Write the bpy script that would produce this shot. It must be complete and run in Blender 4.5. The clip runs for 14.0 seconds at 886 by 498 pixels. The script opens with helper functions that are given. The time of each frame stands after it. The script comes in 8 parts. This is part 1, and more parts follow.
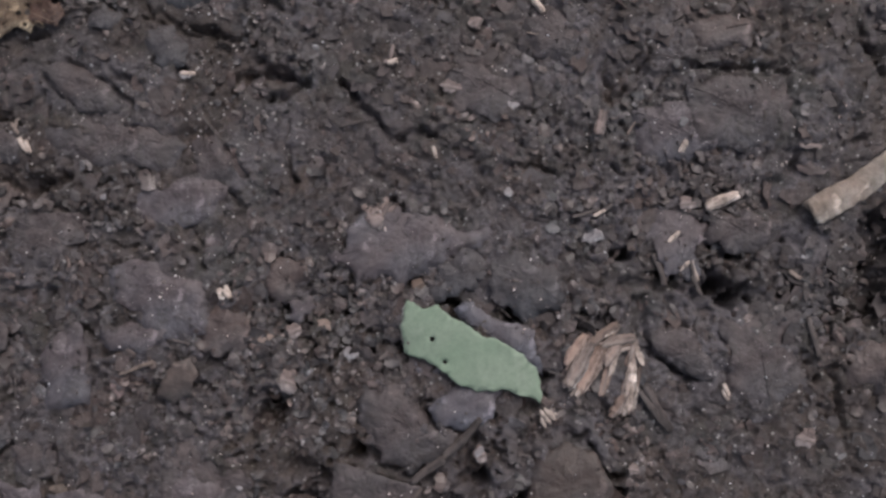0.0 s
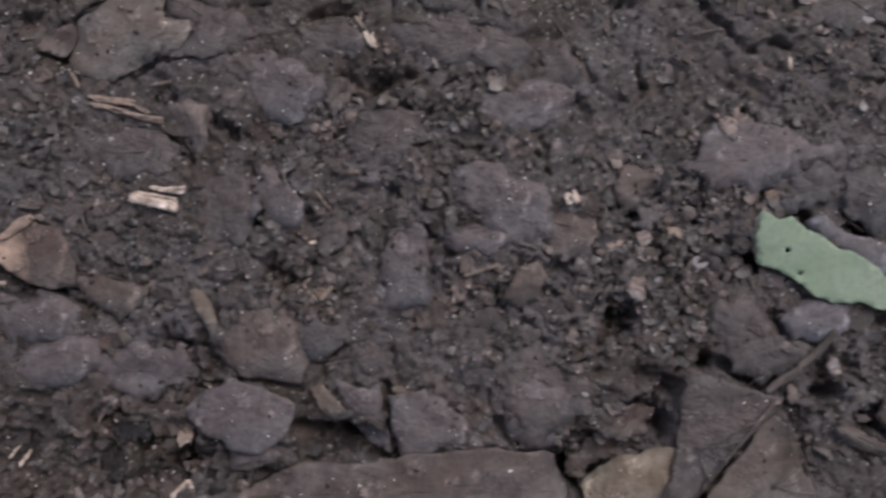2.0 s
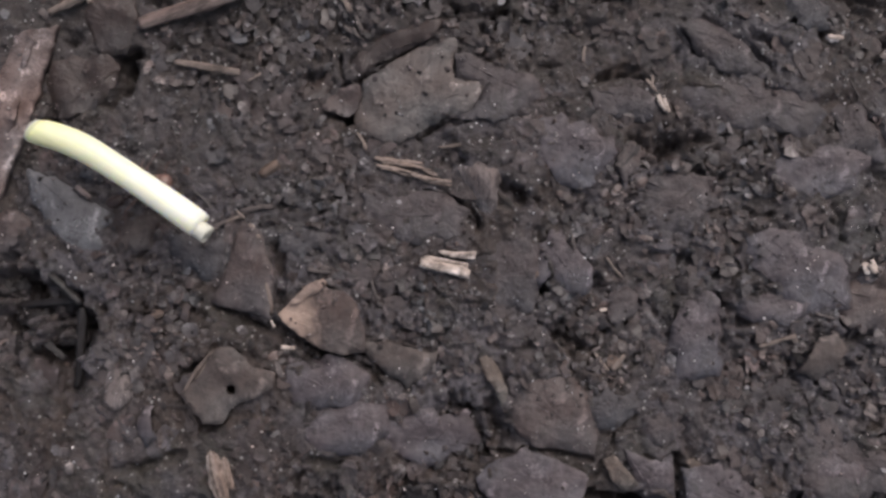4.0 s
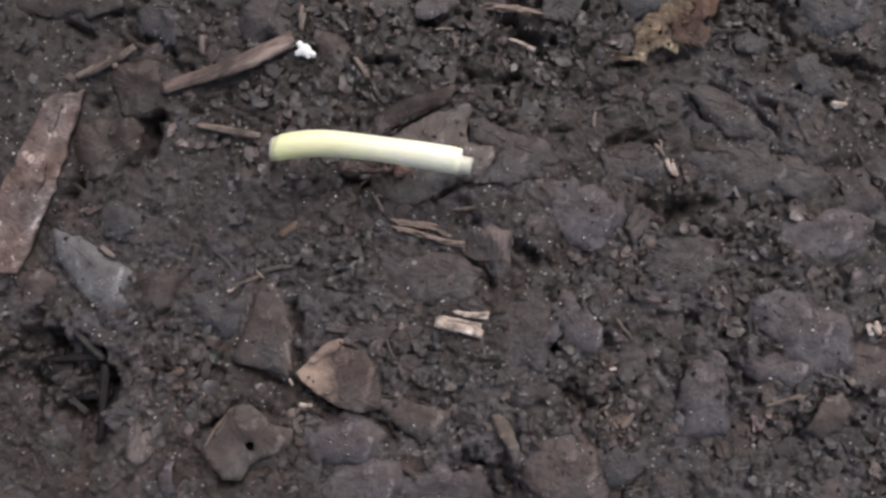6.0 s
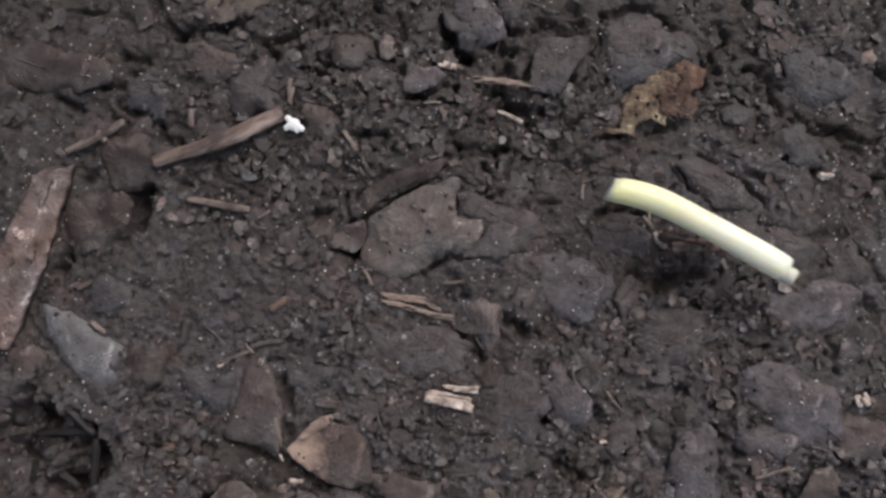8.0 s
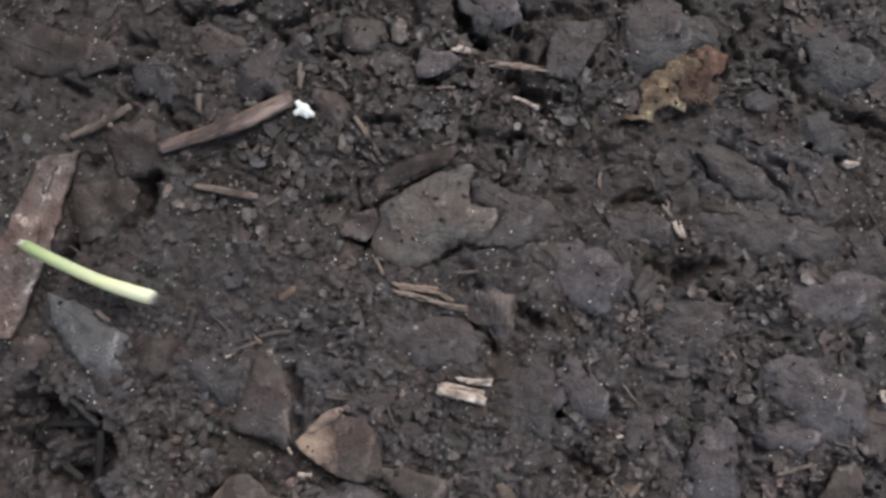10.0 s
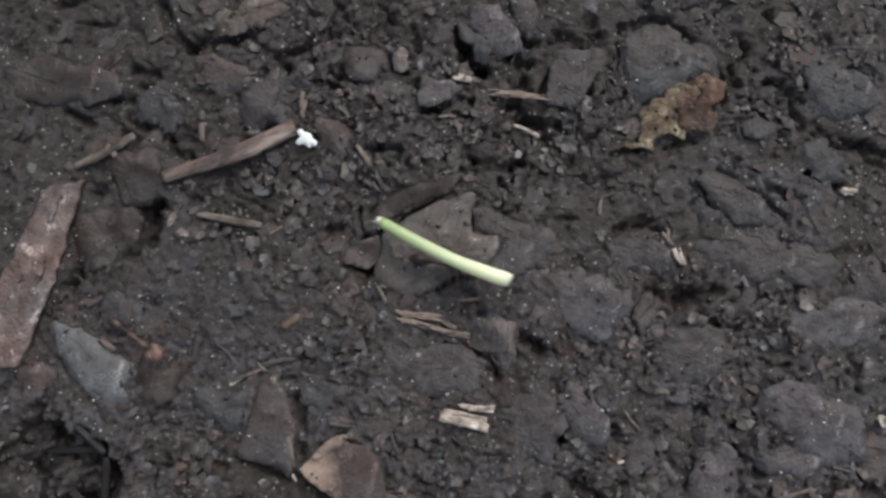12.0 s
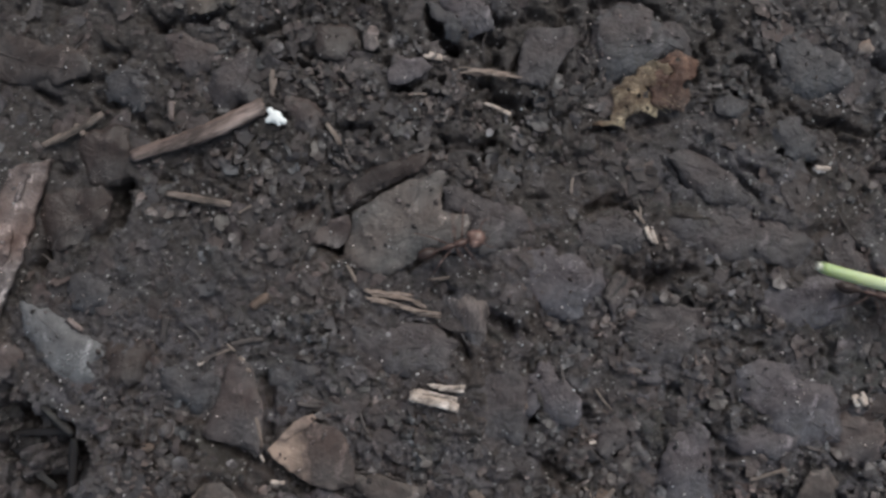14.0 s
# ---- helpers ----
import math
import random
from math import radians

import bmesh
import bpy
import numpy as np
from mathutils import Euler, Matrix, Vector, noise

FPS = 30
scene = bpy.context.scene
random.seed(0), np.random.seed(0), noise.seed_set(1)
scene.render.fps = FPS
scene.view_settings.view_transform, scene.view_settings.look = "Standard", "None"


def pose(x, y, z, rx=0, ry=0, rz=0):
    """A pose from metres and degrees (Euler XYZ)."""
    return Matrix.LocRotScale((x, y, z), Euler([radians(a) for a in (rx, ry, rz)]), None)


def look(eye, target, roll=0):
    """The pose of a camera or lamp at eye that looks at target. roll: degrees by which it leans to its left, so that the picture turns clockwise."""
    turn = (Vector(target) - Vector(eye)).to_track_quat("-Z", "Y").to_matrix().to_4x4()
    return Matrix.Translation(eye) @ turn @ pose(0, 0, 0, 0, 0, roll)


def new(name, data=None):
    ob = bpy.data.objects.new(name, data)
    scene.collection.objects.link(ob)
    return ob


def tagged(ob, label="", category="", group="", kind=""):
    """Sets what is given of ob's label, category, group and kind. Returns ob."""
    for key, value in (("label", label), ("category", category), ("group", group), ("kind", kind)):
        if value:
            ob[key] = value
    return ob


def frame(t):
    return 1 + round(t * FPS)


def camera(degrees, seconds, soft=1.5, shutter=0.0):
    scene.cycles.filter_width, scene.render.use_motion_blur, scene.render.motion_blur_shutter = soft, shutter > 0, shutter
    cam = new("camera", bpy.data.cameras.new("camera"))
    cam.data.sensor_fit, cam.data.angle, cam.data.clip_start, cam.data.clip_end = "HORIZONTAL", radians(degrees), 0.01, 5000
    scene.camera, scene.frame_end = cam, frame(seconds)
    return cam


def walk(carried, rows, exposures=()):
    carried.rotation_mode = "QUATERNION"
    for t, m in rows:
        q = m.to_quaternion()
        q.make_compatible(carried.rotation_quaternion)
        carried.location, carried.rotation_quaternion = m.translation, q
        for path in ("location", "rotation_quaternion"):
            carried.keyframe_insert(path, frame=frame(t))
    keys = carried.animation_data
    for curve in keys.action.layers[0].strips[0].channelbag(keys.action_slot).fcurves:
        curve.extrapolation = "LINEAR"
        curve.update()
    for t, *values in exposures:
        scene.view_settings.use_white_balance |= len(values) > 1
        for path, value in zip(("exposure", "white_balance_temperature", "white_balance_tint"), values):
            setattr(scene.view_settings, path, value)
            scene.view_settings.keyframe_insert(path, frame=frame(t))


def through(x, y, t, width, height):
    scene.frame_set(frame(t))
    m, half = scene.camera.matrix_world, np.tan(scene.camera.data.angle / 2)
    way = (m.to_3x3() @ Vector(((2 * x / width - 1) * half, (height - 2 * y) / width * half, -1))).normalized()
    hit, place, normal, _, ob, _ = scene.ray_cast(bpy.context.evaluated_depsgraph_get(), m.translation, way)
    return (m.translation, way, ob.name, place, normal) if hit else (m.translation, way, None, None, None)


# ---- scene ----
cam = camera(60.0, 14.0, soft=2.65, shutter=0.5)
# the hand-held camera looks down on the soil from about nine centimetres: seconds, eye, target (centimetres), roll
PATH = [
    (0, (7.617, -0.524, 8.626), (7.569, -0.383, 6.632), -23.6),
    (0.5, (7.421, -0.513, 8.614), (7.358, -0.375, 6.62), -29.4),
    (1, (6.183, -0.921, 8.792), (6.165, -0.792, 6.797), -12.4),
    (1.5, (4.591, -1.196, 8.75), (4.596, -1.083, 6.754), -0.7),
    (2, (3.385, -1.211, 8.523), (3.394, -1.093, 6.527), 1.6),
    (2.5, (2.557, -0.811, 8.446), (2.563, -0.706, 6.449), 0.3),
    (3, (2.084, -0.409, 8.488), (2.086, -0.294, 6.491), -1.7),
    (3.5, (1.0, -0.537, 8.375), (0.985, -0.415, 6.378), -9.1),
    (3.7, (0.419, -0.48, 8.381), (0.401, -0.359, 6.384), -10.5),
    (5.8, (0.191, 0.207, 8.727), (0.159, 0.351, 6.733), -14.3),
    (6, (0.241, 0.192, 8.683), (0.211, 0.342, 6.689), -13.1),
    (6.5, (0.695, 0.582, 8.745), (0.655, 0.747, 6.753), -15.5),
    (7, (0.619, 0.99, 8.801), (0.588, 1.135, 6.806), -14.5),
    (7.5, (0.573, 1.224, 8.934), (0.537, 1.362, 6.939), -17.2),
    (7.7, (0.382, 0.985, 8.871), (0.355, 1.143, 6.877), -11.9),
    (9.8, (0.404, 1.096, 8.571), (0.359, 1.224, 6.576), -21.5),
    (10, (0.286, 0.913, 8.539), (0.245, 1.064, 6.545), -17.1),
    (10.5, (0.02, 0.873, 8.489), (-0.016, 1.021, 6.495), -15.4),
    (11, (0.114, 0.858, 8.498), (0.073, 0.996, 6.503), -18.2),
    (11.5, (0.067, 1.09, 8.605), (0.032, 1.219, 6.609), -17.3),
    (12, (0.267, 1.243, 8.638), (0.228, 1.388, 6.643), -17.2),
    (12.5, (0.386, 1.027, 8.565), (0.343, 1.175, 6.571), -18.3),
    (13, (0.237, 0.838, 8.55), (0.193, 0.973, 6.555), -19.8),
    (13.5, (0.397, 0.953, 8.552), (0.359, 1.104, 6.558), -15.9),
    (14, (0.578, 0.941, 8.537), (0.541, 1.1, 6.543), -15.3),
]
CM = 0.01
EXPOSURES = [(0.0, 0.555, 6380, 12), (3.5, 0.52, 6440, 13), (6.0, 0.53, 6470, 11), (7.0, 0.51, 6490, 10), (7.5, 0.43, 6490, 10), (10.0, 0.52, 6340, 6), (11.0, 0.52, 6180, 3), (12.0, 0.47, 6180, 3), (13.5, 0.41, 6180, 3), (14.0, 0.35, 6180, 3)]
walk(cam, [(t, look([CM * v for v in eye], [CM * v for v in target], roll)) for t, eye, target, roll in PATH], EXPOSURES)

# ---- light: open shade, soft light from high up ----
world = bpy.data.worlds.new("sky")
scene.world = world
world.use_nodes = True
sky = world.node_tree.nodes.new("ShaderNodeTexSky")
sky.sky_type, sky.sun_disc = "NISHITA", False
sky.sun_elevation, sky.sun_rotation = radians(52), radians(35)
sky.dust_density = 4.0
background = world.node_tree.nodes["Background"]
background.inputs["Strength"].default_value = 0.09
haze = world.node_tree.nodes.new("ShaderNodeHueSaturation")  # thin high cloud greys the blue
haze.inputs["Saturation"].default_value = 0.62
world.node_tree.links.new(sky.outputs[0], haze.inputs["Color"])
world.node_tree.links.new(haze.outputs[0], background.inputs["Color"])
sun = new("sun", bpy.data.lights.new("sun", "SUN"))
sun.data.energy, sun.data.angle, sun.data.color = 1.25, radians(50), (1.0, 0.95, 0.9)
sun.matrix_world = look((0.57, 0.82, 1.28), (0, 0, 0))

# ---- materials ----
MM = 0.001


def material(name, base, second, rough=0.7, grain=900.0, patch=150.0, bump=0.4, dirt=0.0, spec=0.4, stretch=None, random_value=0.0, through=0.0, fleck=1.0, damp=0.62, spread_value=0.0, hue=0.8):
    """Two-colour surface with patches, fine grain and relief. dirt: share of soil crusted on it. stretch: squeezes the grain along local x."""
    base, second = tuple(v * damp for v in base), tuple(v * damp for v in second)
    m = bpy.data.materials.new(name)
    m.use_nodes = True
    n, link = m.node_tree.nodes, m.node_tree.links.new
    bsdf = n["Principled BSDF"]
    at = n.new("ShaderNodeTexCoord").outputs["Object"]
    if stretch:
        mapping = n.new("ShaderNodeMapping")
        mapping.inputs["Scale"].default_value = stretch
        link(at, mapping.inputs["Vector"])
        at = mapping.outputs[0]

    def noise_at(scale, detail=4.0, roughness=0.6):
        t = n.new("ShaderNodeTexNoise")
        t.inputs["Scale"].default_value, t.inputs["Detail"].default_value, t.inputs["Roughness"].default_value = scale, detail, roughness
        link(at, t.inputs["Vector"])
        return t.outputs["Fac"]

    def ramp(fac, low, high):
        r = n.new("ShaderNodeMapRange")
        r.inputs["From Min"].default_value, r.inputs["From Max"].default_value = low, high
        link(fac, r.inputs["Value"])
        return r.outputs["Result"]

    def mix(fac, a, b, blend="MIX"):
        x = n.new("ShaderNodeMix")
        x.data_type, x.blend_type = "RGBA", blend
        for socket, v in ((x.inputs[0], fac), (x.inputs[6], a), (x.inputs[7], b)):
            if isinstance(v, (tuple, float)):
                socket.default_value = (*v, 1) if isinstance(v, tuple) else v
            else:
                link(v, socket)
        return x.outputs[2]

    patches, grains = noise_at(patch), noise_at(grain, 5.0, 0.7)
    colour = mix(ramp(patches, 0.35, 0.68), base, second)
    colour = mix(ramp(grains, 0.42, 0.62) if stretch else ramp(grains, 0.3, 0.75), colour, tuple(v * (1 - (0.6 if stretch else 0.5) * fleck) for v in base))
    if fleck > 0.5:
        colour = mix(ramp(noise_at(grain * 0.55, 3.0), 0.6, 0.74), colour, tuple(min(1, v * 1.6) for v in second))
    drift = mix(ramp(noise_at(95.0, 3.0), 0.36, 0.64), (1.13, 0.97, 0.92), (0.92, 0.99, 1.06))  # warm and cool stains
    if hue:
        colour = mix(hue, colour, mix(1.0, colour, drift, "MULTIPLY"))
    if dirt:
        low = 0.72 - 0.45 * dirt
        colour = mix(ramp(noise_at(230.0, 6.0, 0.7), low, low + 0.16), colour, (0.055, 0.046, 0.045))
    if random_value or spread_value:
        info = n.new("ShaderNodeNewGeometry").outputs["Random Per Island"] if random_value else n.new("ShaderNodeObjectInfo").outputs["Random"]
        random_value = random_value or spread_value
        hsv = n.new("ShaderNodeHueSaturation")
        r = n.new("ShaderNodeMapRange")
        r.inputs["To Min"].default_value, r.inputs["To Max"].default_value = 1 - random_value, 1 + random_value
        link(info, r.inputs["Value"])
        link(r.outputs[0], hsv.inputs["Value"])
        link(colour, hsv.inputs["Color"])
        sway = n.new("ShaderNodeMath")  # a second random value from the first
        sway.operation = "FRACT"
        times = n.new("ShaderNodeMath")
        times.operation, times.inputs[1].default_value = "MULTIPLY", 7.31
        link(info, times.inputs[0])
        link(times.outputs[0], sway.inputs[0])
        tint = mix(sway.outputs[0], (1.08, 0.985, 0.93), (0.95, 1.0, 1.04))
        colour = mix(1.0, hsv.outputs[0], tint, "MULTIPLY")
    link(colour, bsdf.inputs["Base Color"])
    r = n.new("ShaderNodeMapRange")
    r.inputs["To Min"].default_value, r.inputs["To Max"].default_value = max(0.1, rough - 0.2), min(1, rough + 0.15)
    link(grains, r.inputs["Value"])
    link(r.outputs[0], bsdf.inputs["Roughness"])
    bsdf.inputs["Specular IOR Level"].default_value = spec
    if through:
        bsdf.inputs["Subsurface Weight"].default_value = through
        bsdf.inputs["Subsurface Radius"].default_value = (0.0012, 0.0014, 0.0006)
        bsdf.inputs["Subsurface Scale"].default_value = 1.0
    b = n.new("ShaderNodeBump")
    b.inputs["Strength"].default_value, b.inputs["Distance"].default_value = bump, 0.0004
    link(grains, b.inputs["Height"])
    c = n.new("ShaderNodeBump")  # wrinkles and pits
    c.inputs["Strength"].default_value, c.inputs["Distance"].default_value = bump, 0.0009
    link(noise_at(480.0, 5.0, 0.65), c.inputs["Height"])
    link(b.outputs[0], c.inputs["Normal"])
    link(c.outputs[0], bsdf.inputs["Normal"])
    return m


def soil_material():
    """Damp forest soil: brown, grey-lilac and dark patches, fine grain, and paler mineral specks."""
    m = bpy.data.materials.new("soil")
    m.use_nodes = True
    n, link = m.node_tree.nodes, m.node_tree.links.new
    bsdf = n["Principled BSDF"]
    at = n.new("ShaderNodeTexCoord").outputs["Object"]

    def noise_at(scale, detail, roughness=0.6, bend=0.0):
        t = n.new("ShaderNodeTexNoise")
        for key, v in (("Scale", scale), ("Detail", detail), ("Roughness", roughness), ("Distortion", bend)):
            t.inputs[key].default_value = v
        link(at, t.inputs["Vector"])
        return t.outputs["Fac"]

    def ramp(fac, low, high, to=1.0):
        r = n.new("ShaderNodeMapRange")
        r.inputs["From Min"].default_value, r.inputs["From Max"].default_value, r.inputs["To Max"].default_value = low, high, to
        link(fac, r.inputs["Value"])
        return r.outputs["Result"]

    def mix(fac, a, b):
        x = n.new("ShaderNodeMix")
        x.data_type = "RGBA"
        link(fac, x.inputs[0])
        for socket, v in ((x.inputs[6], a), (x.inputs[7], b)):
            if isinstance(v, tuple):
                socket.default_value = (*v, 1)
            else:
                link(v, socket)
        return x.outputs[2]

    colour = mix(ramp(noise_at(62, 5, 0.62, 0.8), 0.42, 0.58), (0.056, 0.04, 0.0345), (0.104, 0.091, 0.099))
    colour = mix(ramp(noise_at(240, 6, 0.7, 0.9), 0.5, 0.62, 0.85), colour, (0.036, 0.027, 0.0235))
    colour = mix(ramp(noise_at(300, 5, 0.65, 0.7), 0.55, 0.66, 0.85), colour, (0.12, 0.106, 0.112))
    colour = mix(ramp(noise_at(150, 6, 0.7), 0.54, 0.66, 0.75), colour, (0.078, 0.051, 0.039))
    colour = mix(ramp(noise_at(620, 4, 0.6, 0.5), 0.6, 0.68, 0.8), colour, (0.022, 0.018, 0.016))
    colour = mix(ramp(noise_at(110, 5, 0.65, 0.6), 0.52, 0.66, 0.4), colour, (0.04, 0.042, 0.033))  # thin film of algae
    split = n.new("ShaderNodeSeparateXYZ")  # colour turns darker and browner towards the far side of the place
    link(at, split.inputs[0])
    slope = n.new("ShaderNodeMath")
    slope.operation, slope.inputs[1].default_value = "MULTIPLY_ADD", -0.28
    link(split.outputs[0], slope.inputs[0])
    link(split.outputs[1], slope.inputs[2])
    wobble = n.new("ShaderNodeMath")
    wobble.operation, wobble.inputs[1].default_value = "MULTIPLY_ADD", 0.02
    link(noise_at(90, 5, 0.65, 0.5), wobble.inputs[0])
    link(slope.outputs[0], wobble.inputs[2])
    colour = mix(ramp(wobble.outputs[0], 0.02, 0.04, 0.7), colour, (0.042, 0.0315, 0.027))
    grains = noise_at(1400, 6, 0.72)
    colour = mix(ramp(grains, 0.5, 0.34, 0.75), colour, (0.022, 0.018, 0.017))
    colour = mix(ramp(grains, 0.57, 0.69, 0.85), colour, (0.175, 0.16, 0.157))
    specks = n.new("ShaderNodeTexVoronoi")
    specks.inputs["Scale"].default_value = 750
    link(at, specks.inputs["Vector"])
    colour = mix(ramp(specks.outputs["Distance"], 0.17, 0.1, 0.85), colour, (0.32, 0.3, 0.29))
    link(colour, bsdf.inputs["Base Color"])
    r = n.new("ShaderNodeMapRange")
    r.inputs["To Min"].default_value, r.inputs["To Max"].default_value = 0.3, 0.78
    link(grains, r.inputs["Value"])
    link(r.outputs[0], bsdf.inputs["Roughness"])
    bsdf.inputs["Specular IOR Level"].default_value = 0.5
    b = n.new("ShaderNodeBump")
    b.inputs["Strength"].default_value, b.inputs["Distance"].default_value = 0.9, 0.0005
    link(grains, b.inputs["Height"])
    c = n.new("ShaderNodeBump")
    c.inputs["Strength"].default_value, c.inputs["Distance"].default_value = 0.7, 0.0012
    link(noise_at(420, 5, 0.65, 0.5), c.inputs["Height"])
    link(b.outputs[0], c.inputs["Normal"])
    link(c.outputs[0], bsdf.inputs["Normal"])
    return m


def stem_material(name, left, right, reach, rough=0.42):
    """Plant skin whose colour passes from one end of the stem to the other; fine lengthwise fibres."""
    m = bpy.data.materials.new(name)
    m.use_nodes = True
    n, link = m.node_tree.nodes, m.node_tree.links.new
    bsdf = n["Principled BSDF"]
    at = n.new("ShaderNodeTexCoord").outputs["Object"]
    split = n.new("ShaderNodeSeparateXYZ")
    link(at, split.inputs[0])
    r = n.new("ShaderNodeMapRange")
    r.inputs["From Min"].default_value, r.inputs["From Max"].default_value = reach[0] * MM, reach[1] * MM
    link(split.outputs[0], r.inputs["Value"])
    x = n.new("ShaderNodeMix")
    x.data_type = "RGBA"
    x.inputs[6].default_value, x.inputs[7].default_value = (*left, 1), (*right, 1)
    link(r.outputs[0], x.inputs[0])
    mapping = n.new("ShaderNodeMapping")
    mapping.inputs["Scale"].default_value = (0.12, 1, 1)
    link(at, mapping.inputs["Vector"])
    fibre_noise = n.new("ShaderNodeTexNoise")
    fibre_noise.inputs["Scale"].default_value, fibre_noise.inputs["Detail"].default_value = 1600, 4
    link(mapping.outputs[0], fibre_noise.inputs["Vector"])
    dark = n.new("ShaderNodeMix")
    dark.data_type, dark.blend_type = "RGBA", "MULTIPLY"
    shade = n.new("ShaderNodeMapRange")
    shade.inputs["From Min"].default_value, shade.inputs["From Max"].default_value, shade.inputs["To Max"].default_value = 0.5, 0.75, 0.45
    link(fibre_noise.outputs["Fac"], shade.inputs["Value"])
    link(shade.outputs[0], dark.inputs[0])
    link(x.outputs[2], dark.inputs[6])
    dark.inputs[7].default_value = (0.8, 0.82, 0.6, 1)
    link(dark.outputs[2], bsdf.inputs["Base Color"])
    bsdf.inputs["Roughness"].default_value = rough
    bsdf.inputs["Subsurface Weight"].default_value = 0.6
    bsdf.inputs["Subsurface Radius"].default_value = (1.0, 0.9, 0.5)
    bsdf.inputs["Subsurface Scale"].default_value = 0.0012
    b = n.new("ShaderNodeBump")
    b.inputs["Strength"].default_value, b.inputs["Distance"].default_value = 0.15, 0.0003
    link(fibre_noise.outputs["Fac"], b.inputs["Height"])
    link(b.outputs[0], bsdf.inputs["Normal"])
    return m


def tip_material():
    """Dead leaf that bleaches from rusty brown to pale orange towards its point."""
    m = material("leaf_tip", (0.11, 0.08, 0.07), (0.165, 0.125, 0.11), rough=0.6, grain=900, patch=240, bump=0.4, dirt=0.25)
    n, link = m.node_tree.nodes, m.node_tree.links.new
    bsdf = n["Principled BSDF"]
    colour = bsdf.inputs["Base Color"].links[0].from_socket
    at = n.new("ShaderNodeTexCoord").outputs["Object"]
    split = n.new("ShaderNodeSeparateXYZ")
    link(at, split.inputs[0])
    cloud = n.new("ShaderNodeTexNoise")
    cloud.inputs["Scale"].default_value, cloud.inputs["Detail"].default_value = 420, 5
    link(at, cloud.inputs["Vector"])
    wobble = n.new("ShaderNodeMath")
    wobble.operation, wobble.inputs[1].default_value = "MULTIPLY_ADD", 0.006
    link(cloud.outputs["Fac"], wobble.inputs[0])
    link(split.outputs[0], wobble.inputs[2])
    fade = n.new("ShaderNodeMapRange")
    fade.inputs["From Min"].default_value, fade.inputs["From Max"].default_value = 0.0025, -0.0005
    link(wobble.outputs[0], fade.inputs["Value"])
    x = n.new("ShaderNodeMix")
    x.data_type = "RGBA"
    x.inputs[7].default_value = (0.33, 0.235, 0.185, 1)
    link(fade.outputs[0], x.inputs[0])
    link(colour, x.inputs[6])
    link(x.outputs[2], bsdf.inputs["Base Color"])
    return m


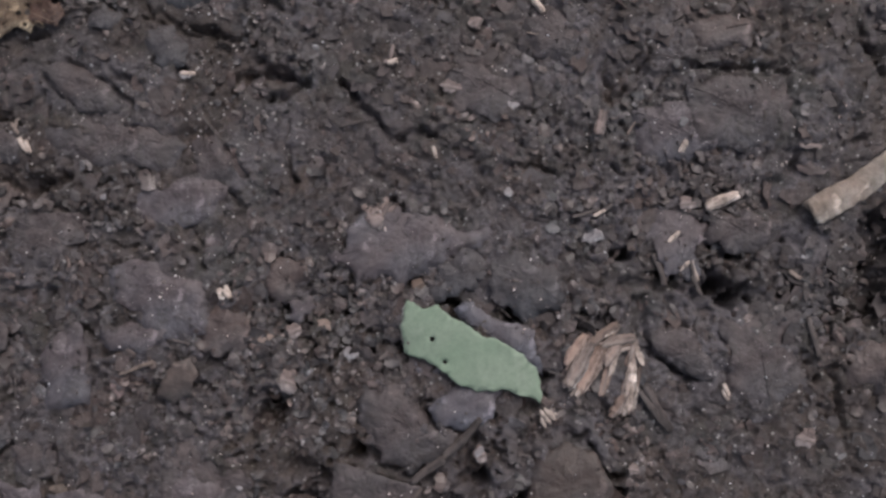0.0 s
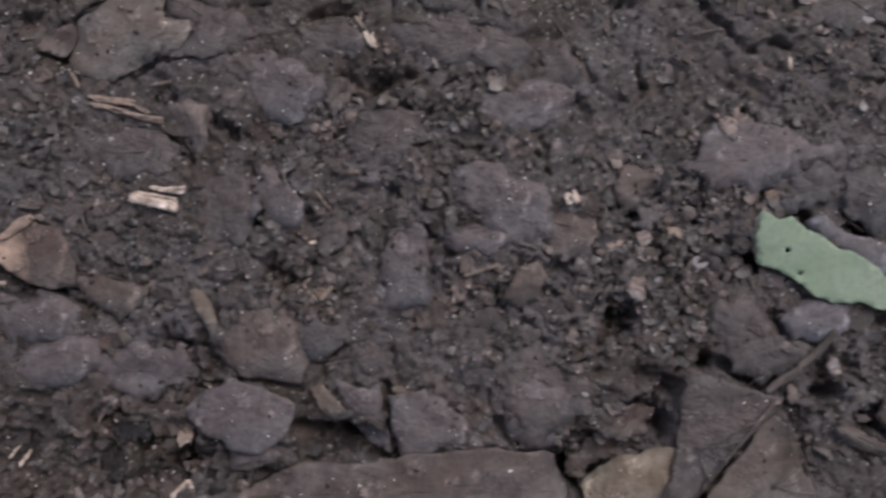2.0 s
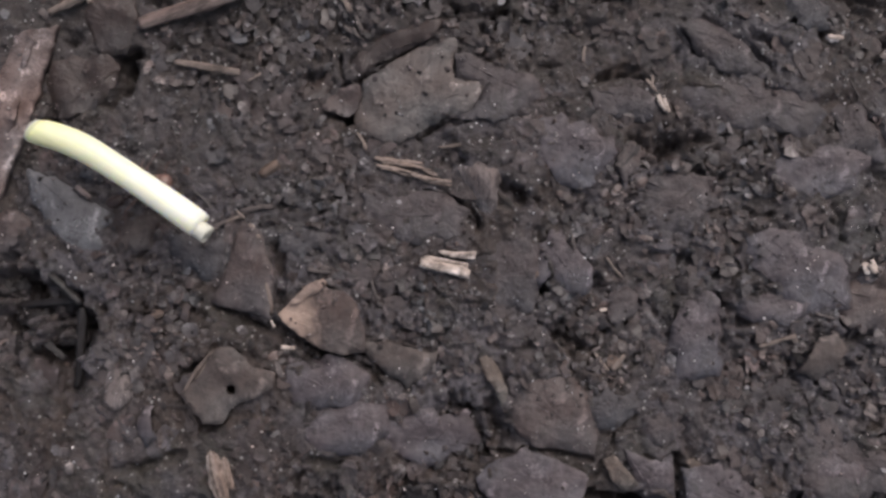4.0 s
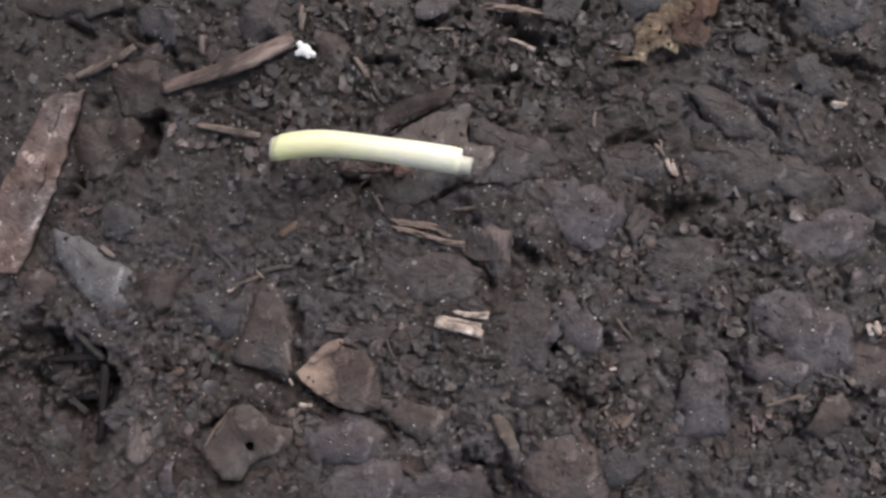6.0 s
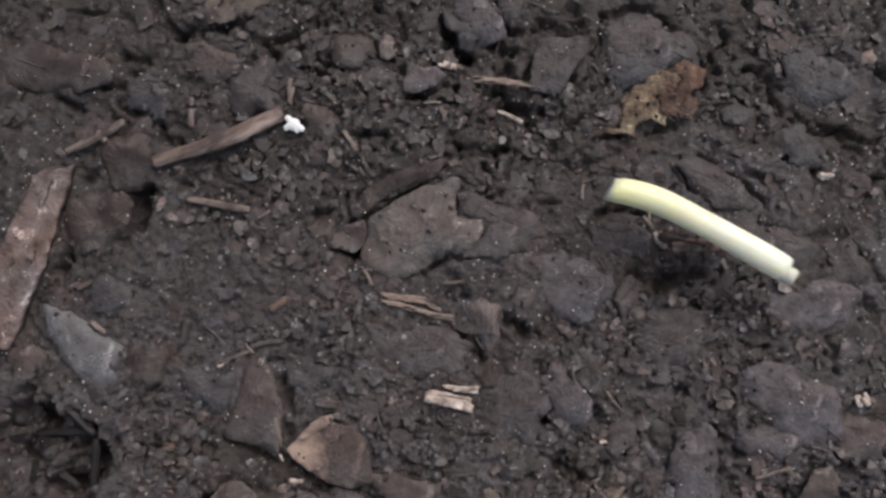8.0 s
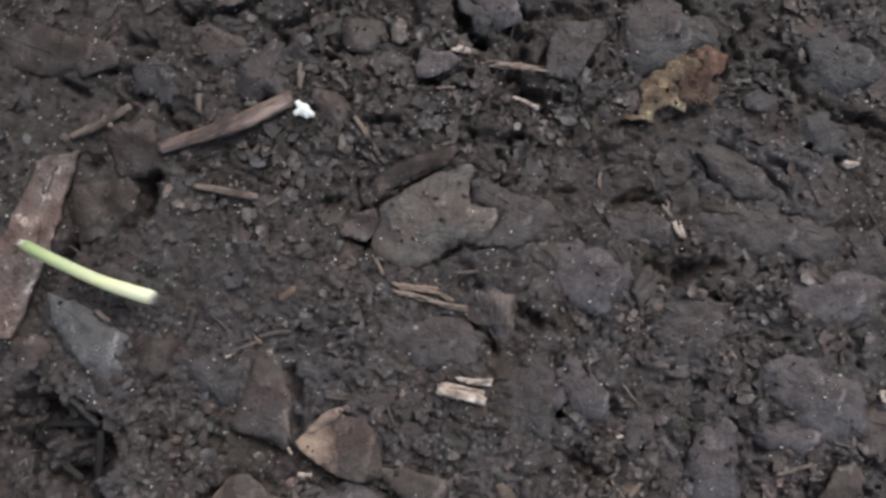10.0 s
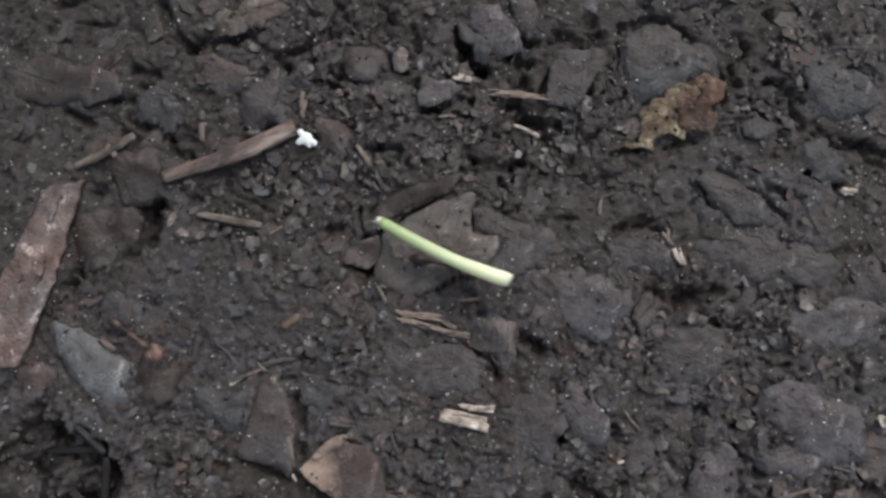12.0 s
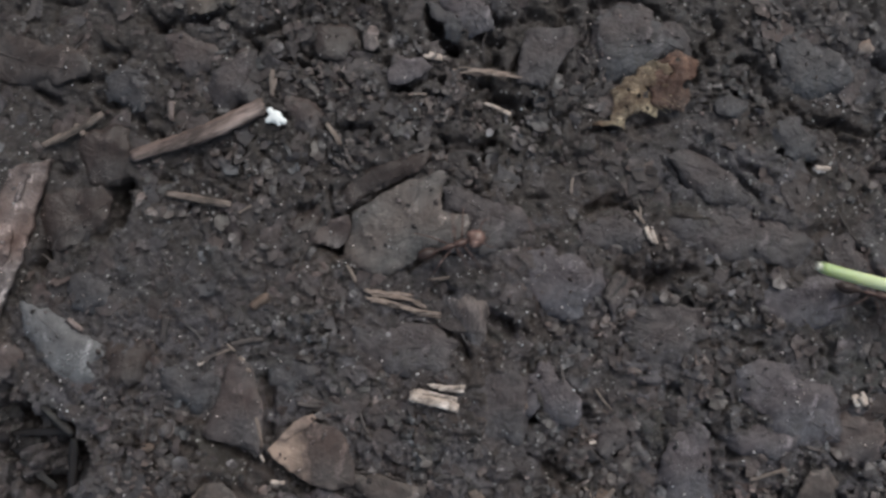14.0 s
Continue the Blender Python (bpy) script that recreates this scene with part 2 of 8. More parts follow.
MATS = {
    "leaf_tip": tip_material(),
    "soil": soil_material(),
    "crumb": material("soil_crumb", (0.092, 0.074, 0.069), (0.175, 0.152, 0.15), rough=0.58, grain=1500, patch=300, bump=0.8, random_value=0.6),
    "clod": material("soil_clod", (0.09, 0.075, 0.071), (0.15, 0.13, 0.128), rough=0.6, grain=1500, patch=300, bump=0.8, spread_value=0.4),
    "plate": material("leaf_flake", (0.088, 0.072, 0.067), (0.145, 0.125, 0.124), rough=0.6, grain=1100, patch=300, bump=0.7, dirt=0.5, spread_value=0.3),
    "flake": material("litter_flake", (0.096, 0.075, 0.069), (0.155, 0.133, 0.134), rough=0.58, grain=1100, patch=300, bump=0.6, dirt=0.45, random_value=0.36),
    "grit": material("grit", (0.35, 0.33, 0.31), (0.7, 0.68, 0.66), rough=0.3, damp=1.0, grain=2500, patch=900, bump=0.4, random_value=0.6),
    "grit_white": material("grit_white", (0.42, 0.4, 0.41), (0.55, 0.53, 0.52), rough=0.6, grain=1800, patch=400, bump=0.5, dirt=0.3),
    "white": material("chalk_white", (0.86, 0.86, 0.84), (0.92, 0.92, 0.92), rough=0.8, grain=2500, patch=500, bump=0.2, damp=1.0, fleck=0.2, hue=0.0),
    "leaf_green": material("leaf_green", (0.27, 0.362, 0.262), (0.352, 0.415, 0.328), rough=0.8, grain=1100, patch=260, bump=0.15, spec=0.2, fleck=0.35, damp=0.66, dirt=0.05, hue=0.0),
    "leaf_margin": material("leaf_margin", (0.3, 0.27, 0.24), (0.36, 0.33, 0.3), rough=0.8, grain=1100, patch=260, bump=0.2, spec=0.2),
    "leaf_grey": material("leaf_grey", (0.165, 0.158, 0.178), (0.215, 0.205, 0.23), rough=0.55, grain=900, patch=200, bump=0.4, dirt=0.12),
    "leaf_slate": material("leaf_slate", (0.102, 0.096, 0.101), (0.145, 0.138, 0.144), rough=0.6, grain=900, patch=200, bump=0.6, dirt=0.4),
    "leaf_greydull": material("leaf_greydull", (0.112, 0.094, 0.094), (0.168, 0.147, 0.148), rough=0.6, grain=1000, patch=170, bump=0.6, dirt=0.5),
    "leaf_lilac": material("leaf_lilac", (0.142, 0.123, 0.131), (0.205, 0.183, 0.194), rough=0.6, grain=1000, patch=180, bump=0.5, dirt=0.36),
    "leaf_umber": material("leaf_umber", (0.083, 0.063, 0.056), (0.122, 0.096, 0.086), rough=0.5, grain=800, patch=200, bump=0.5, dirt=0.4),
    "leaf_brown": material("leaf_brown", (0.128, 0.1, 0.093), (0.182, 0.148, 0.14), rough=0.55, grain=900, patch=200, bump=0.5, dirt=0.3),
    "leaf_olive": material("leaf_olive", (0.178, 0.152, 0.138), (0.258, 0.226, 0.207), rough=0.55, grain=900, patch=170, bump=0.5, dirt=0.2),
    "leaf_taupe": material("leaf_taupe", (0.126, 0.103, 0.092), (0.175, 0.147, 0.133), rough=0.6, grain=800, patch=160, bump=0.4, dirt=0.15),
    "leaf_tan": material("leaf_tan", (0.19, 0.155, 0.13), (0.275, 0.23, 0.195), rough=0.6, grain=900, patch=260, bump=0.5, dirt=0.25),
    "leaf_orange": material("leaf_orange", (0.4, 0.305, 0.25), (0.52, 0.415, 0.35), rough=0.6, grain=900, patch=220, bump=0.4, dirt=0.12),
    "leaf_rust": material("leaf_rust", (0.2, 0.148, 0.13), (0.28, 0.215, 0.192), rough=0.6, grain=900, patch=240, bump=0.5, dirt=0.2),
    "leaf_redrust": material("leaf_redrust", (0.12, 0.066, 0.049), (0.25, 0.15, 0.105), rough=0.5, grain=1200, patch=420, bump=0.9, dirt=0.3, damp=0.8),
    "litter_curl": material("litter_curl", (0.085, 0.071, 0.067), (0.29, 0.26, 0.25), rough=0.4, grain=1300, patch=260, bump=0.5, dirt=0.25, random_value=0.55),
    "leaf_curl": material("leaf_curl", (0.1, 0.084, 0.079), (0.27, 0.24, 0.23), rough=0.4, grain=1300, patch=260, bump=0.5, dirt=0.2, spread_value=0.5),
    "leaf_straw": material("leaf_straw", (0.23, 0.19, 0.145), (0.36, 0.31, 0.245), rough=0.6, grain=900, patch=260, bump=0.5, dirt=0.18),
    "leaf_pale": material("leaf_pale", (0.2, 0.192, 0.197), (0.31, 0.3, 0.306), rough=0.6, grain=900, patch=260, bump=0.25, dirt=0.32, hue=0.3),
    "leaf_rose": material("leaf_rose", (0.2, 0.17, 0.16), (0.32, 0.28, 0.27), rough=0.65, grain=1100, patch=260, bump=0.6, dirt=0.2, stretch=(1, 0.35, 1)),
    "leaf_amber": material("leaf_amber", (0.13, 0.085, 0.055), (0.46, 0.37, 0.25), rough=0.4, grain=1500, patch=620, bump=1.0, dirt=0.3, damp=0.8),
    "wood_grey": material("wood_grey", (0.31, 0.26, 0.21), (0.5, 0.435, 0.37), rough=0.75, grain=900, patch=330, bump=0.7, dirt=0.15, damp=0.75),
    "wood_tan": material("wood_tan", (0.3, 0.225, 0.18), (0.72, 0.61, 0.53), rough=0.7, grain=900, patch=350, bump=0.6, dirt=0.12, stretch=(0.3, 1, 1)),
    "wood_rotten": material("wood_rotten", (0.36, 0.28, 0.235), (0.82, 0.73, 0.66), rough=0.7, grain=900, patch=420, bump=0.7, dirt=0.12, stretch=(0.3, 1, 1), spread_value=0.4),
    "wood_pale": material("wood_pale", (0.72, 0.61, 0.52), (0.92, 0.83, 0.75), rough=0.7, grain=1200, patch=300, bump=0.5, dirt=0.14, stretch=(0.6, 1, 1)),
    "wood_pink": material("wood_pink", (0.3, 0.24, 0.22), (0.42, 0.355, 0.33), rough=0.7, grain=1200, patch=300, bump=0.5, dirt=0.2, stretch=(0.4, 1, 1)),
    "wood_orange": material("wood_orange", (0.21, 0.15, 0.115), (0.3, 0.225, 0.18), rough=0.7, grain=1000, patch=300, bump=0.5, dirt=0.3, stretch=(0.15, 1, 1)),
    "twig_brown": material("twig_brown", (0.25, 0.185, 0.16), (0.38, 0.3, 0.265), rough=0.65, grain=800, patch=200, bump=0.45, dirt=0.25, stretch=(0.25, 1, 1)),
    "twig_pale": material("twig_pale", (0.25, 0.2, 0.17), (0.41, 0.345, 0.295), rough=0.7, grain=1000, patch=300, bump=0.6, dirt=0.2, stretch=(0.3, 1, 1)),
    "twig_grey": material("twig_grey", (0.125, 0.105, 0.098), (0.185, 0.16, 0.15), rough=0.65, grain=1000, patch=300, bump=0.6, dirt=0.4, stretch=(0.3, 1, 1)),
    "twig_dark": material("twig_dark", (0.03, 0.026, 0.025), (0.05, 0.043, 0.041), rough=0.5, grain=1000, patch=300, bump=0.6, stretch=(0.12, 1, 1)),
    "bark": material("bark", (0.15, 0.104, 0.09), (0.56, 0.45, 0.41), rough=0.75, grain=1100, patch=560, bump=1.0, dirt=0.26, damp=0.8),
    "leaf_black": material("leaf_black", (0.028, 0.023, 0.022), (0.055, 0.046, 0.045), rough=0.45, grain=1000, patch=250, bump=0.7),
    "stem_skin": stem_material("stem_skin", (0.86, 0.85, 0.5), (0.95, 0.94, 0.77), (-10.5, 4.0)),
    "stem_core": material("stem_core", (0.62, 0.6, 0.5), (0.74, 0.72, 0.62), rough=0.6, grain=1500, patch=400, bump=0.3, damp=1.0, fleck=0.2, hue=0.0),
    "stalk_green": stem_material("stalk_green", (0.37, 0.45, 0.22), (0.86, 0.87, 0.62), (-6.5, 6.5)),
    "ant_red": material("ant_red", (0.15, 0.088, 0.072), (0.22, 0.14, 0.12), rough=0.4, grain=2500, patch=700, bump=0.2),
    "ant_head": material("ant_head", (0.27, 0.165, 0.135), (0.38, 0.25, 0.21), rough=0.32, grain=2500, patch=700, bump=0.2),
    "ant_dark": material("ant_dark", (0.065, 0.042, 0.036), (0.1, 0.066, 0.056), rough=0.4, grain=2500, patch=700, bump=0.2),
}

# ---- helpers for meshes; lengths in millimetres ----


def part(name, bm, mat, parent=None, label="", smooth=True, thin=False):
    """Links a bmesh built in millimetres as one mesh object."""
    bmesh.ops.recalc_face_normals(bm, faces=bm.faces)
    me = bpy.data.meshes.new(name)
    for v in bm.verts:
        v.co *= MM
    bm.to_mesh(me)
    bm.free()
    for p in me.polygons:
        p.use_smooth = smooth and (not thin or abs(p.normal.z) > 0.6)
    me.materials.append(MATS[mat])
    ob = new(name, me)
    ob.parent = parent
    if label:
        tagged(ob, label)
    return ob


def base_empty(name, x, y, z, label, category, group=""):
    e = new(name)
    e.location = (x * MM, y * MM, z * MM)
    e.empty_display_size = 0.002
    return tagged(e, label, category, group)


# ---- ground ----
XS0, XS1, YS0, YS1, STEP = -70.0, 146.0, -50.0, 64.0, 0.25
xs = np.arange(XS0, XS1 + 0.01, STEP)
ys = np.arange(YS0, YS1 + 0.01, STEP)
GX, GY = np.meshgrid(xs, ys, indexing="ij")


def hashed(i, j, k):
    v = np.sin(i * 127.1 + j * 311.7 + k * 74.7) * 43758.5453
    return v - np.floor(v)


def value_noise(x, y, k):
    i, j = np.floor(x), np.floor(y)
    u, v = x - i, y - j
    u, v = u * u * (3 - 2 * u), v * v * (3 - 2 * v)
    a, b = hashed(i, j, k), hashed(i + 1, j, k)
    c, d = hashed(i, j + 1, k), hashed(i + 1, j + 1, k)
    return (a + (b - a) * u + (c - a) * v + (a - b - c + d) * u * v) * 2 - 1


def fractal(x, y, k, octaves=4, gain=0.5):
    total, amp, norm = 0, 1.0, 0
    for o in range(octaves):
        total, norm = total + amp * value_noise(x * 1.0, y * 1.0, k + o * 1.37), norm + amp
        x, y, amp = x * 1.93 + 5.2, y * 1.93 - 3.1, amp * gain
    return total / norm


def cells(x, y, k):
    """Distances to the nearest and second nearest seed, and the nearest seed's own value."""
    i0, j0 = np.floor(x), np.floor(y)
    d1, d2, own = np.full(x.shape, 9.0), np.full(x.shape, 9.0), np.zeros(x.shape)
    for di in (-1, 0, 1):
        for dj in (-1, 0, 1):
            i, j = i0 + di, j0 + dj
            d = np.hypot(i + hashed(i, j, k) - x, j + hashed(i, j, k + 3.3) - y)
            near = d < d1
            d2 = np.where(near, d1, np.minimum(d2, d))
            own = np.where(near, hashed(i, j, k + 7.7), own)
            d1 = np.where(near, d, d1)
    return d1, d2, own


def smoothstep(v, low, high):
    t = np.clip((v - low) / (high - low), 0, 1)
    return t * t * (3 - 2 * t)


wx = GX + 2.2 * fractal(GX / 6, GY / 6, 1.0) + 0.5 * fractal(GX / 1.3, GY / 1.3, 2.0)
wy = GY + 2.2 * fractal(GX / 6, GY / 6, 4.0) + 0.5 * fractal(GX / 1.3, GY / 1.3, 5.0)
height = 1.3 * fractal(GX / 26, GY / 26, 8.0, 3)
d1, d2, own = cells(wx / 8.5, wy / 8.5, 11.0)
broken = smoothstep(fractal(GX / 11, GY / 11, 13.0, 3), -0.25, 0.25)
height += 0.8 * (own - 0.5) * smoothstep(d2 - d1, 0.0, 0.12) - 0.35 * broken * (1 - smoothstep(d2 - d1, 0.0, 0.09))
d1, d2, own = cells(wx / 3.4 + 0.3 * wy / 3.4, wy / 3.1, 17.0)
height += 0.62 * (own - 0.5) * smoothstep(d2 - d1, 0.0, 0.2) - 0.2 * broken * (1 - smoothstep(d2 - d1, 0.0, 0.1))
loose = fractal(GX / 9, GY / 9, 19.0, 3)
for zx, zy, zr, more in ((59.1, -8.0, 5.7, 0.7), (54.1, 24.3, 4.4, 0.5), (72.0, 26.0, 5.1, 0.5), (105.0, 13.7, 4.4, 0.5), (88.8, 11.3, 4.4, 0.4), (4.2, 32.2, 7.0, 0.8), (-5.2, 35.9, 5.1, 0.6), (-2.9, -27.7, 7.0, 0.7), (57.4, -5.5, 7.0, 0.7), (36.0, 36.1, 7.0, 0.4), (-18.3, 24.1, 4.4, 0.5), (34.2, 23.5, 7.0, -0.7), (40.2, 11.0, 7.0, -0.7), (16.7, 15.2, 7.6, -0.7), (34.7, 15.8, 8.2, -0.6), (83.1, 19.0, 5.1, -0.5), (111.1, 11.2, 7.0, -0.6), (-44.0, 39.4, 7.0, -0.7), (-7.7, -17.6, 5.1, -0.6), (107.0, -14.4, 7.0, -0.7)):  # looser and firmer stretches of soil
    loose = loose + more * np.exp(-((GX - zx) ** 2 + (GY - zy) ** 2) / (zr * zr))
crumbly = smoothstep(loose, -0.3, 0.22)
d1, d2, own = cells(wx / 1.35, wy / 1.35, 23.0)
height += crumbly * (0.55 * (own - 0.4) * smoothstep(d2 - d1, 0.0, 0.3) - 0.3 * d1)
d1, d2, own = cells(wx / 2.1 + 0.4 * wy / 2.1, wy / 1.9, 41.0)
height += 0.4 * (own - 0.5) * smoothstep(d2 - d1, 0.0, 0.1) * (1 - 0.6 * crumbly)
height += 0.3 * fractal(GX / 1.2, GY / 1.2, 29.0, 4, 0.7)

d1, d2, own = cells(wx / 1.9, wy / 1.7, 51.0)
height -= 0.4 * (0.4 + own) * (own > 0.72 - 0.25 * crumbly) * (1 - smoothstep(d1 + 0.25 * fractal(GX / 0.9, GY / 0.9, 53.0, 2), 0.05, 0.34))
d1, d2, own = cells(wx / 4.2, wy / 3.6, 57.0)
height -= 0.4 * (own > 0.5) * (1 - smoothstep(d2 - d1 + 0.3 * np.abs(fractal(GX / 2.2, GY / 2.2, 59.0, 2)), 0.0, 0.09))


ROUGH = 0.38 * fractal(GX / 1.6, GY / 1.6, 31.0, 2) + 0.3 * fractal(GX / 0.65, GY / 0.65, 37.0, 2)
PX, PY = GX + 0.5 * fractal(GX / 1.5, GY / 1.5, 33.0, 2), GY + 0.5 * fractal(GX / 1.5, GY / 1.5, 34.0, 2)


def window(x0, x1, y0, y1):
    return (slice(max(0, int((x0 - XS0) / STEP)), max(0, int((x1 - XS0) / STEP))), slice(max(0, int((y0 - YS0) / STEP)), max(0, int((y1 - YS0) / STEP))))


def dent(x, y, rx, ry, turn, depth):
    """A hollow with ragged sides."""
    w = window(x - 2 * max(rx, ry) - 4, x + 2 * max(rx, ry) + 4, y - 2 * max(rx, ry) - 4, y + 2 * max(rx, ry) + 4)
    c, s = math.cos(radians(turn)), math.sin(radians(turn))
    dx, dy = wx[w] - x, wy[w] - y
    u, v = dx * c + dy * s, dy * c - dx * s
    depth *= 0.75 if depth >= 3 else 0.52
    height[w] -= depth * (1 - smoothstep(np.hypot(u / rx, v / ry) + ROUGH[w], 0.45, 1.15))


def crack(points, width, depth):
    """A crack along a broken line."""
    w = window(min(p[0] for p in points) - 3, max(p[0] for p in points) + 3, min(p[1] for p in points) - 3, max(p[1] for p in points) + 3)
    px, py = PX[w], PY[w]
    near = np.full(px.shape, 99.0)
    for (ax, ay), (bx, by) in zip(points, points[1:]):
        t = np.clip(((px - ax) * (bx - ax) + (py - ay) * (by - ay)) / ((bx - ax) ** 2 + (by - ay) ** 2), 0, 1)
        near = np.minimum(near, np.hypot(px - ax - t * (bx - ax), py - ay - t * (by - ay)))
    height[w] -= 0.7 * depth * (1 - smoothstep(near, 0.2 * width, 0.75 * width))


dent(58.9, -10.5, 1.9, 0.9, -20, 1.8)
dent(50.9, -4.8, 1.6, 0.8, 30, 1.6)
dent(79.7, -5.3, 2.5, 0.9, 0, 1.4)
dent(94.5, -8.4, 1.5, 2.5, -20, 2)
dent(67.8, -2.4, 2.5, 0.6, 0, 1.3)
dent(62.4, -5.7, 1.3, 1.3, 0, 1.6)
dent(58.2, -1.6, 1.9, 0.6, 0, 1.4)
dent(87.0, -7.8, 1.0, 1.9, 0, 1.8)
dent(98.7, -4.3, 3.2, 1.0, 0, 1.6)
dent(100.4, -17.6, 0.9, 3.2, 20, 1.6)
dent(91.4, -20.6, 1.9, 2.5, 0, 2)
dent(75.4, -25.5, 2.5, 1.9, 0, 2.5)
dent(122.1, -1.9, 2.8, 4.2, 0, 6)
dent(120.7, -8.0, 2.8, 3.4, 0, 5.5)
dent(52.5, -15.2, 1.9, 1.9, 0, 3.2)
dent(56.0, 22.5, 4.4, 1.0, 0, 2.2)
dent(106.0, -6.5, 3.8, 1.9, 0, 1.8)
dent(93.0, 1.3, 2.2, 2.5, 0, 1.4)
dent(124.5, 21.1, 1.9, 3.2, 0, 2.5)
dent(94.1, 19.3, 0.8, 2.5, 0, 1.5)
dent(67.4, -8.1, 0.9, 1.9, 0, 1.5)
dent(26.3, 10.9, 3.2, 0.9, 0, 1.3)
dent(21.3, -26.8, 3.2, 1.6, -20, 3)
dent(52.7, -15.1, 1.8, 2.0, 0, 3)
dent(-7.1, 17.1, 2.1, 0.8, 30, 3)
dent(0.8, -30.9, 4.4, 2.8, 0, 4)
dent(2.5, -21.8, 5.1, 2.5, 0, 2.8)
dent(58.0, -26.2, 1.3, 3.8, -10, 2.5)
dent(72.5, -32.9, 1.9, 4.4, 20, 2.5)
dent(29.1, 12.4, 4.4, 1.0, 0, 1.5)
dent(15.7, -8.1, 2.5, 0.9, -40, 1.8)
dent(18.5, -17.6, 0.6, 2.5, -20, 1.8)
dent(28.4, -19.9, 0.8, 2.5, 10, 2.0)
dent(-32.4, 22.7, 1.6, 2.5, -10, 4)
dent(-43.2, -1.8, 5.1, 3.5, -20, 4.5)
dent(-40.6, -9.5, 2.8, 5.7, 0, 4.5)
dent(-48.4, -6.7, 4.4, 5.1, 0, 3.5)
dent(10.2, 7.8, 1.6, 1.0, -10, 2.5)
dent(-15.9, -7.0, 0.9, 1.5, 0, 2.5)
dent(-21.7, -13.2, 1.0, 1.0, 0, 2.5)
dent(-11.1, 19.9, 2.5, 0.9, 30, 2.5)
dent(4.4, 15.1, 3.8, 0.6, 20, 1.8)
dent(6.3, 5.0, 1.0, 1.3, 0, 1.5)
dent(14.4, 0.3, 0.8, 2.5, 35, 1.8)
dent(-14.0, 6.3, 3.8, 1.3, 0, 1.2)
dent(-8.3, 18.6, 2.1, 0.6, 60, 3)
dent(22.6, 20.6, 2.5, 0.8, 0, 1.8)
dent(27.1, 11.7, 3.8, 1.4, 0, 1.4)
dent(39.6, 23.8, 3.2, 0.6, -40, 1.8)
dent(-4.3, 23.6, 4.4, 0.6, 30, 2)
dent(51.0, -29.6, 3.8, 1.3, 10, 3)
dent(-40.5, 18.2, 0.9, 2.5, 0, 3.5)
dent(-44.3, -0.0, 3.8, 1.9, 0, 3.4)
dent(-38.5, -4.5, 2.5, 3.8, 0, 3.6)
dent(3.6, -18.8, 4.6, 3.7, 0, 3.0)
dent(4.6, -27.7, 4.3, 3.7, 0, 3.5)
dent(-10.7, -28.2, 6.8, 4.3, 0, 3.2)
dent(-3.3, -26.1, 4.9, 3.1, 0, 2.6)
dent(12.4, -31.7, 3.7, 1.9, 0, 3.5)
dent(54.8, -26.5, 2.8, 3.7, 0, 4.0)
dent(48.0, -32.3, 3.7, 2.5, 0, 3.5)
dent(22.4, -28.0, 4.3, 1.5, 0, 4.5)
dent(-0.7, -20.8, 3.1, 2.5, 0, 2.2)
crack([(91.9, 16.2), (91.4, 8.5)], 0.44, 1.2)
crack([(106.6, -0.8), (112.2, -1.3)], 0.44, 1.4)
crack([(50.2, 14.7), (52.0, 11.3)], 0.57, 1.4)
crack([(57.4, 14.1), (57.4, 8.8)], 0.38, 1.0)
crack([(114.6, 14.2), (114.3, 6.5)], 0.63, 1.2)
crack([(102.4, 19.5), (114.3, 17.5)], 0.51, 1.4)
crack([(46.7, 14.9), (50.7, 8.3)], 0.57, 1.6)
crack([(10.5, 16.7), (17.8, 12.0)], 0.38, 0.8)
crack([(14.8, 1.6), (18.4, -2.2)], 0.57, 1.6)
crack([(3.9, 6.3), (6.3, 4.0)], 0.57, 1.8)
crack([(28.7, -0.2), (27.2, -8.9), (28.0, -12.7)], 0.51, 1.2)
crack([(-14.3, -7.7), (-11.8, -10.3), (-6.1, -10.8)], 0.51, 1.5)

bed = height.copy()
for _ in range(6):  # the general lie of the soil, on which things rest
    for axis in (0, 1):
        bed = (np.roll(bed, 1, axis) + np.roll(bed, -1, axis) + np.roll(bed, 2, axis) + np.roll(bed, -2, axis) + bed) / 5



def undercut(x, y, r, depth):
    """Soil worn away beneath the edge of a leaf piece that lies proud."""
    w = window(x - 3 * r - 3, x + 3 * r + 3, y - 3 * r - 3, y + 3 * r + 3)
    height[w] -= depth * (1 - smoothstep(np.hypot(wx[w] - x, wy[w] - y) / r + ROUGH[w], 0.35, 1.2))


undercut(69.7, -10.3, 2.0, 2.2)
undercut(69.7, -10.3, 2.0, 2.2)
undercut(82.5, -16.3, 2.0, 2.2)
undercut(75.4, -6.4, 1.43, 1.93)
undercut(83.6, -13.7, 1.43, 1.93)
undercut(83.6, -13.7, 1.43, 1.93)
undercut(71.4, -16.7, 1.35, 1.85)
undercut(72.1, -18.3, 1.35, 1.85)
undercut(74.2, -19.1, 1.35, 1.85)
undercut(81.2, -27.5, 1.53, 2.03)
undercut(83.8, -31.0, 1.53, 2.03)
undercut(83.8, -31.0, 1.53, 2.03)
undercut(47.0, -32.7, 1.51, 2.01)
undercut(47.0, -32.7, 1.51, 2.01)
undercut(48.6, -33.4, 1.51, 2.01)
undercut(49.0, -36.9, 1.66, 2.16)
undercut(49.0, -36.9, 1.66, 2.16)
undercut(53.0, -37.6, 1.66, 2.16)
undercut(56.9, -35.5, 1.98, 2.2)
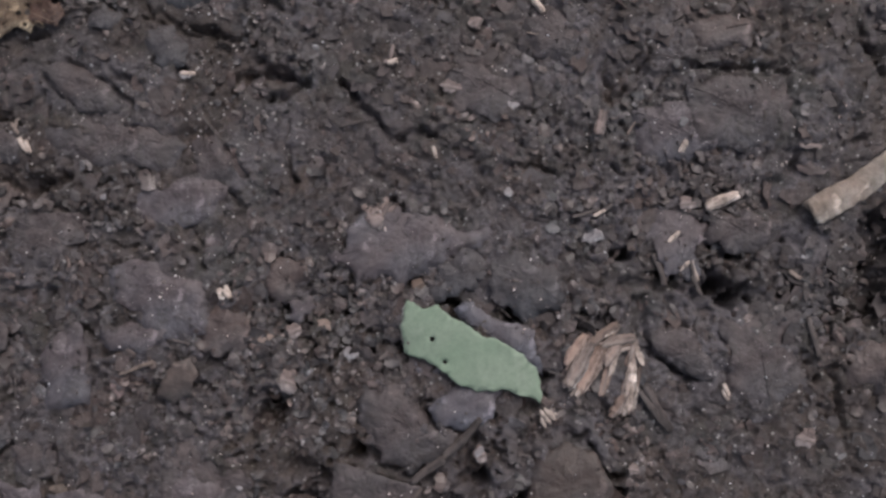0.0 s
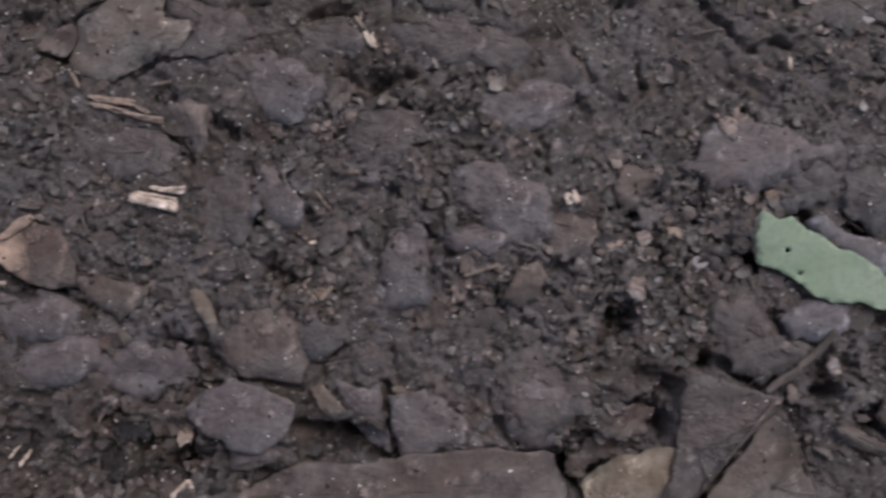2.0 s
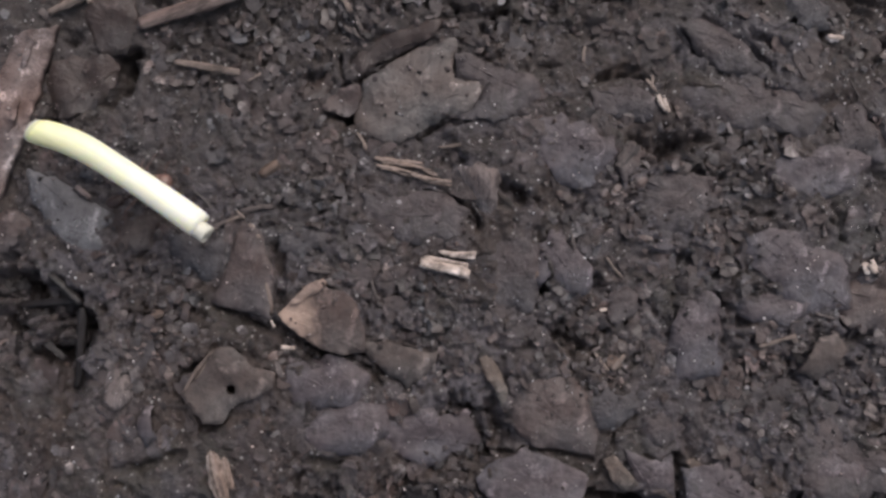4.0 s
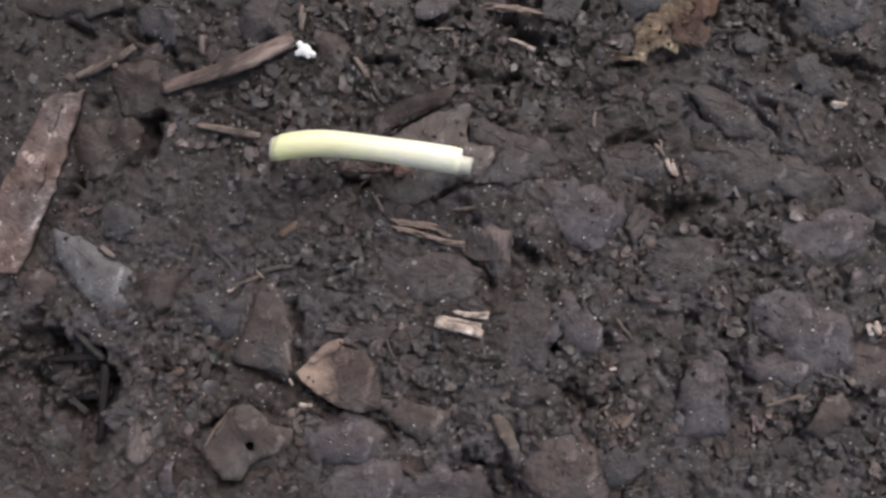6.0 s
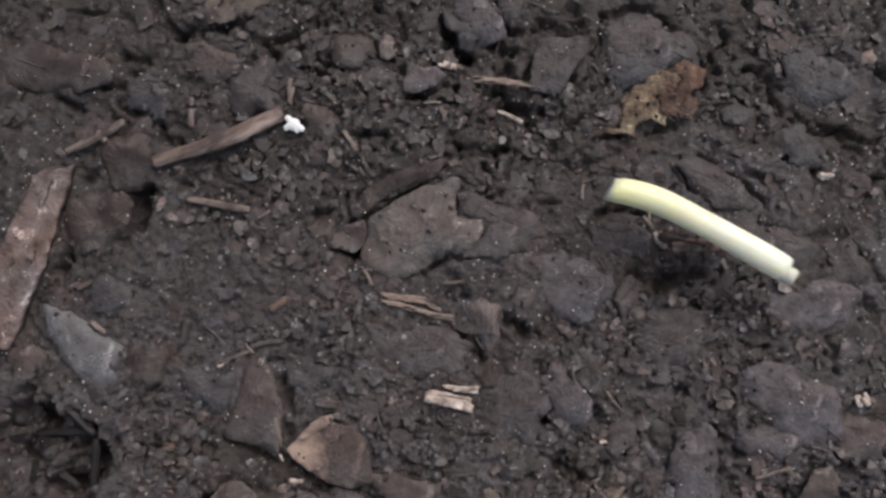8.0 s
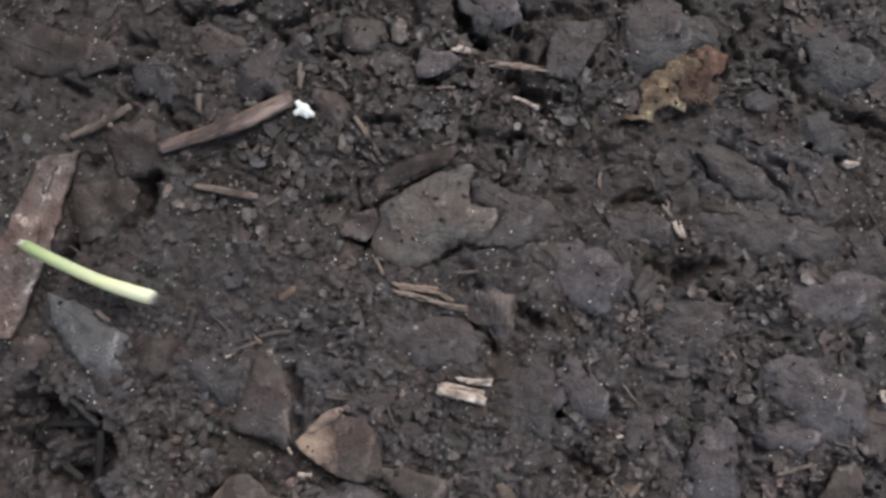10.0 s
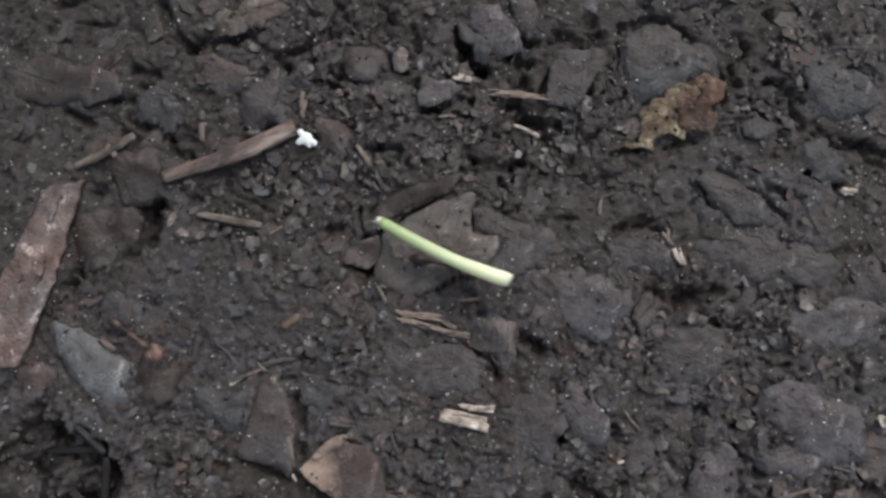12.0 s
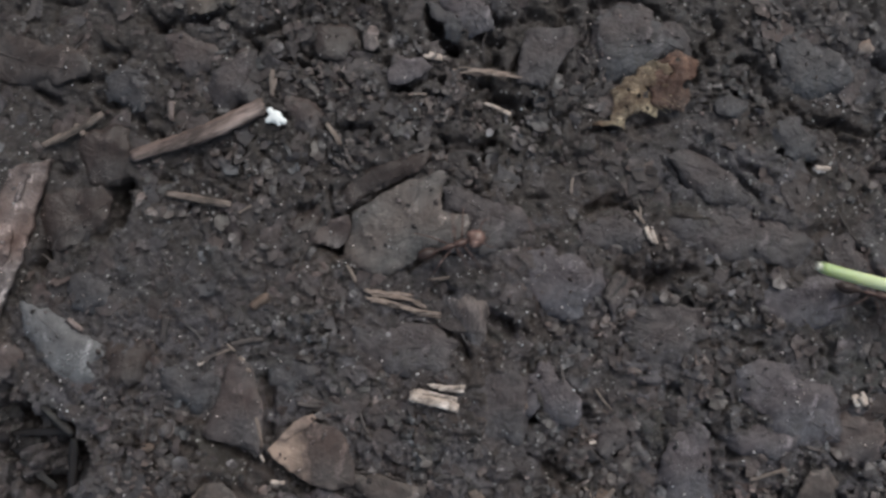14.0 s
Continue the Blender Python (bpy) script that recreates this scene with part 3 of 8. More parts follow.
undercut(56.9, -35.5, 1.98, 2.2)
undercut(56.9, -35.5, 1.98, 2.2)
undercut(60.9, -35.9, 1.9, 2.2)
undercut(60.9, -35.9, 1.9, 2.2)
undercut(66.7, -38.0, 1.9, 2.2)
undercut(-26.2, -13.6, 1.31, 1.81)
undercut(-23.8, -16.4, 1.31, 1.81)
undercut(-23.8, -16.4, 1.31, 1.81)
undercut(-1.0, 37.0, 1.02, 1.52)
undercut(0.0, 35.1, 1.02, 1.52)
undercut(0.0, 35.1, 1.02, 1.52)
undercut(-25.1, -12.2, 1.49, 1.99)
undercut(-25.1, -12.2, 1.49, 1.99)
undercut(-21.3, -12.9, 1.49, 1.99)
undercut(40.4, -26.3, 1.44, 1.94)
undercut(42.2, -29.2, 1.44, 1.94)
undercut(42.2, -29.2, 1.44, 1.94)
undercut(66.4, 4.1, 0.89, 1.39)
undercut(66.4, 4.1, 0.89, 1.39)
undercut(67.6, 3.6, 0.89, 1.39)
undercut(71.6, -2.6, 1.33, 1.83)
undercut(74.0, -4.7, 1.33, 1.83)
undercut(74.0, -4.7, 1.33, 1.83)
undercut(80.6, -6.0, 1.35, 1.85)
undercut(80.6, -6.0, 1.35, 1.85)
undercut(83.9, -7.8, 1.35, 1.85)
undercut(54.1, -2.1, 0.98, 1.48)
undercut(55.8, -3.6, 0.98, 1.48)
undercut(55.8, -3.6, 0.98, 1.48)
undercut(56.1, -5.4, 0.92, 1.42)
undercut(57.2, -6.3, 0.92, 1.42)
undercut(57.2, -6.3, 0.92, 1.42)
undercut(0.9, -22.0, 1.58, 2.08)
undercut(-19.5, 33.1, 1.21, 1.71)
undercut(-19.5, 33.1, 1.21, 1.71)
undercut(-31.7, 35.1, 0.92, 1.42)
undercut(-30.6, 33.3, 0.92, 1.42)
undercut(-30.6, 33.3, 0.92, 1.42)
undercut(4.4, 42.2, 0.97, 1.47)
undercut(5.9, 40.3, 0.97, 1.47)
undercut(5.9, 40.3, 0.97, 1.47)
undercut(22.2, 38.7, 1.57, 2.07)
undercut(22.2, 38.7, 1.57, 2.07)
undercut(42.7, 25.2, 0.97, 1.47)
undercut(42.7, 25.2, 0.97, 1.47)
undercut(45.6, 24.8, 0.97, 1.47)
undercut(21.8, -6.0, 0.84, 1.34)
undercut(21.8, -6.0, 0.84, 1.34)
undercut(21.8, -6.0, 0.84, 1.34)
undercut(12.6, -2.3, 1.14, 1.64)
undercut(12.6, -2.3, 1.14, 1.64)
undercut(12.6, -2.3, 1.14, 1.64)
undercut(98.9, -3.9, 1.41, 1.91)
undercut(98.9, -3.9, 1.41, 1.91)
undercut(101.0, -4.6, 1.41, 1.91)
undercut(104.2, -0.8, 1.36, 1.86)
undercut(104.2, -0.8, 1.36, 1.86)
undercut(106.6, -2.1, 1.36, 1.86)
undercut(4.6, -27.6, 1.52, 5)
undercut(2.6, -30.0, 1.39, 5)
undercut(-0.5, -26.7, 1.52, 4)
undercut(-2.9, -23.5, 1.52, 3.5)
undercut(79.5, -28.0, 1.39, 4.5)
undercut(79.6, -31.1, 1.26, 4.5)
undercut(90.9, -28.9, 1.01, 5)
undercut(90.9, -26.1, 0.88, 4)
undercut(57.8, -27.7, 1.26, 4.5)
undercut(63.1, -20.7, 0.88, 4)
undercut(68.6, -24.2, 1.01, 3.5)
undercut(76.2, -25.2, 1.01, 3.5)
undercut(-39.2, -2.0, 1.39, 5)
undercut(-44.3, -0.9, 1.52, 5)
undercut(-38.5, -6.4, 1.39, 6)
undercut(-45.5, -5.2, 1.64, 6)
undercut(-41.7, -8.1, 1.64, 6)
undercut(103.6, -5.4, 1.64, 5)
undercut(105.9, -7.1, 1.64, 5)
undercut(94.0, -0.7, 1.39, 3.5)
undercut(90.8, -8.1, 1.14, 4)
undercut(-31.4, 25.1, 1.01, 5)


# loose stretches where small curled leaf scraps lie thick: x, y, reach, density
BUSY = [(59.3, -5.4, 8.8, 1.0), (53.9, -10.0, 6.9, 1.0), (62.8, -10.8, 6.9, 1.0), (64.6, -3.3, 5.7, 0.8), (68.7, -0.5, 4.4, 0.6), (48.5, -14.6, 6.9, 0.7), (58.5, -16.7, 6.9, 0.7), (39.2, -10.1, 6.3, 0.6), (41.8, -20.3, 7.5, 0.5), (79.1, 17.3, 5.7, 0.5), (85.8, 12.8, 5.7, 0.5), (101.0, 12.1, 6.9, 0.9), (102.5, 2.4, 6.9, 0.6), (91.7, 2.0, 5.7, 0.6), (108.8, 20.5, 5.7, 0.4), (103.7, -3.4, 6.9, 0.6), (113.9, -12.4, 7.5, 0.6), (90.4, -24.1, 5.7, 0.6), (77.8, -19.4, 5.7, 0.6), (68.5, 5.3, 5.0, 0.6), (87.0, -7.7, 4.4, 0.7), (55.6, 24.8, 7.5, 0.5), (-11.7, 39.2, 7.5, 0.7), (-5.4, 34.4, 7.5, 0.9)]
BUSY += [(2.2, 34.2, 6.9, 0.9), (7.1, 28.8, 6.9, 0.9), (12.8, 29.9, 5.7, 0.7), (-19.6, 24.6, 6.3, 0.6), (-24.7, 24.8, 5.0, 0.6), (19.9, 34.2, 5.7, 0.5), (39.9, 33.5, 6.9, 0.5), (45.1, 37.1, 6.3, 0.5), (-29.3, -4.5, 6.9, 0.7), (-15.1, -10.9, 5.7, 0.5), (-0.3, -10.0, 6.9, 0.5), (17.1, -2.0, 5.7, 0.6), (20.5, 6.5, 5.7, 0.5), (-11.1, 7.3, 5.7, 0.5), (28.7, 10.6, 5.7, 0.5), (-46.3, -1.6, 5.7, 0.4), (-20.1, 39.5, 6.3, 0.5), (32.3, -2.4, 3.8, 0.6), (18.3, -8.1, 6.9, 0.7), (44.9, -22.4, 7.5, 0.8), (39.1, -14.7, 6.9, 0.7), (3.6, -20.4, 6.9, 0.6), (-1.0, -5.3, 6.3, 0.6), (60.7, -17.6, 6.3, 0.6), (-8.9, -28.9, 8.8, 0.6), (4.6, -28.9, 6.3, 0.6), (37.2, 8.0, 7.5, 0.5), (27.7, 8.5, 5.7, 0.4), (75.6, -25.1, 6.9, 0.6)]
BUSYNESS = np.zeros(height.shape)
for bx, by, br, bm_share in BUSY:
    BUSYNESS = np.maximum(BUSYNESS, bm_share * np.exp(-((GX - bx) ** 2 + (GY - by) ** 2) / (br * br)))
d1, d2, own = cells(wx / 1.25, wy / 1.1, 61.0)
height -= 2.3 * BUSYNESS * (own > 0.52) * (1 - smoothstep(d1 + 0.5 * ROUGH, 0.08, 0.5))
height += 0.5 * BUSYNESS * (own - 0.4) * smoothstep(d2 - d1, 0.0, 0.15)


FINE = fractal(GX / 1.1, GY / 1.1, 71.0, 3)
worn = np.zeros(PX.shape, dtype=bool)  # along the gaps no loose flakes lie


def gap(points, width, depth):
    """A dark gap worn in the soil beside and between the leaf pieces."""
    w = window(min(p[0] for p in points) - 3, max(p[0] for p in points) + 3, min(p[1] for p in points) - 3, max(p[1] for p in points) + 3)
    px, py = PX[w], PY[w]
    near = np.full(px.shape, 99.0)
    for (ax, ay), (bx, by) in zip(points, points[1:]):
        t = np.clip(((px - ax) * (bx - ax) + (py - ay) * (by - ay)) / ((bx - ax) ** 2 + (by - ay) ** 2), 0, 1)
        near = np.minimum(near, np.hypot(px - ax - t * (bx - ax), py - ay - t * (by - ay)))
    worn[w] |= near < 0.9 + 0.5 * width
    broken = np.clip(0.85 + 1.1 * FINE[w], 0.25, 1.0)  # the gap closes and opens along its way
    height[w] -= (0.55 if depth > 2.5 else 0.65) * depth * broken * (1 - smoothstep(near * (1 + 1.2 * ROUGH[w]) + 0.12 * FINE[w], 0.1 * width, 0.62 * width))


gap([(-6.4, 20.6), (-4.5, 21.7), (-2.9, 22.8), (-1.0, 23.5), (0.7, 25.1)], 0.7, 2.5)
gap([(-8.5, 23.7), (-8.1, 22.0), (-7.8, 20.5)], 0.9, 2.5)
gap([(-9.6, 17.0), (-8.1, 16.3), (-6.5, 17.3), (-6.0, 19.0)], 1.0, 3)
gap([(0.4, 14.2), (2.9, 15.4), (6.0, 15.9)], 0.6, 1.8)
gap([(3.7, 20.7), (4.3, 23.2), (5.0, 23.8)], 0.5, 1.5)
gap([(0.8, 8.2), (3.3, 7.3), (5.4, 6.1), (6.3, 4.4)], 0.7, 2.2)
gap([(9.2, 8.6), (10.7, 7.4), (11.6, 6.7)], 1.2, 2.5)
gap([(11.3, -1.9), (12.6, -0.1), (13.2, 1.8), (13.5, 3.6)], 0.6, 1.6)
gap([(14.8, 2.6), (16.3, 1.1), (18.3, -0.8), (19.5, -3.0)], 0.9, 2.4)
gap([(13.2, -7.0), (15.3, -8.6), (17.3, -9.9)], 0.9, 2.5)
gap([(32.2, -4.5), (33.0, -5.7)], 1.4, 3)
gap([(33.6, -5.7), (35.3, -7.6)], 1.2, 2.5)
gap([(29.2, 25.6), (30.3, 23.6), (31.6, 21.7)], 0.4, 1.2)
gap([(32.6, 26.2), (34.7, 25.1), (37.1, 23.1), (39.4, 20.5)], 0.9, 1.8)
gap([(19.9, 19.5), (21.4, 20.3), (23.3, 20.8), (25.2, 20.3), (26.4, 19.3)], 0.8, 2.2)
gap([(-39.4, 27.8), (-38.5, 26.5)], 1.8, 4)
gap([(-33.3, 24.4), (-32.0, 23.1), (-33.0, 21.2), (-34.6, 19.7)], 2.0, 3.5)
gap([(-32.7, 24.7), (-31.1, 25.0)], 1.5, 3)
gap([(-15.8, 2.5), (-15.7, -0.6), (-15.6, -3.6)], 1.6, 3.5)
gap([(-16.0, -5.7), (-13.2, -7.6), (-10.8, -9.2), (-7.1, -9.8)], 1.2, 3)
gap([(-22.9, -3.9), (-20.6, -5.0), (-18.1, -5.9)], 0.8, 2.2)
gap([(-24.7, -11.3), (-23.4, -9.5), (-22.2, -8.0)], 0.6, 1.5)
gap([(-40.6, 0.1), (-38.1, -2.8)], 0.9, 2.5)
gap([(-43.5, 8.2), (-42.5, 6.3), (-40.6, 4.4), (-39.0, 2.8)], 0.5, 1.3)
gap([(27.5, 11.2), (30.6, 11.7), (33.1, 12.0)], 0.5, 1.0)
gap([(23.2, 10.7), (22.8, 8.9)], 0.6, 1.0)
gap([(40.5, 3.2), (41.7, 3.4)], 0.7, 1.6)
gap([(45.3, 3.3), (46.9, 0.9)], 0.7, 1.8)
gap([(-23.4, 26.3), (-20.2, 24.9), (-18.3, 23.9)], 0.5, 1.4)
gap([(-11.5, 30.8), (-8.7, 30.3), (-3.0, 30.1)], 0.5, 1.5)
gap([(13.7, 21.6), (15.6, 21.3)], 0.7, 1.6)
gap([(-9.7, -8.9), (-7.3, -9.0), (-5.1, -11.0), (-3.3, -12.6), (-1.8, -13.3)], 0.8, 2.2)
gap([(7.1, -15.6), (8.0, -18.1), (8.6, -19.4)], 2, 3.5)
gap([(0.7, -14.7), (3.7, -16.1), (7.4, -16.6)], 0.8, 2)
gap([(8.3, -9.5), (8.8, -12.0), (8.4, -13.8)], 0.6, 1.8)
gap([(10.4, -20.4), (14.1, -20.9), (17.7, -21.7)], 0.7, 2.2)
gap([(5.4, -23.2), (6.5, -25.4), (8.9, -27.3), (10.1, -29.2)], 1.4, 3.5)
gap([(10.0, -30.1), (13.1, -30.6)], 0.7, 2.5)
gap([(16.3, -25.6), (18.8, -26.0), (21.2, -26.7), (23.6, -28.1), (26.0, -29.7), (28.4, -30.1)], 1.7, 5)
gap([(22.9, -17.0), (20.3, -19.3), (20.2, -21.8), (17.7, -23.5)], 0.7, 2.8)
gap([(27.3, -22.1), (26.9, -25.2), (27.6, -28.2), (28.2, -29.8)], 1.2, 4)
gap([(12.1, -6.3), (14.5, -8.2), (15.4, -9.8)], 0.5, 1.6)
gap([(57.1, -24.2), (56.6, -27.8), (53.7, -28.9)], 1.2, 3)
gap([(62.4, -20.2), (63.5, -21.8), (66.5, -22.8), (68.9, -24.2)], 1.0, 3)
gap([(44.5, -29.1), (45.5, -32.2), (46.0, -34.6)], 1.2, 4)
gap([(72.3, -27.4), (74.4, -25.1), (76.0, -20.2)], 1.8, 4)
gap([(23.8, 13.1), (27.2, 11.7), (31.1, 12.8)], 1.6, 2)
gap([(14.3, 3.1), (16.1, 1.4), (17.6, -0.2)], 0.6, 1.8)
gap([(36.4, 4.9), (40.1, 4.0)], 0.6, 1.4)
gap([(45.8, 5.0), (46.3, 2.5)], 0.6, 1.5)
gap([(42.8, -15.5), (45.2, -17.5)], 0.6, 1.5)
gap([(38.4, -22.7), (38.8, -25.8), (40.2, -28.9)], 0.6, 1.8)
gap([(42.8, 31.7), (46.0, 29.7), (49.3, 28.7), (51.2, 27.5)], 1.0, 2.6)
gap([(64.2, 21.0), (66.2, 18.2), (67.7, 16.1), (69.4, 13.6), (71.1, 14.3), (72.7, 14.3), (74.0, 13.6)], 1.1, 3.4)
gap([(52.9, 23.0), (55.5, 23.1), (58.1, 22.2), (59.9, 21.1)], 1.3, 2.4)
gap([(55.3, 19.5), (57.9, 20.2), (60.0, 21.7)], 0.9, 2)
gap([(57.0, 11.8), (57.8, 9.8)], 0.5, 1.4)
gap([(57.4, 16.7), (56.8, 13.4)], 0.4, 1.2)
gap([(50.7, 9.1), (51.9, 7.7)], 0.7, 1.6)
gap([(82.0, 9.9), (85.4, 9.3), (87.6, 8.1)], 0.6, 1.8)
gap([(94.0, 8.9), (94.8, 7.5), (97.0, 7.9)], 0.8, 2.2)
gap([(106.5, -0.8), (108.9, -1.4), (112.1, -1.0)], 0.5, 1.6)
gap([(101.8, 20.2), (108.0, 18.9), (113.6, 18.1)], 0.5, 1.3)
gap([(94.2, 21.2), (94.7, 16.6)], 1.4, 1.0)
gap([(114.2, 17.4), (113.3, 6.5)], 1.0, 0.8)
gap([(123.4, 21.1), (124.4, 18.4), (125.3, 16.4)], 1.6, 3)
gap([(102.2, -6.5), (104.7, -6.0), (107.1, -6.9)], 2.6, 3)
gap([(94.2, -4.5), (97.9, -5.5)], 2, 1.5)
gap([(96.0, -8.8), (96.3, -12.2), (98.8, -14.9), (102.3, -16.4)], 0.8, 2.2)
gap([(86.4, -20.7), (88.7, -22.7), (90.3, -25.9)], 0.8, 2.6)
gap([(63.3, -20.8), (66.9, -22.6), (70.3, -23.4)], 1.4, 3.5)
gap([(55.6, -22.0), (58.1, -23.4)], 2.5, 3.5)
gap([(46.3, -9.4), (47.9, -9.6)], 1.2, 2.5)
gap([(47.3, -3.8), (47.7, -7.0)], 0.6, 1.6)
gap([(32.4, -4.5), (33.6, -6.5)], 0.8, 1.8)
gap([(75.4, -25.4), (78.2, -21.9)], 1.6, 3)
gap([(116.0, -15.7), (116.4, -22.4)], 1.0, 1.8)
gap([(68.7, 8.5), (73.1, 6.8)], 0.5, 1.2)
gap([(-30.7, 48.4), (-29.7, 45.6), (-27.4, 43.1)], 1.6, 3)
gap([(-27.4, 43.4), (-23.3, 43.9), (-20.6, 44.1)], 1.2, 3)
gap([(-34.2, 40.7), (-31.5, 39.5), (-32.9, 38.2)], 1.6, 2.5)
gap([(-42.4, 36.7), (-40.4, 35.5), (-39.0, 34.8)], 1.4, 2.5)
gap([(-36.6, 37.1), (-34.3, 37.3)], 1.2, 2)
gap([(-34.0, 35.2), (-32.6, 34.5)], 1.6, 3)
gap([(-41.0, 47.2), (-36.2, 46.7)], 0.7, 1.8)
gap([(-39.6, 46.1), (-40.0, 43.4)], 0.6, 1.5)
gap([(-43.7, 49.1), (-40.2, 49.6)], 1.0, 2.5)
gap([(-29.7, 31.3), (-28.3, 30.5)], 2.0, 3)
gap([(-20.8, 35.6), (-21.2, 33.9)], 0.8, 2)
gap([(-1.7, 44.2), (-1.1, 41.8)], 0.9, 2.5)
gap([(4.3, 42.8), (5.8, 39.7)], 2.2, 4)
gap([(3.6, 43.9), (4.6, 41.8)], 1, 2.5)
gap([(7.6, 43.7), (8.2, 42.0)], 0.7, 2)
gap([(9.2, 40.9), (11.4, 39.4), (10.7, 37.4)], 2.0, 4)
gap([(10.9, 42.5), (12.9, 42.1)], 1.2, 3)
gap([(14.9, 42.3), (18.9, 41.4), (19.3, 43.8)], 2.2, 3.5)
gap([(12.9, 35.9), (14.1, 38.6)], 0.8, 2.5)
gap([(16.6, 37.1), (18.2, 36.0)], 1.6, 2.5)
gap([(-4.5, 40.9), (-4.2, 39.5)], 0.9, 2.2)
gap([(-0.8, 34.3), (2.3, 35.1), (4.0, 35.7)], 0.7, 2.2)
gap([(7.9, 34.5), (9.9, 34.7)], 1, 3)
gap([(10.5, 33.0), (12.4, 32.6)], 2.4, 4)
gap([(5.0, 28.3), (7.6, 27.5), (10.2, 28.4)], 1.8, 3.5)
gap([(-9.6, 30.7), (-6.9, 30.2), (-3.6, 30.4)], 0.6, 2)
gap([(-11.2, 43.6), (-10.8, 45.3), (-10.0, 47.4)], 0.9, 2.2)
gap([(-5.0, 47.1), (-4.4, 45.0)], 0.8, 2)
gap([(-13.9, 42.7), (-17.3, 41.6), (-16.0, 40.1)], 0.7, 1.8)
gap([(-9.9, 39.8), (-9.3, 39.1)], 1.2, 2.5)
gap([(22.3, 43.6), (25.0, 44.4), (27.6, 43.7), (29.5, 42.2), (32.0, 39.0), (33.5, 36.9)], 1.5, 2.4)
gap([(35.5, 41.9), (36.7, 39.8), (35.3, 38.9)], 0.8, 3)
gap([(39.0, 44.8), (39.5, 43.4)], 1.2, 2.5)
gap([(39.7, 36.0), (41.2, 33.9), (41.7, 31.8), (43.5, 30.1), (45.1, 29.3), (47.6, 28.5)], 1.0, 3.2)
gap([(48.6, 28.8), (49.7, 26.4), (50.7, 26.1)], 1.2, 3)
gap([(53.8, 35.9), (54.6, 34.5)], 1.6, 3.5)
gap([(53.4, 43.4), (53.5, 40.6)], 0.8, 2.5)
gap([(33.1, 35.6), (33.6, 34.2)], 1, 2.5)
gap([(34.6, 38.2), (35.1, 36.2)], 0.8, 2.5)
gap([(38.4, 36.0), (39.0, 36.3)], 0.8, 2.0)
gap([(55.4, 39.9), (56.6, 36.4)], 1, 2.2)
gap([(20.2, 28.9), (22.8, 29.1), (24.8, 28.7)], 0.6, 2.5)
gap([(26.8, 29.6), (28.8, 29.8), (30.1, 30.1)], 0.8, 2.6)
gap([(-36.0, -3.5), (-37.9, -7.1), (-38.5, -10.8)], 2.4, 3)
gap([(-33.6, -21.2), (-30.6, -20.7), (-26.9, -19.6)], 1.6, 3)
gap([(-31.8, -23.7), (-30.0, -25.5)], 2, 3)
gap([(-22.4, -3.4), (-18.7, -5.4), (-16.3, -6.7)], 0.9, 2.2)
gap([(-15.1, -7.3), (-12.0, -8.7), (-10.2, -9.3)], 1.2, 2.8)
gap([(-9.0, -9.7), (-6.0, -11.3), (-4.8, -12.6)], 0.8, 2.2)
gap([(-12.9, -20.7), (-9.9, -21.4)], 1, 2.2)
gap([(-2.6, -21.1), (-0.1, -19.4)], 1, 2)
gap([(94.3, 21.5), (94.6, 18.5), (94.6, 15.6)], 0.8, 1.5)
gap([(99.2, 23.4), (99.4, 21.4), (98.0, 18.9)], 0.6, 1.6)
gap([(102.7, 20.1), (106.1, 19.1), (110.5, 18.1), (114.5, 17.4)], 0.4, 0.8)
gap([(113.9, 16.1), (113.4, 11.0), (113.9, 6.5)], 0.9, 1.2)
gap([(115.0, 24.5), (114.7, 21.2)], 0.9, 1.2)
gap([(106.5, -0.8), (109.6, -1.4), (112.1, -1.3)], 0.5, 1.8)
gap([(78.8, 10.2), (79.0, 8.6)], 0.6, 1.6)
gap([(123.4, 21.1), (124.5, 19.4), (125.3, 17.7)], 1.2, 2.0)
gap([(30.2, 26.5), (31.1, 23.0), (33.0, 20.9)], 0.5, 1.4)
gap([(57.1, 13.4), (57.5, 10.1)], 0.5, 1.6)
gap([(56.1, 31.4), (58.6, 29.5)], 0.8, 1.8)
gap([(95.3, -12.2), (98.8, -14.3), (102.4, -16.5)], 0.5, 1.4)
gap([(85.8, -21.0), (88.6, -23.3), (90.3, -26.5)], 0.7, 1.8)

surface = height.copy()  # soil with the leaf pieces on it, for the crumbs that lie on top
taken = np.zeros(height.shape, dtype=bool)


def sample(grid, x, y):
    i = min(max((x - XS0) / STEP, 0), len(xs) - 1.001)
    j = min(max((y - YS0) / STEP, 0), len(ys) - 1.001)
    a, b = int(i), int(j)
    u, v = i - a, j - b
    return float(grid[a, b] * (1 - u) * (1 - v) + grid[a + 1, b] * u * (1 - v) + grid[a, b + 1] * (1 - u) * v + grid[a + 1, b + 1] * u * v)


def soil(x, y):
    return sample(bed, x, y)


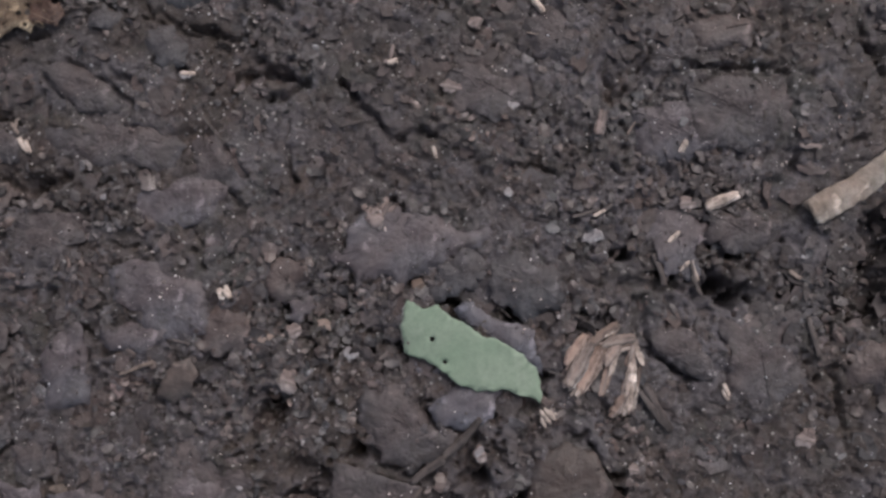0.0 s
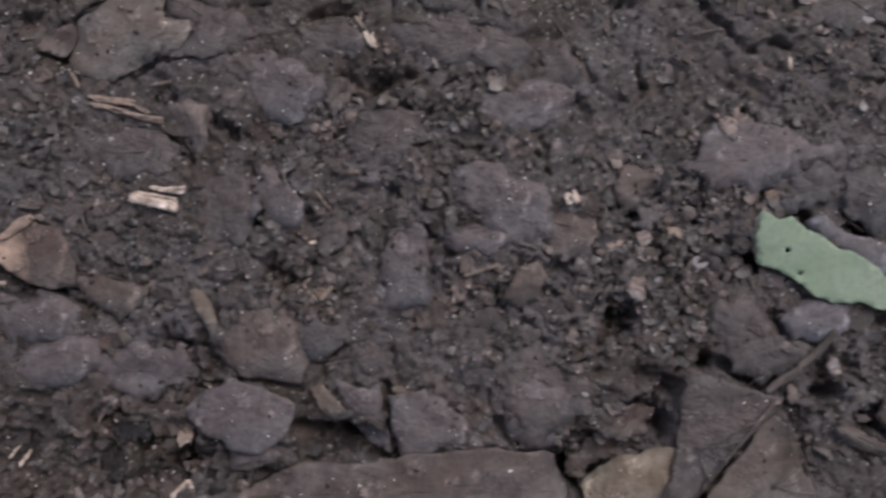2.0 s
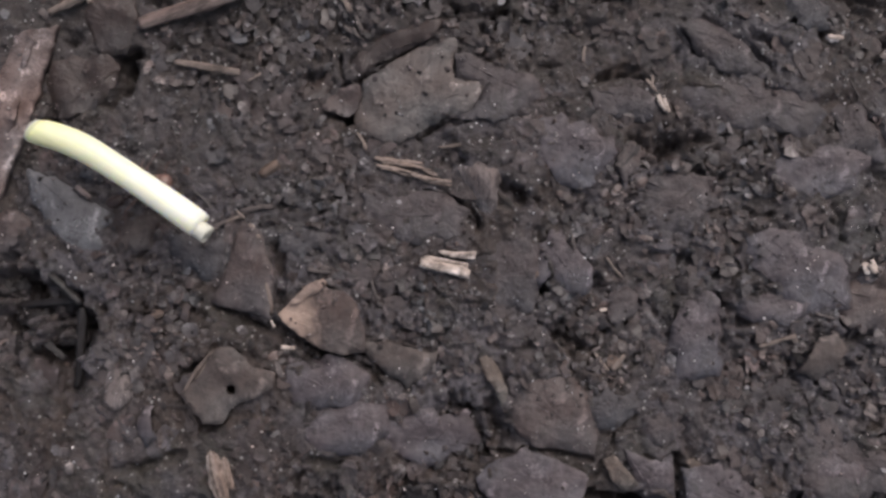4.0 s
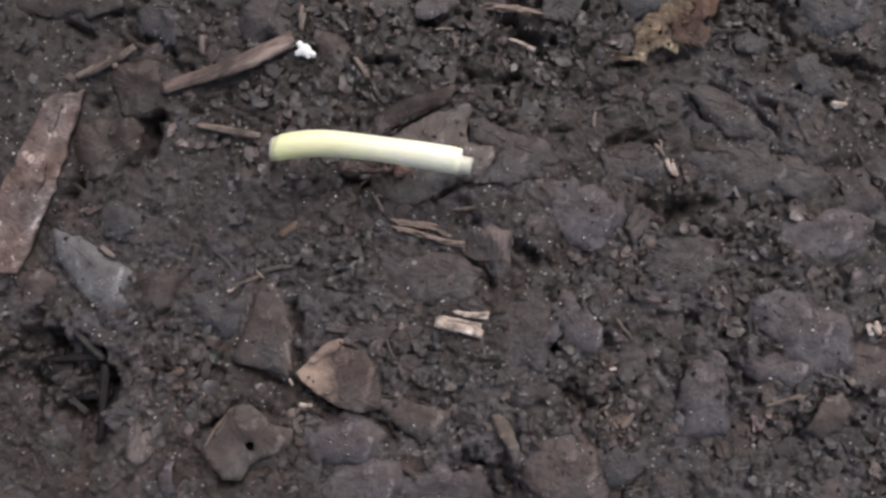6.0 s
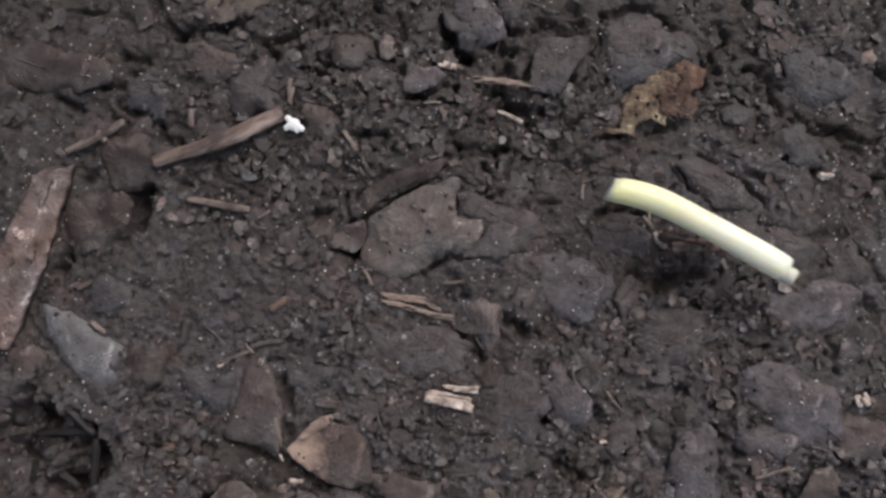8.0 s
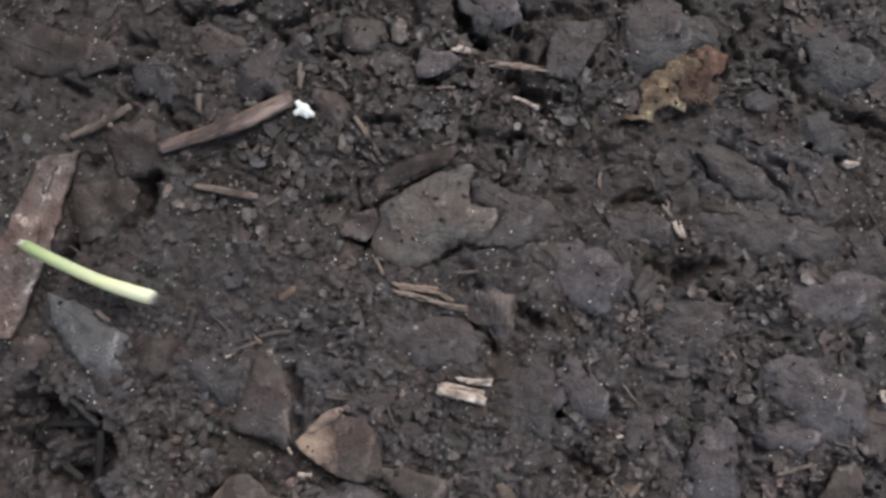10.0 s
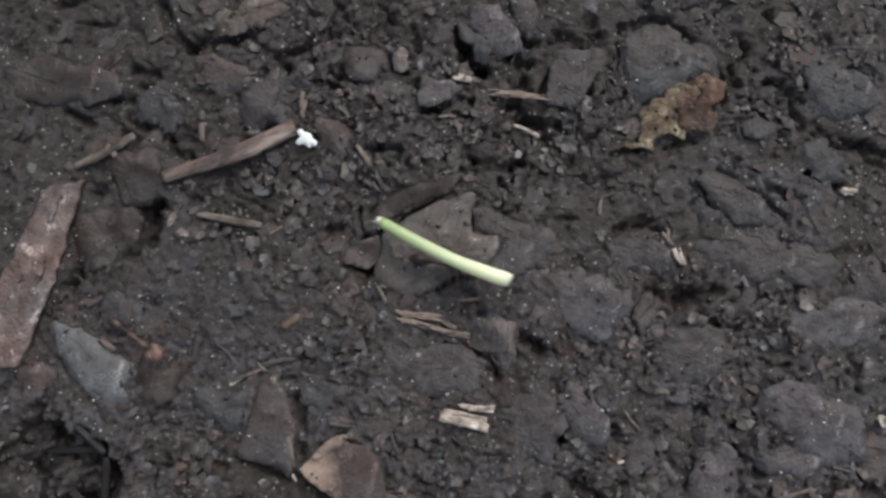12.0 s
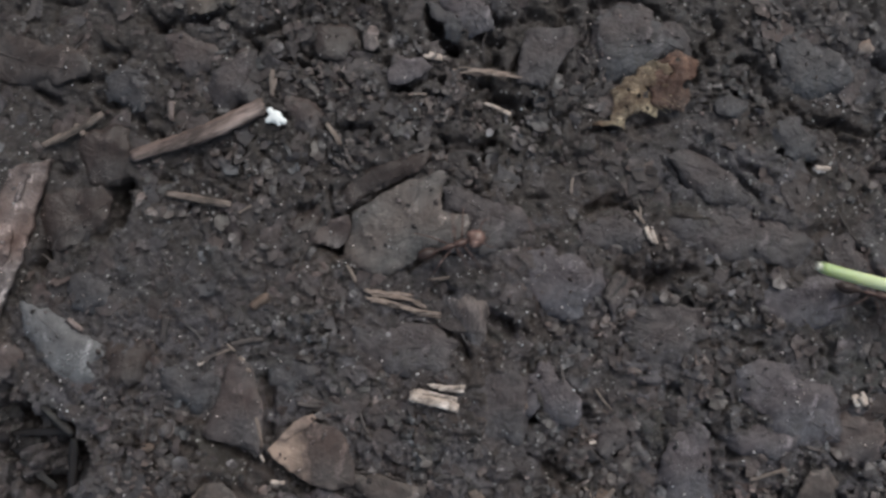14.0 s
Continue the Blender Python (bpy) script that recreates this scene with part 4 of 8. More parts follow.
def sheet(name, x, y, z, mat):
    """A grid of vertices as one mesh; metres."""
    nx, ny = z.shape
    co = np.stack([x, y, z], -1).reshape(-1, 3)
    idx = np.arange(nx * ny).reshape(nx, ny)
    quads = np.stack([idx[:-1, :-1], idx[1:, :-1], idx[1:, 1:], idx[:-1, 1:]], -1).reshape(-1, 4)
    me = bpy.data.meshes.new(name)
    me.vertices.add(len(co))
    me.vertices.foreach_set("co", co.astype(np.float32).ravel())
    me.loops.add(quads.size)
    me.loops.foreach_set("vertex_index", quads.astype(np.int32).ravel())
    me.polygons.add(len(quads))
    me.polygons.foreach_set("loop_start", np.arange(0, quads.size, 4, dtype=np.int32))
    me.polygons.foreach_set("use_smooth", np.ones(len(quads), dtype=bool))
    me.update(calc_edges=True)
    me.validate()
    me.materials.append(MATS[mat])
    return new(name, me)


far = np.geomspace(2.0, 60000.0, 34)
full_x = np.concatenate([XS0 - far[::-1], xs, xs[-1] + far])
full_y = np.concatenate([YS0 - far[::-1], ys, ys[-1] + far])
wide = np.pad(height, 34, mode="edge")
FX, FY = np.meshgrid(full_x, full_y, indexing="ij")
reach = np.maximum(np.maximum(XS0 - FX, FX - xs[-1]), np.maximum(YS0 - FY, FY - ys[-1]))
wide = wide * np.where(reach > 0, np.exp(-np.maximum(reach, 0) / 30), 1)
ground = tagged(sheet("ground", FX * MM, FY * MM, wide * MM, "soil"), "dark damp crumbly forest soil with cracks and hollows", "soil", kind="structure")

# ---- leaf pieces ----
from mathutils import geometry


def inside(p, loop):
    x, y = p
    odd = False
    for (ax, ay), (bx, by) in zip(loop, loop[1:] + loop[:1]):
        if (ay > y) != (by > y) and x < (bx - ax) * (y - ay) / (by - ay) + ax:
            odd = not odd
    return odd


def torn(loop, rnd, ragged):
    """Breaks each side of an outline into short uneven pieces, like a torn edge."""
    for level in range(3):
        longer = []
        for a, b in zip(loop, loop[1:] + loop[:1]):
            longer.append(a)
            d = math.dist(a, b)
            if d > 0.45:
                k, off = rnd.uniform(0.35, 0.65), rnd.uniform(-1, 1) * ragged * min(d, 3.0)
                longer.append((a[0] + (b[0] - a[0]) * k - (b[1] - a[1]) / d * off, a[1] + (b[1] - a[1]) * k + (b[0] - a[0]) / d * off))
        loop = longer
    return loop


def blade_mesh(at, loop, rnd, lift, curl, tilt, thick, holes=(), spacing=0.8, crusted=True, sunk=0.0):
    """A thin rumpled sheet within a torn outline, bedded on the soil."""
    loops = [loop] + [[(hx + hr * math.cos(a * 0.785) * rnd.uniform(0.7, 1.2), hy + hr * math.sin(a * 0.785) * rnd.uniform(0.7, 1.2)) for a in range(8)] for hx, hy, hr in holes]
    pts, edges = [], []
    for l in loops:
        s = len(pts)
        pts += l
        edges += [(s + i, s + (i + 1) % len(l)) for i in range(len(l))]
    x0, x1 = min(p[0] for p in loop), max(p[0] for p in loop)
    y0, y1 = min(p[1] for p in loop), max(p[1] for p in loop)
    y = y0
    while y < y1:
        x = x0
        while x < x1:
            p = (x + rnd.uniform(-0.25, 0.25), y + rnd.uniform(-0.25, 0.25))
            if inside(p, loop) and not any(inside(p, l) for l in loops[1:]):
                pts.append(p)
            x += spacing
        y += spacing
    out = geometry.delaunay_2d_cdt([Vector(p) for p in pts], edges, [], 1, 1e-4)
    co, tris = out[0], out[2]
    faces = []
    for f in tris:
        c = sum((co[i] for i in f), Vector((0, 0))) / len(f)
        if inside(c, loop) and not any(inside(c, l) for l in loops[1:]):
            faces.append(f)
    seed = rnd.uniform(0, 99)
    size = max(x1 - x0, y1 - y0)
    mean = np.mean([soil(at[0] + p[0], at[1] + p[1]) for p in loop] + [soil(*at)])
    w = window(at[0] + x0, at[0] + x1, at[1] + y0, at[1] + y1)
    if surface[w].size:
        lx, ly = GX[w] - at[0], GY[w] - at[1]
        within = np.zeros(lx.shape, dtype=bool)
        for (ax, ay), (bx, by) in zip(loop, loop[1:] + loop[:1]):
            if ay != by:
                within ^= ((ay > ly) != (by > ly)) & (lx < (bx - ax) * (ly - ay) / (by - ay) + ax)
        level = 0.72 * bed[w] + 0.28 * mean + lift + (tilt[0] * lx + tilt[1] * ly) / size
        taken[w] |= within
        if crusted:
            surface[w] = np.where(within, np.maximum(surface[w], level), surface[w])
    bm = bmesh.new()
    top, low = [], []
    rim = np.array(loop)
    for p in co:
        g = soil(at[0] + p[0], at[1] + p[1])
        z = 0.72 * g + 0.28 * mean + lift
        z += curl * 1.5 * noise.noise((p[0] / (0.55 * size), p[1] / (0.55 * size), seed)) + (0.1 + curl * 0.5) * noise.noise((p[0] / 1.6, p[1] / 1.6, seed + 5))
        z += (tilt[0] * p[0] + tilt[1] * p[1]) / size
        if sunk:  # the rim of a bedded piece goes under the soil here and there
            near = float(np.min(np.hypot(rim[:, 0] - p[0], rim[:, 1] - p[1])))
            z -= sunk * max(0.0, 1 - near / 1.1) * max(0.0, 0.75 + 1.6 * noise.noise((p[0] / 2.6, p[1] / 2.6, seed + 9)))
            z -= 0.35 * sunk * max(0.0, noise.noise((p[0] / 1.9, p[1] / 1.9, seed + 15)) - 0.1)
        top.append(bm.verts.new((p[0], p[1], z - mean)))
        low.append(bm.verts.new((p[0], p[1], z - mean - thick)))
    border = {}
    for f in faces:
        bm.faces.new([top[i] for i in f])
        bm.faces.new([low[i] for i in reversed(f)])
        for a, b in zip(f, f[1:] + f[:1]):
            border[(a, b)] = border.get((b, a), 0) + 1
            if (b, a) in border:
                border[(b, a)] += 1
    used = {(a, b) for f in faces for a, b in zip(f, f[1:] + f[:1])}
    for a, b in used:
        if (b, a) not in used:
            bm.faces.new((top[b], top[a], low[a], low[b]))
    for v in [v for v in bm.verts if not v.link_faces]:
        bm.verts.remove(v)
    return bm, mean


count = 0


def rib_mesh(a, b, za, zb, r0, r1, bow=0.0):
    """A thin tapering vein between two points."""
    bm = bmesh.new()
    rings = []
    d = math.dist(a, b)
    nx, ny = -(b[1] - a[1]) / d, (b[0] - a[0]) / d
    for i in range(9):
        t = i / 8
        r, off = r0 + (r1 - r0) * t, bow * math.sin(math.pi * t)
        c = (a[0] + (b[0] - a[0]) * t + nx * off, a[1] + (b[1] - a[1]) * t + ny * off, za + (zb - za) * t)
        rings.append([bm.verts.new((c[0] + nx * r * math.cos(q), c[1] + ny * r * math.cos(q), c[2] + r * 0.8 * math.sin(q))) for q in [k * math.tau / 6 for k in range(6)]])
    for p, q in zip(rings, rings[1:]):
        for k in range(6):
            bm.faces.new((p[k], p[(k + 1) % 6], q[(k + 1) % 6], q[k]))
    bm.faces.new(rings[0])
    bm.faces.new(rings[-1])
    return bm


def leaf_piece(name, at, outline, mat, label, category, lift=0.4, curl=0.3, ragged=0.36, tilt=None, holes=(), rib=None, thick=0.14, margin=None):
    global count
    count += 1
    rnd = random.Random(count)
    loop = torn(outline, rnd, ragged)
    if tilt is None:  # one side sinks into the soil
        a = rnd.uniform(0, math.tau)
        tilt = (0.5 * math.cos(a), 0.5 * math.sin(a))
    bm, base = blade_mesh(at, loop, rnd, lift * 0.8 + (0.2 if lift <= 0.6 else 0.0), curl, tilt, thick, holes, 0.45 if mat == "leaf_amber" else 0.65, not holes, 0.75 if lift <= 0.6 else 0.4 if lift < 0.95 and not holes else 0.0)
    size = max(max(p[k] for p in outline) - min(p[k] for p in outline) for k in (0, 1))
    if not rib and (size < 6.5 or holes):
        if margin:  # dried rim along one side
            e = base_empty(name, at[0], at[1], base, label, category, "leaf litter")
            part("blade", bm, mat, e, thin=True)
            rim, b2 = blade_mesh(at, torn(margin, rnd, 0.12), rnd, lift * 0.8 + 0.1, 0.05, tilt, 0.1, spacing=0.5)
            for v in rim.verts:
                v.co.z += b2 - base
            part("dried_margin", rim, "leaf_margin", e, "pale dried rim of the leaf", thin=True)
            return e
        ob = part(name, bm, mat, thin=True)
        ob.location = (at[0] * MM, at[1] * MM, base * MM)
        return tagged(ob, label, category, "leaf litter")
    if not rib:  # a faint main vein and side veins along the longer way of the piece
        bm.verts.ensure_lookup_table()
        tops = [v.co.copy() for v in bm.verts][::2]
        e = base_empty(name, at[0], at[1], base, label, category, "leaf litter")
        part("blade", bm, mat, e, thin=True, smooth=mat != "leaf_amber")
        far_a = max(outline, key=lambda p: math.hypot(*p))
        far_b = max(outline, key=lambda p: math.dist(p, far_a))

        def on_top(x, y):
            return min(tops, key=lambda v: (v.x - x) ** 2 + (v.y - y) ** 2).z

        def vein(name, p, q, r0, r1, bow):
            p, q = [c * 0.92 for c in p], [c * 0.92 for c in q]
            steps = 6
            for k in range(1):
                bm2 = bmesh.new()
                rings = []
                d = math.dist(p, q)
                nx, ny = -(q[1] - p[1]) / d, (q[0] - p[0]) / d
                for i in range(steps + 1):
                    t = i / steps
                    r, off = r0 + (r1 - r0) * t, bow * math.sin(math.pi * t)
                    x, y = p[0] + (q[0] - p[0]) * t + nx * off, p[1] + (q[1] - p[1]) * t + ny * off
                    z = on_top(x, y)
                    rings.append([bm2.verts.new((x + nx * r * c, y + ny * r * c, z + h * r)) for c, h in ((-1.4, -0.3), (-0.6, 0.6), (0.6, 0.6), (1.4, -0.3))])
                for a, b in zip(rings, rings[1:]):
                    for k in range(4):
                        bm2.faces.new((a[k], a[(k + 1) % 4], b[(k + 1) % 4], b[k]))
                part(name, bm2, mat, e)

        vein("midrib", far_a, far_b, 0.08, 0.04, rnd.uniform(-0.5, 0.5))
        for k in range(3):
            t = 0.25 + 0.22 * k
            px, py = far_a[0] + (far_b[0] - far_a[0]) * t, far_a[1] + (far_b[1] - far_a[1]) * t
            q = outline[rnd.randrange(len(outline))]
            qx, qy = px + (q[0] - px) * 0.8, py + (q[1] - py) * 0.8
            if math.dist((px, py), (qx, qy)) > 1.5 and inside((qx, qy), outline):
                vein("vein", (px, py), (qx, qy), 0.06, 0.03, 0.2)
        return e
    e = base_empty(name, at[0], at[1], base, label, category, "leaf litter")
    part("blade", bm, mat, e, thin=True)
    (ax, ay), (bx, by) = rib
    za = 0.72 * (soil(at[0] + ax, at[1] + ay) - base) + lift
    zb = 0.72 * (soil(at[0] + bx, at[1] + by) - base) + lift
    part("midrib", rib_mesh((ax, ay), (bx, by), za, zb, 0.17, 0.08), "leaf_taupe", e, "paler raised midrib")
    cx, cy = sum(p[0] for p in outline) / len(outline), sum(p[1] for p in outline) / len(outline)
    for k in range(4):
        t = 0.2 + 0.2 * k
        px, py = ax + (bx - ax) * t, ay + (by - ay) * t
        qx, qy = px + (cx - px) * 1.1 + (bx - ax) * 0.18, py + (cy - py) * 1.1 + (by - ay) * 0.18
        if inside((qx, qy), outline):
            zp, zq = za + (zb - za) * t, 0.72 * (soil(at[0] + qx, at[1] + qy) - base) + lift
            part("vein", rib_mesh((px, py), (qx, qy), zp - 0.02, zq + 0.02, 0.13, 0.06, 0.3), mat, e)
    return e


def bark_plate(at, outline, label):
    rnd = random.Random(77)
    bm, base = blade_mesh(at, torn(outline, rnd, 0.1), rnd, 1.0, 0.25, (0.4, 0), 0.9)
    e = base_empty("bark_plate", at[0], at[1], base, label, "bark")
    part("plate", bm, "bark", e)
    ax, ay = outline[1][0] - outline[5][0], outline[1][1] - outline[5][1]
    d = math.hypot(ax, ay)
    ax, ay = ax / d, ay / d
    for k in range(9):  # flakes of outer bark still clinging along the grain
        while True:
            x, y = rnd.uniform(-8, 8), rnd.uniform(-13, 13)
            if inside((x, y), outline):
                break
        long, wide_by = rnd.uniform(0.9, 2.6), rnd.uniform(0.25, 0.6)
        blob = []
        for q in range(8):
            u, v = long * math.cos(q * 0.785) * rnd.uniform(0.6, 1.1), wide_by * math.sin(q * 0.785) * rnd.uniform(0.6, 1.2)
            blob.append((x + ax * u - ay * v, y + ay * u + ax * v))
        if all(inside(p, outline) for p in blob):
            small, b2 = blade_mesh(at, torn(blob, rnd, 0.12), rnd, 1.06, 0.2, (0.4, 0), 0.2, spacing=0.5)
            for v in small.verts:
                v.co.z += b2 - base
            part("bark_flake", small, "bark" if k % 3 else "wood_pink", e)


# ---- sticks and splinters ----


def stick_mesh(length, width, flat, rnd, bend=0.0, ends=0.5, point=1.0, even=False, taper=0.0):
    """A ridged, slightly bent stick along x from 0 to length, with broken ends."""
    bm = bmesh.new()
    sides, n = 18, max(7, int(length / 0.6))
    ridge = [rnd.uniform(0.8, 1.1) for _ in range(sides)]
    ends = min(ends, 0.25 * length / width)
    square = 0.55 if flat < 0.5 else 0.9  # flat pieces have squarer edges
    cut0, cut1 = [rnd.uniform(0, ends) for _ in range(sides)], [rnd.uniform(0, ends) for _ in range(sides)]
    rings, phase = [], rnd.uniform(0, 9)
    for i in range(n + 1):
        t = i / n
        w = width / 2 * (0.94 + 0.1 * math.sin(3.1 * t + phase)) * (0.86 if i in (0, n) else 1) * (point + (1 - point) * math.sin(math.pi * min(1, max(0, 0.08 + 0.84 * t))) ** 0.6)
        w *= (rnd.uniform(0.96, 1.04) if even else rnd.uniform(0.84, 1.14)) * (1 - taper * (1 - t))  # knots and worn stretches
        ring = []
        for k in range(sides):
            a = k * math.tau / sides
            r = w * ridge[k] * (1 + 0.07 * rnd.uniform(-1, 1))
            c, h = math.cos(a), math.sin(a)
            c, h = math.copysign(abs(c) ** square, c), math.copysign(abs(h) ** square, h)
            x = length * t + (cut0[k] * width * 0.5 if i == 0 else 0) - (cut1[k] * width * 0.5 if i == n else 0)
            ring.append(bm.verts.new((x, r * c + bend * math.sin(math.pi * t) + 0.05 * width * math.sin(7 * t + phase), r * flat * h)))
        rings.append(ring)
    for p, q in zip(rings, rings[1:]):
        for k in range(sides):
            bm.faces.new((p[k], p[(k + 1) % sides], q[(k + 1) % sides], q[k]))
    for ring in (rings[0], rings[-1]):
        c = sum((v.co for v in ring), Vector()) / sides
        m = bm.verts.new(c)
        for k in range(sides):
            bm.faces.new((ring[k], ring[(k + 1) % sides], m))
    return bm


def lay(ob, a, b, lift, thick):
    """Poses a stick from a to b on the soil."""
    za, zb = soil(*a) + lift + thick * 0.3, soil(*b) + lift + thick * 0.3
    d = Vector((b[0] - a[0], b[1] - a[1], zb - za)).normalized()
    side = Vector((0, 0, 1)).cross(d).normalized()
    up = d.cross(side)
    m = Matrix((d, side, up)).transposed().to_4x4()
    m.translation = Vector((a[0], a[1], za)) * MM
    ob.matrix_basis = m


def stick(name, a, b, width, mat, label, category, flat=0.7, lift=0.5, bend=0.0, point=0.8, even=False, taper=0.0):
    global count
    count += 1
    rnd = random.Random(count)
    ob = part(name, stick_mesh(math.dist(a, b), width, flat, rnd, bend + rnd.uniform(-0.05, 0.05) * min(math.dist(a, b), 4.0), 0.35 if even else 0.9, point, even, taper), mat, smooth=width < 1.2 or even)
    lay(ob, a, b, lift * 0.5, width * flat)
    return tagged(ob, label, category, "twigs and splinters")


def split_chip(name, rows, mat, label, category, point=0.3, frayed=3, sharp=True):
    """A chip of wood split along its grain: its splinters are its parts."""
    global count
    x, y = sum(r[0] + r[2] for r in rows) / 2 / len(rows), sum(r[1] + r[3] for r in rows) / 2 / len(rows)
    e = base_empty(name, x, y, soil(x, y), label, category, "wood chips")
    shards = []
    for ax, ay, bx, by, w in rows:
        d = math.dist((ax, ay), (bx, by))
        shards.append((ax, ay, bx, by, w * 1.1))
        for k in range(frayed):  # thinner shards frayed off along the grain
            rnd = random.Random(count * 7 + k + len(shards))
            off, s0, s1 = rnd.uniform(-0.5, 0.5) * w, rnd.uniform(-0.1, 0.35), rnd.uniform(0.6, 1.12)
            ux, uy = (bx - ax) / d, (by - ay) / d
            shards.append((ax + ux * d * s0 - uy * off, ay + uy * d * s0 + ux * off, ax + ux * d * s1 - uy * off * 1.2, ay + uy * d * s1 + ux * off * 1.2, w * rnd.uniform(0.22, 0.42)))
    for ax, ay, bx, by, w in shards:
        count += 1
        rnd = random.Random(count)
        ob = part("splinter", stick_mesh(math.dist((ax, ay), (bx, by)), w, 0.5, rnd, rnd.uniform(-0.2, 0.2), 2.2 * (1 - point), point), mat, smooth=not sharp)
        lay(ob, (ax, ay), (bx, by), rnd.uniform(0.15, 0.75), w * 0.5)
        ob.parent = e
        ob.matrix_basis = Matrix.Translation(-Vector(e.location)) @ ob.matrix_basis
    return e


SCRAP_WORDS = {
    "grit_white": ("pale_scrap", "small whitish crumb of mineral on the soil", "crumb"),
    "wood_pink": ("wood_scrap", "small pinkish-tan scrap of rotten wood", "wood scrap"),
    "wood_orange": ("wood_scrap", "small orange-brown scrap of rotten wood", "wood scrap"),
    "wood_pale": ("wood_scrap", "small cream scrap of wood", "wood scrap"),
    "leaf_pale": ("leaf_scrap", "small pale grey leaf scrap", "leaf scrap"),
    "leaf_orange": ("leaf_scrap", "small orange-brown leaf scrap", "leaf scrap"),
}


def scraps(mat, rows):
    """Small angular scraps lying on the soil: x, y, width, height."""
    global count
    for x, y, w, h in rows:
        count += 1
        rnd = random.Random(count)
        corners = 6 + rnd.randrange(4)
        outline = []
        for k in range(corners):
            a, r = (k + rnd.uniform(-0.35, 0.35)) * math.tau / corners, rnd.uniform(0.38, 0.62)
            outline.append((r * w * math.cos(a), r * h * math.sin(a)))
        outline = torn(outline, rnd, 0.18)
        deep = 0.15 * min(w, h)
        bm = bmesh.new()
        levels = []
        for z, shrink in ((-0.5 * deep, 1.0), (0.3 * deep, 1.0), (0.5 * deep, 0.86)):
            levels.append([bm.verts.new((x0 * shrink, y0 * shrink, z + 0.25 * deep * noise.noise((x0 * 2, y0 * 2, count)))) for x0, y0 in outline])
        m = len(outline)
        for p, q in zip(levels, levels[1:]):
            for k in range(m):
                bm.faces.new((p[k], p[(k + 1) % m], q[(k + 1) % m], q[k]))
        mid = bm.verts.new((0, 0, 0.55 * deep))
        for k in range(m):
            bm.faces.new((levels[-1][k], levels[-1][(k + 1) % m], mid))
        bm.faces.new(levels[0])
        name, label, category = SCRAP_WORDS[mat]
        ob = part(name, bm, mat, smooth=False)
        ob.matrix_basis = pose(x * MM, y * MM, (soil(x, y) + 0.25 + 0.05 * min(w, h)) * MM, rnd.uniform(-10, 10), rnd.uniform(-10, 10), rnd.uniform(-25, 25))
        tagged(ob, label, category, "scraps on the soil")


# ---- the litter, piece by piece ----
leaf_piece("green_leaf_piece", (76.3, -11.0), [(-6.6, 6.5), (-5.1, 5.4), (-3.3, 5.7), (-1.9, 4.1), (0.4, 2.7), (3.2, 1.2), (5.7, -0.5), (6.8, -1.9), (7.3, -4.7), (7.0, -6.0), (5.1, -5.0), (3.0, -4.1), (0.3, -4.2), (-2.4, -2.7), (-4.3, -0.9), (-7.5, 0.8), (-7.6, 3.5)],
           "leaf_green", "torn piece of fresh green leaf lying on damp soil", "leaf piece", lift=1.3, curl=0.12, ragged=0.12, thick=0.09, tilt=(0.2, -0.3), margin=[(-7.7, 3.9), (-6.8, 6.3), (-6.3, 5.6), (-6.7, 3.4), (-6.5, 1.4), (-7.4, 0.9)], holes=((-4.2, 1.9, 0.3), (-3.0, -0.7, 0.26)))
leaf_piece("leaf_fragment", (80.5, -9.6), [(-5.8, 3.6), (-3.5, 4.3), (0.2, 1.6), (3.1, 0.4), (3.4, -2.9), (3.5, -4.7), (1.4, -2.7), (-2.4, 0.3)],
           "leaf_grey", "slate-grey decayed leaf fragment under the green leaf", "leaf fragment", ragged=0.16, lift=0.75, tilt=(0.2, 0.2))
leaf_piece("leaf_fragment", (74.7, -17.1), [(-3.7, 0.5), (-1.0, 2.5), (4.8, 1.8), (3.4, -1.1), (-0.5, -2.3), (-2.9, -1.3)],
           "leaf_grey", "slate-grey decayed leaf fragment under the green leaf", "leaf fragment", ragged=0.14, lift=0.7, tilt=(0.1, 0.1))
leaf_piece("leaf_fragment", (71.6, -13.0), [(-1.7, 1.6), (0.8, 0.7), (2.3, -1.3), (0.4, -1.2), (-1.7, 0.2)],
           "leaf_grey", "dark grey decayed leaf scrap beside the green leaf", "leaf fragment", lift=0.2)
leaf_piece("leaf_fragment", (75.5, -2.0), [(-2.3, 0.8), (0.7, 1.4), (3.0, 1.2), (2.0, -0.7), (-0.8, -2.0), (-2.6, -0.8)],
           "leaf_slate", "dark blue-grey leaf fragment pressed into soil", "leaf fragment", lift=0.25)
leaf_piece("leaf_fragment", (68.7, -19.0), [(-5.0, 4.3), (0.1, 4.6), (4.7, -0.2), (5.1, -2.7), (-0.7, -4.7), (-4.2, -1.3)],
           "leaf_greydull", "dull grey rotten leaf plate crusted with soil", "leaf fragment", lift=0.3, curl=0.5)
leaf_piece("leaf_fragment", (85.8, -26.3), [(-5.3, -1.4), (-3.4, 3.6), (-0.1, 5.0), (3.0, 3.5), (4.7, -0.8), (3.4, -4.5), (-2.3, -5.3)],
           "leaf_umber", "rounded dark brown decayed leaf with fibrous veins", "leaf fragment", ragged=0.12, lift=0.9, curl=0.4)
leaf_piece("leaf_fragment", (108.4, -14.7), [(-4.5, 3.7), (-0.2, 5.5), (4.6, 4.2), (4.0, -3.8), (0.3, -6.3), (-4.3, -3.2)],
           "leaf_greydull", "large grey-brown rotten leaf plate pressed into soil", "leaf fragment", lift=0.4, curl=0.4)
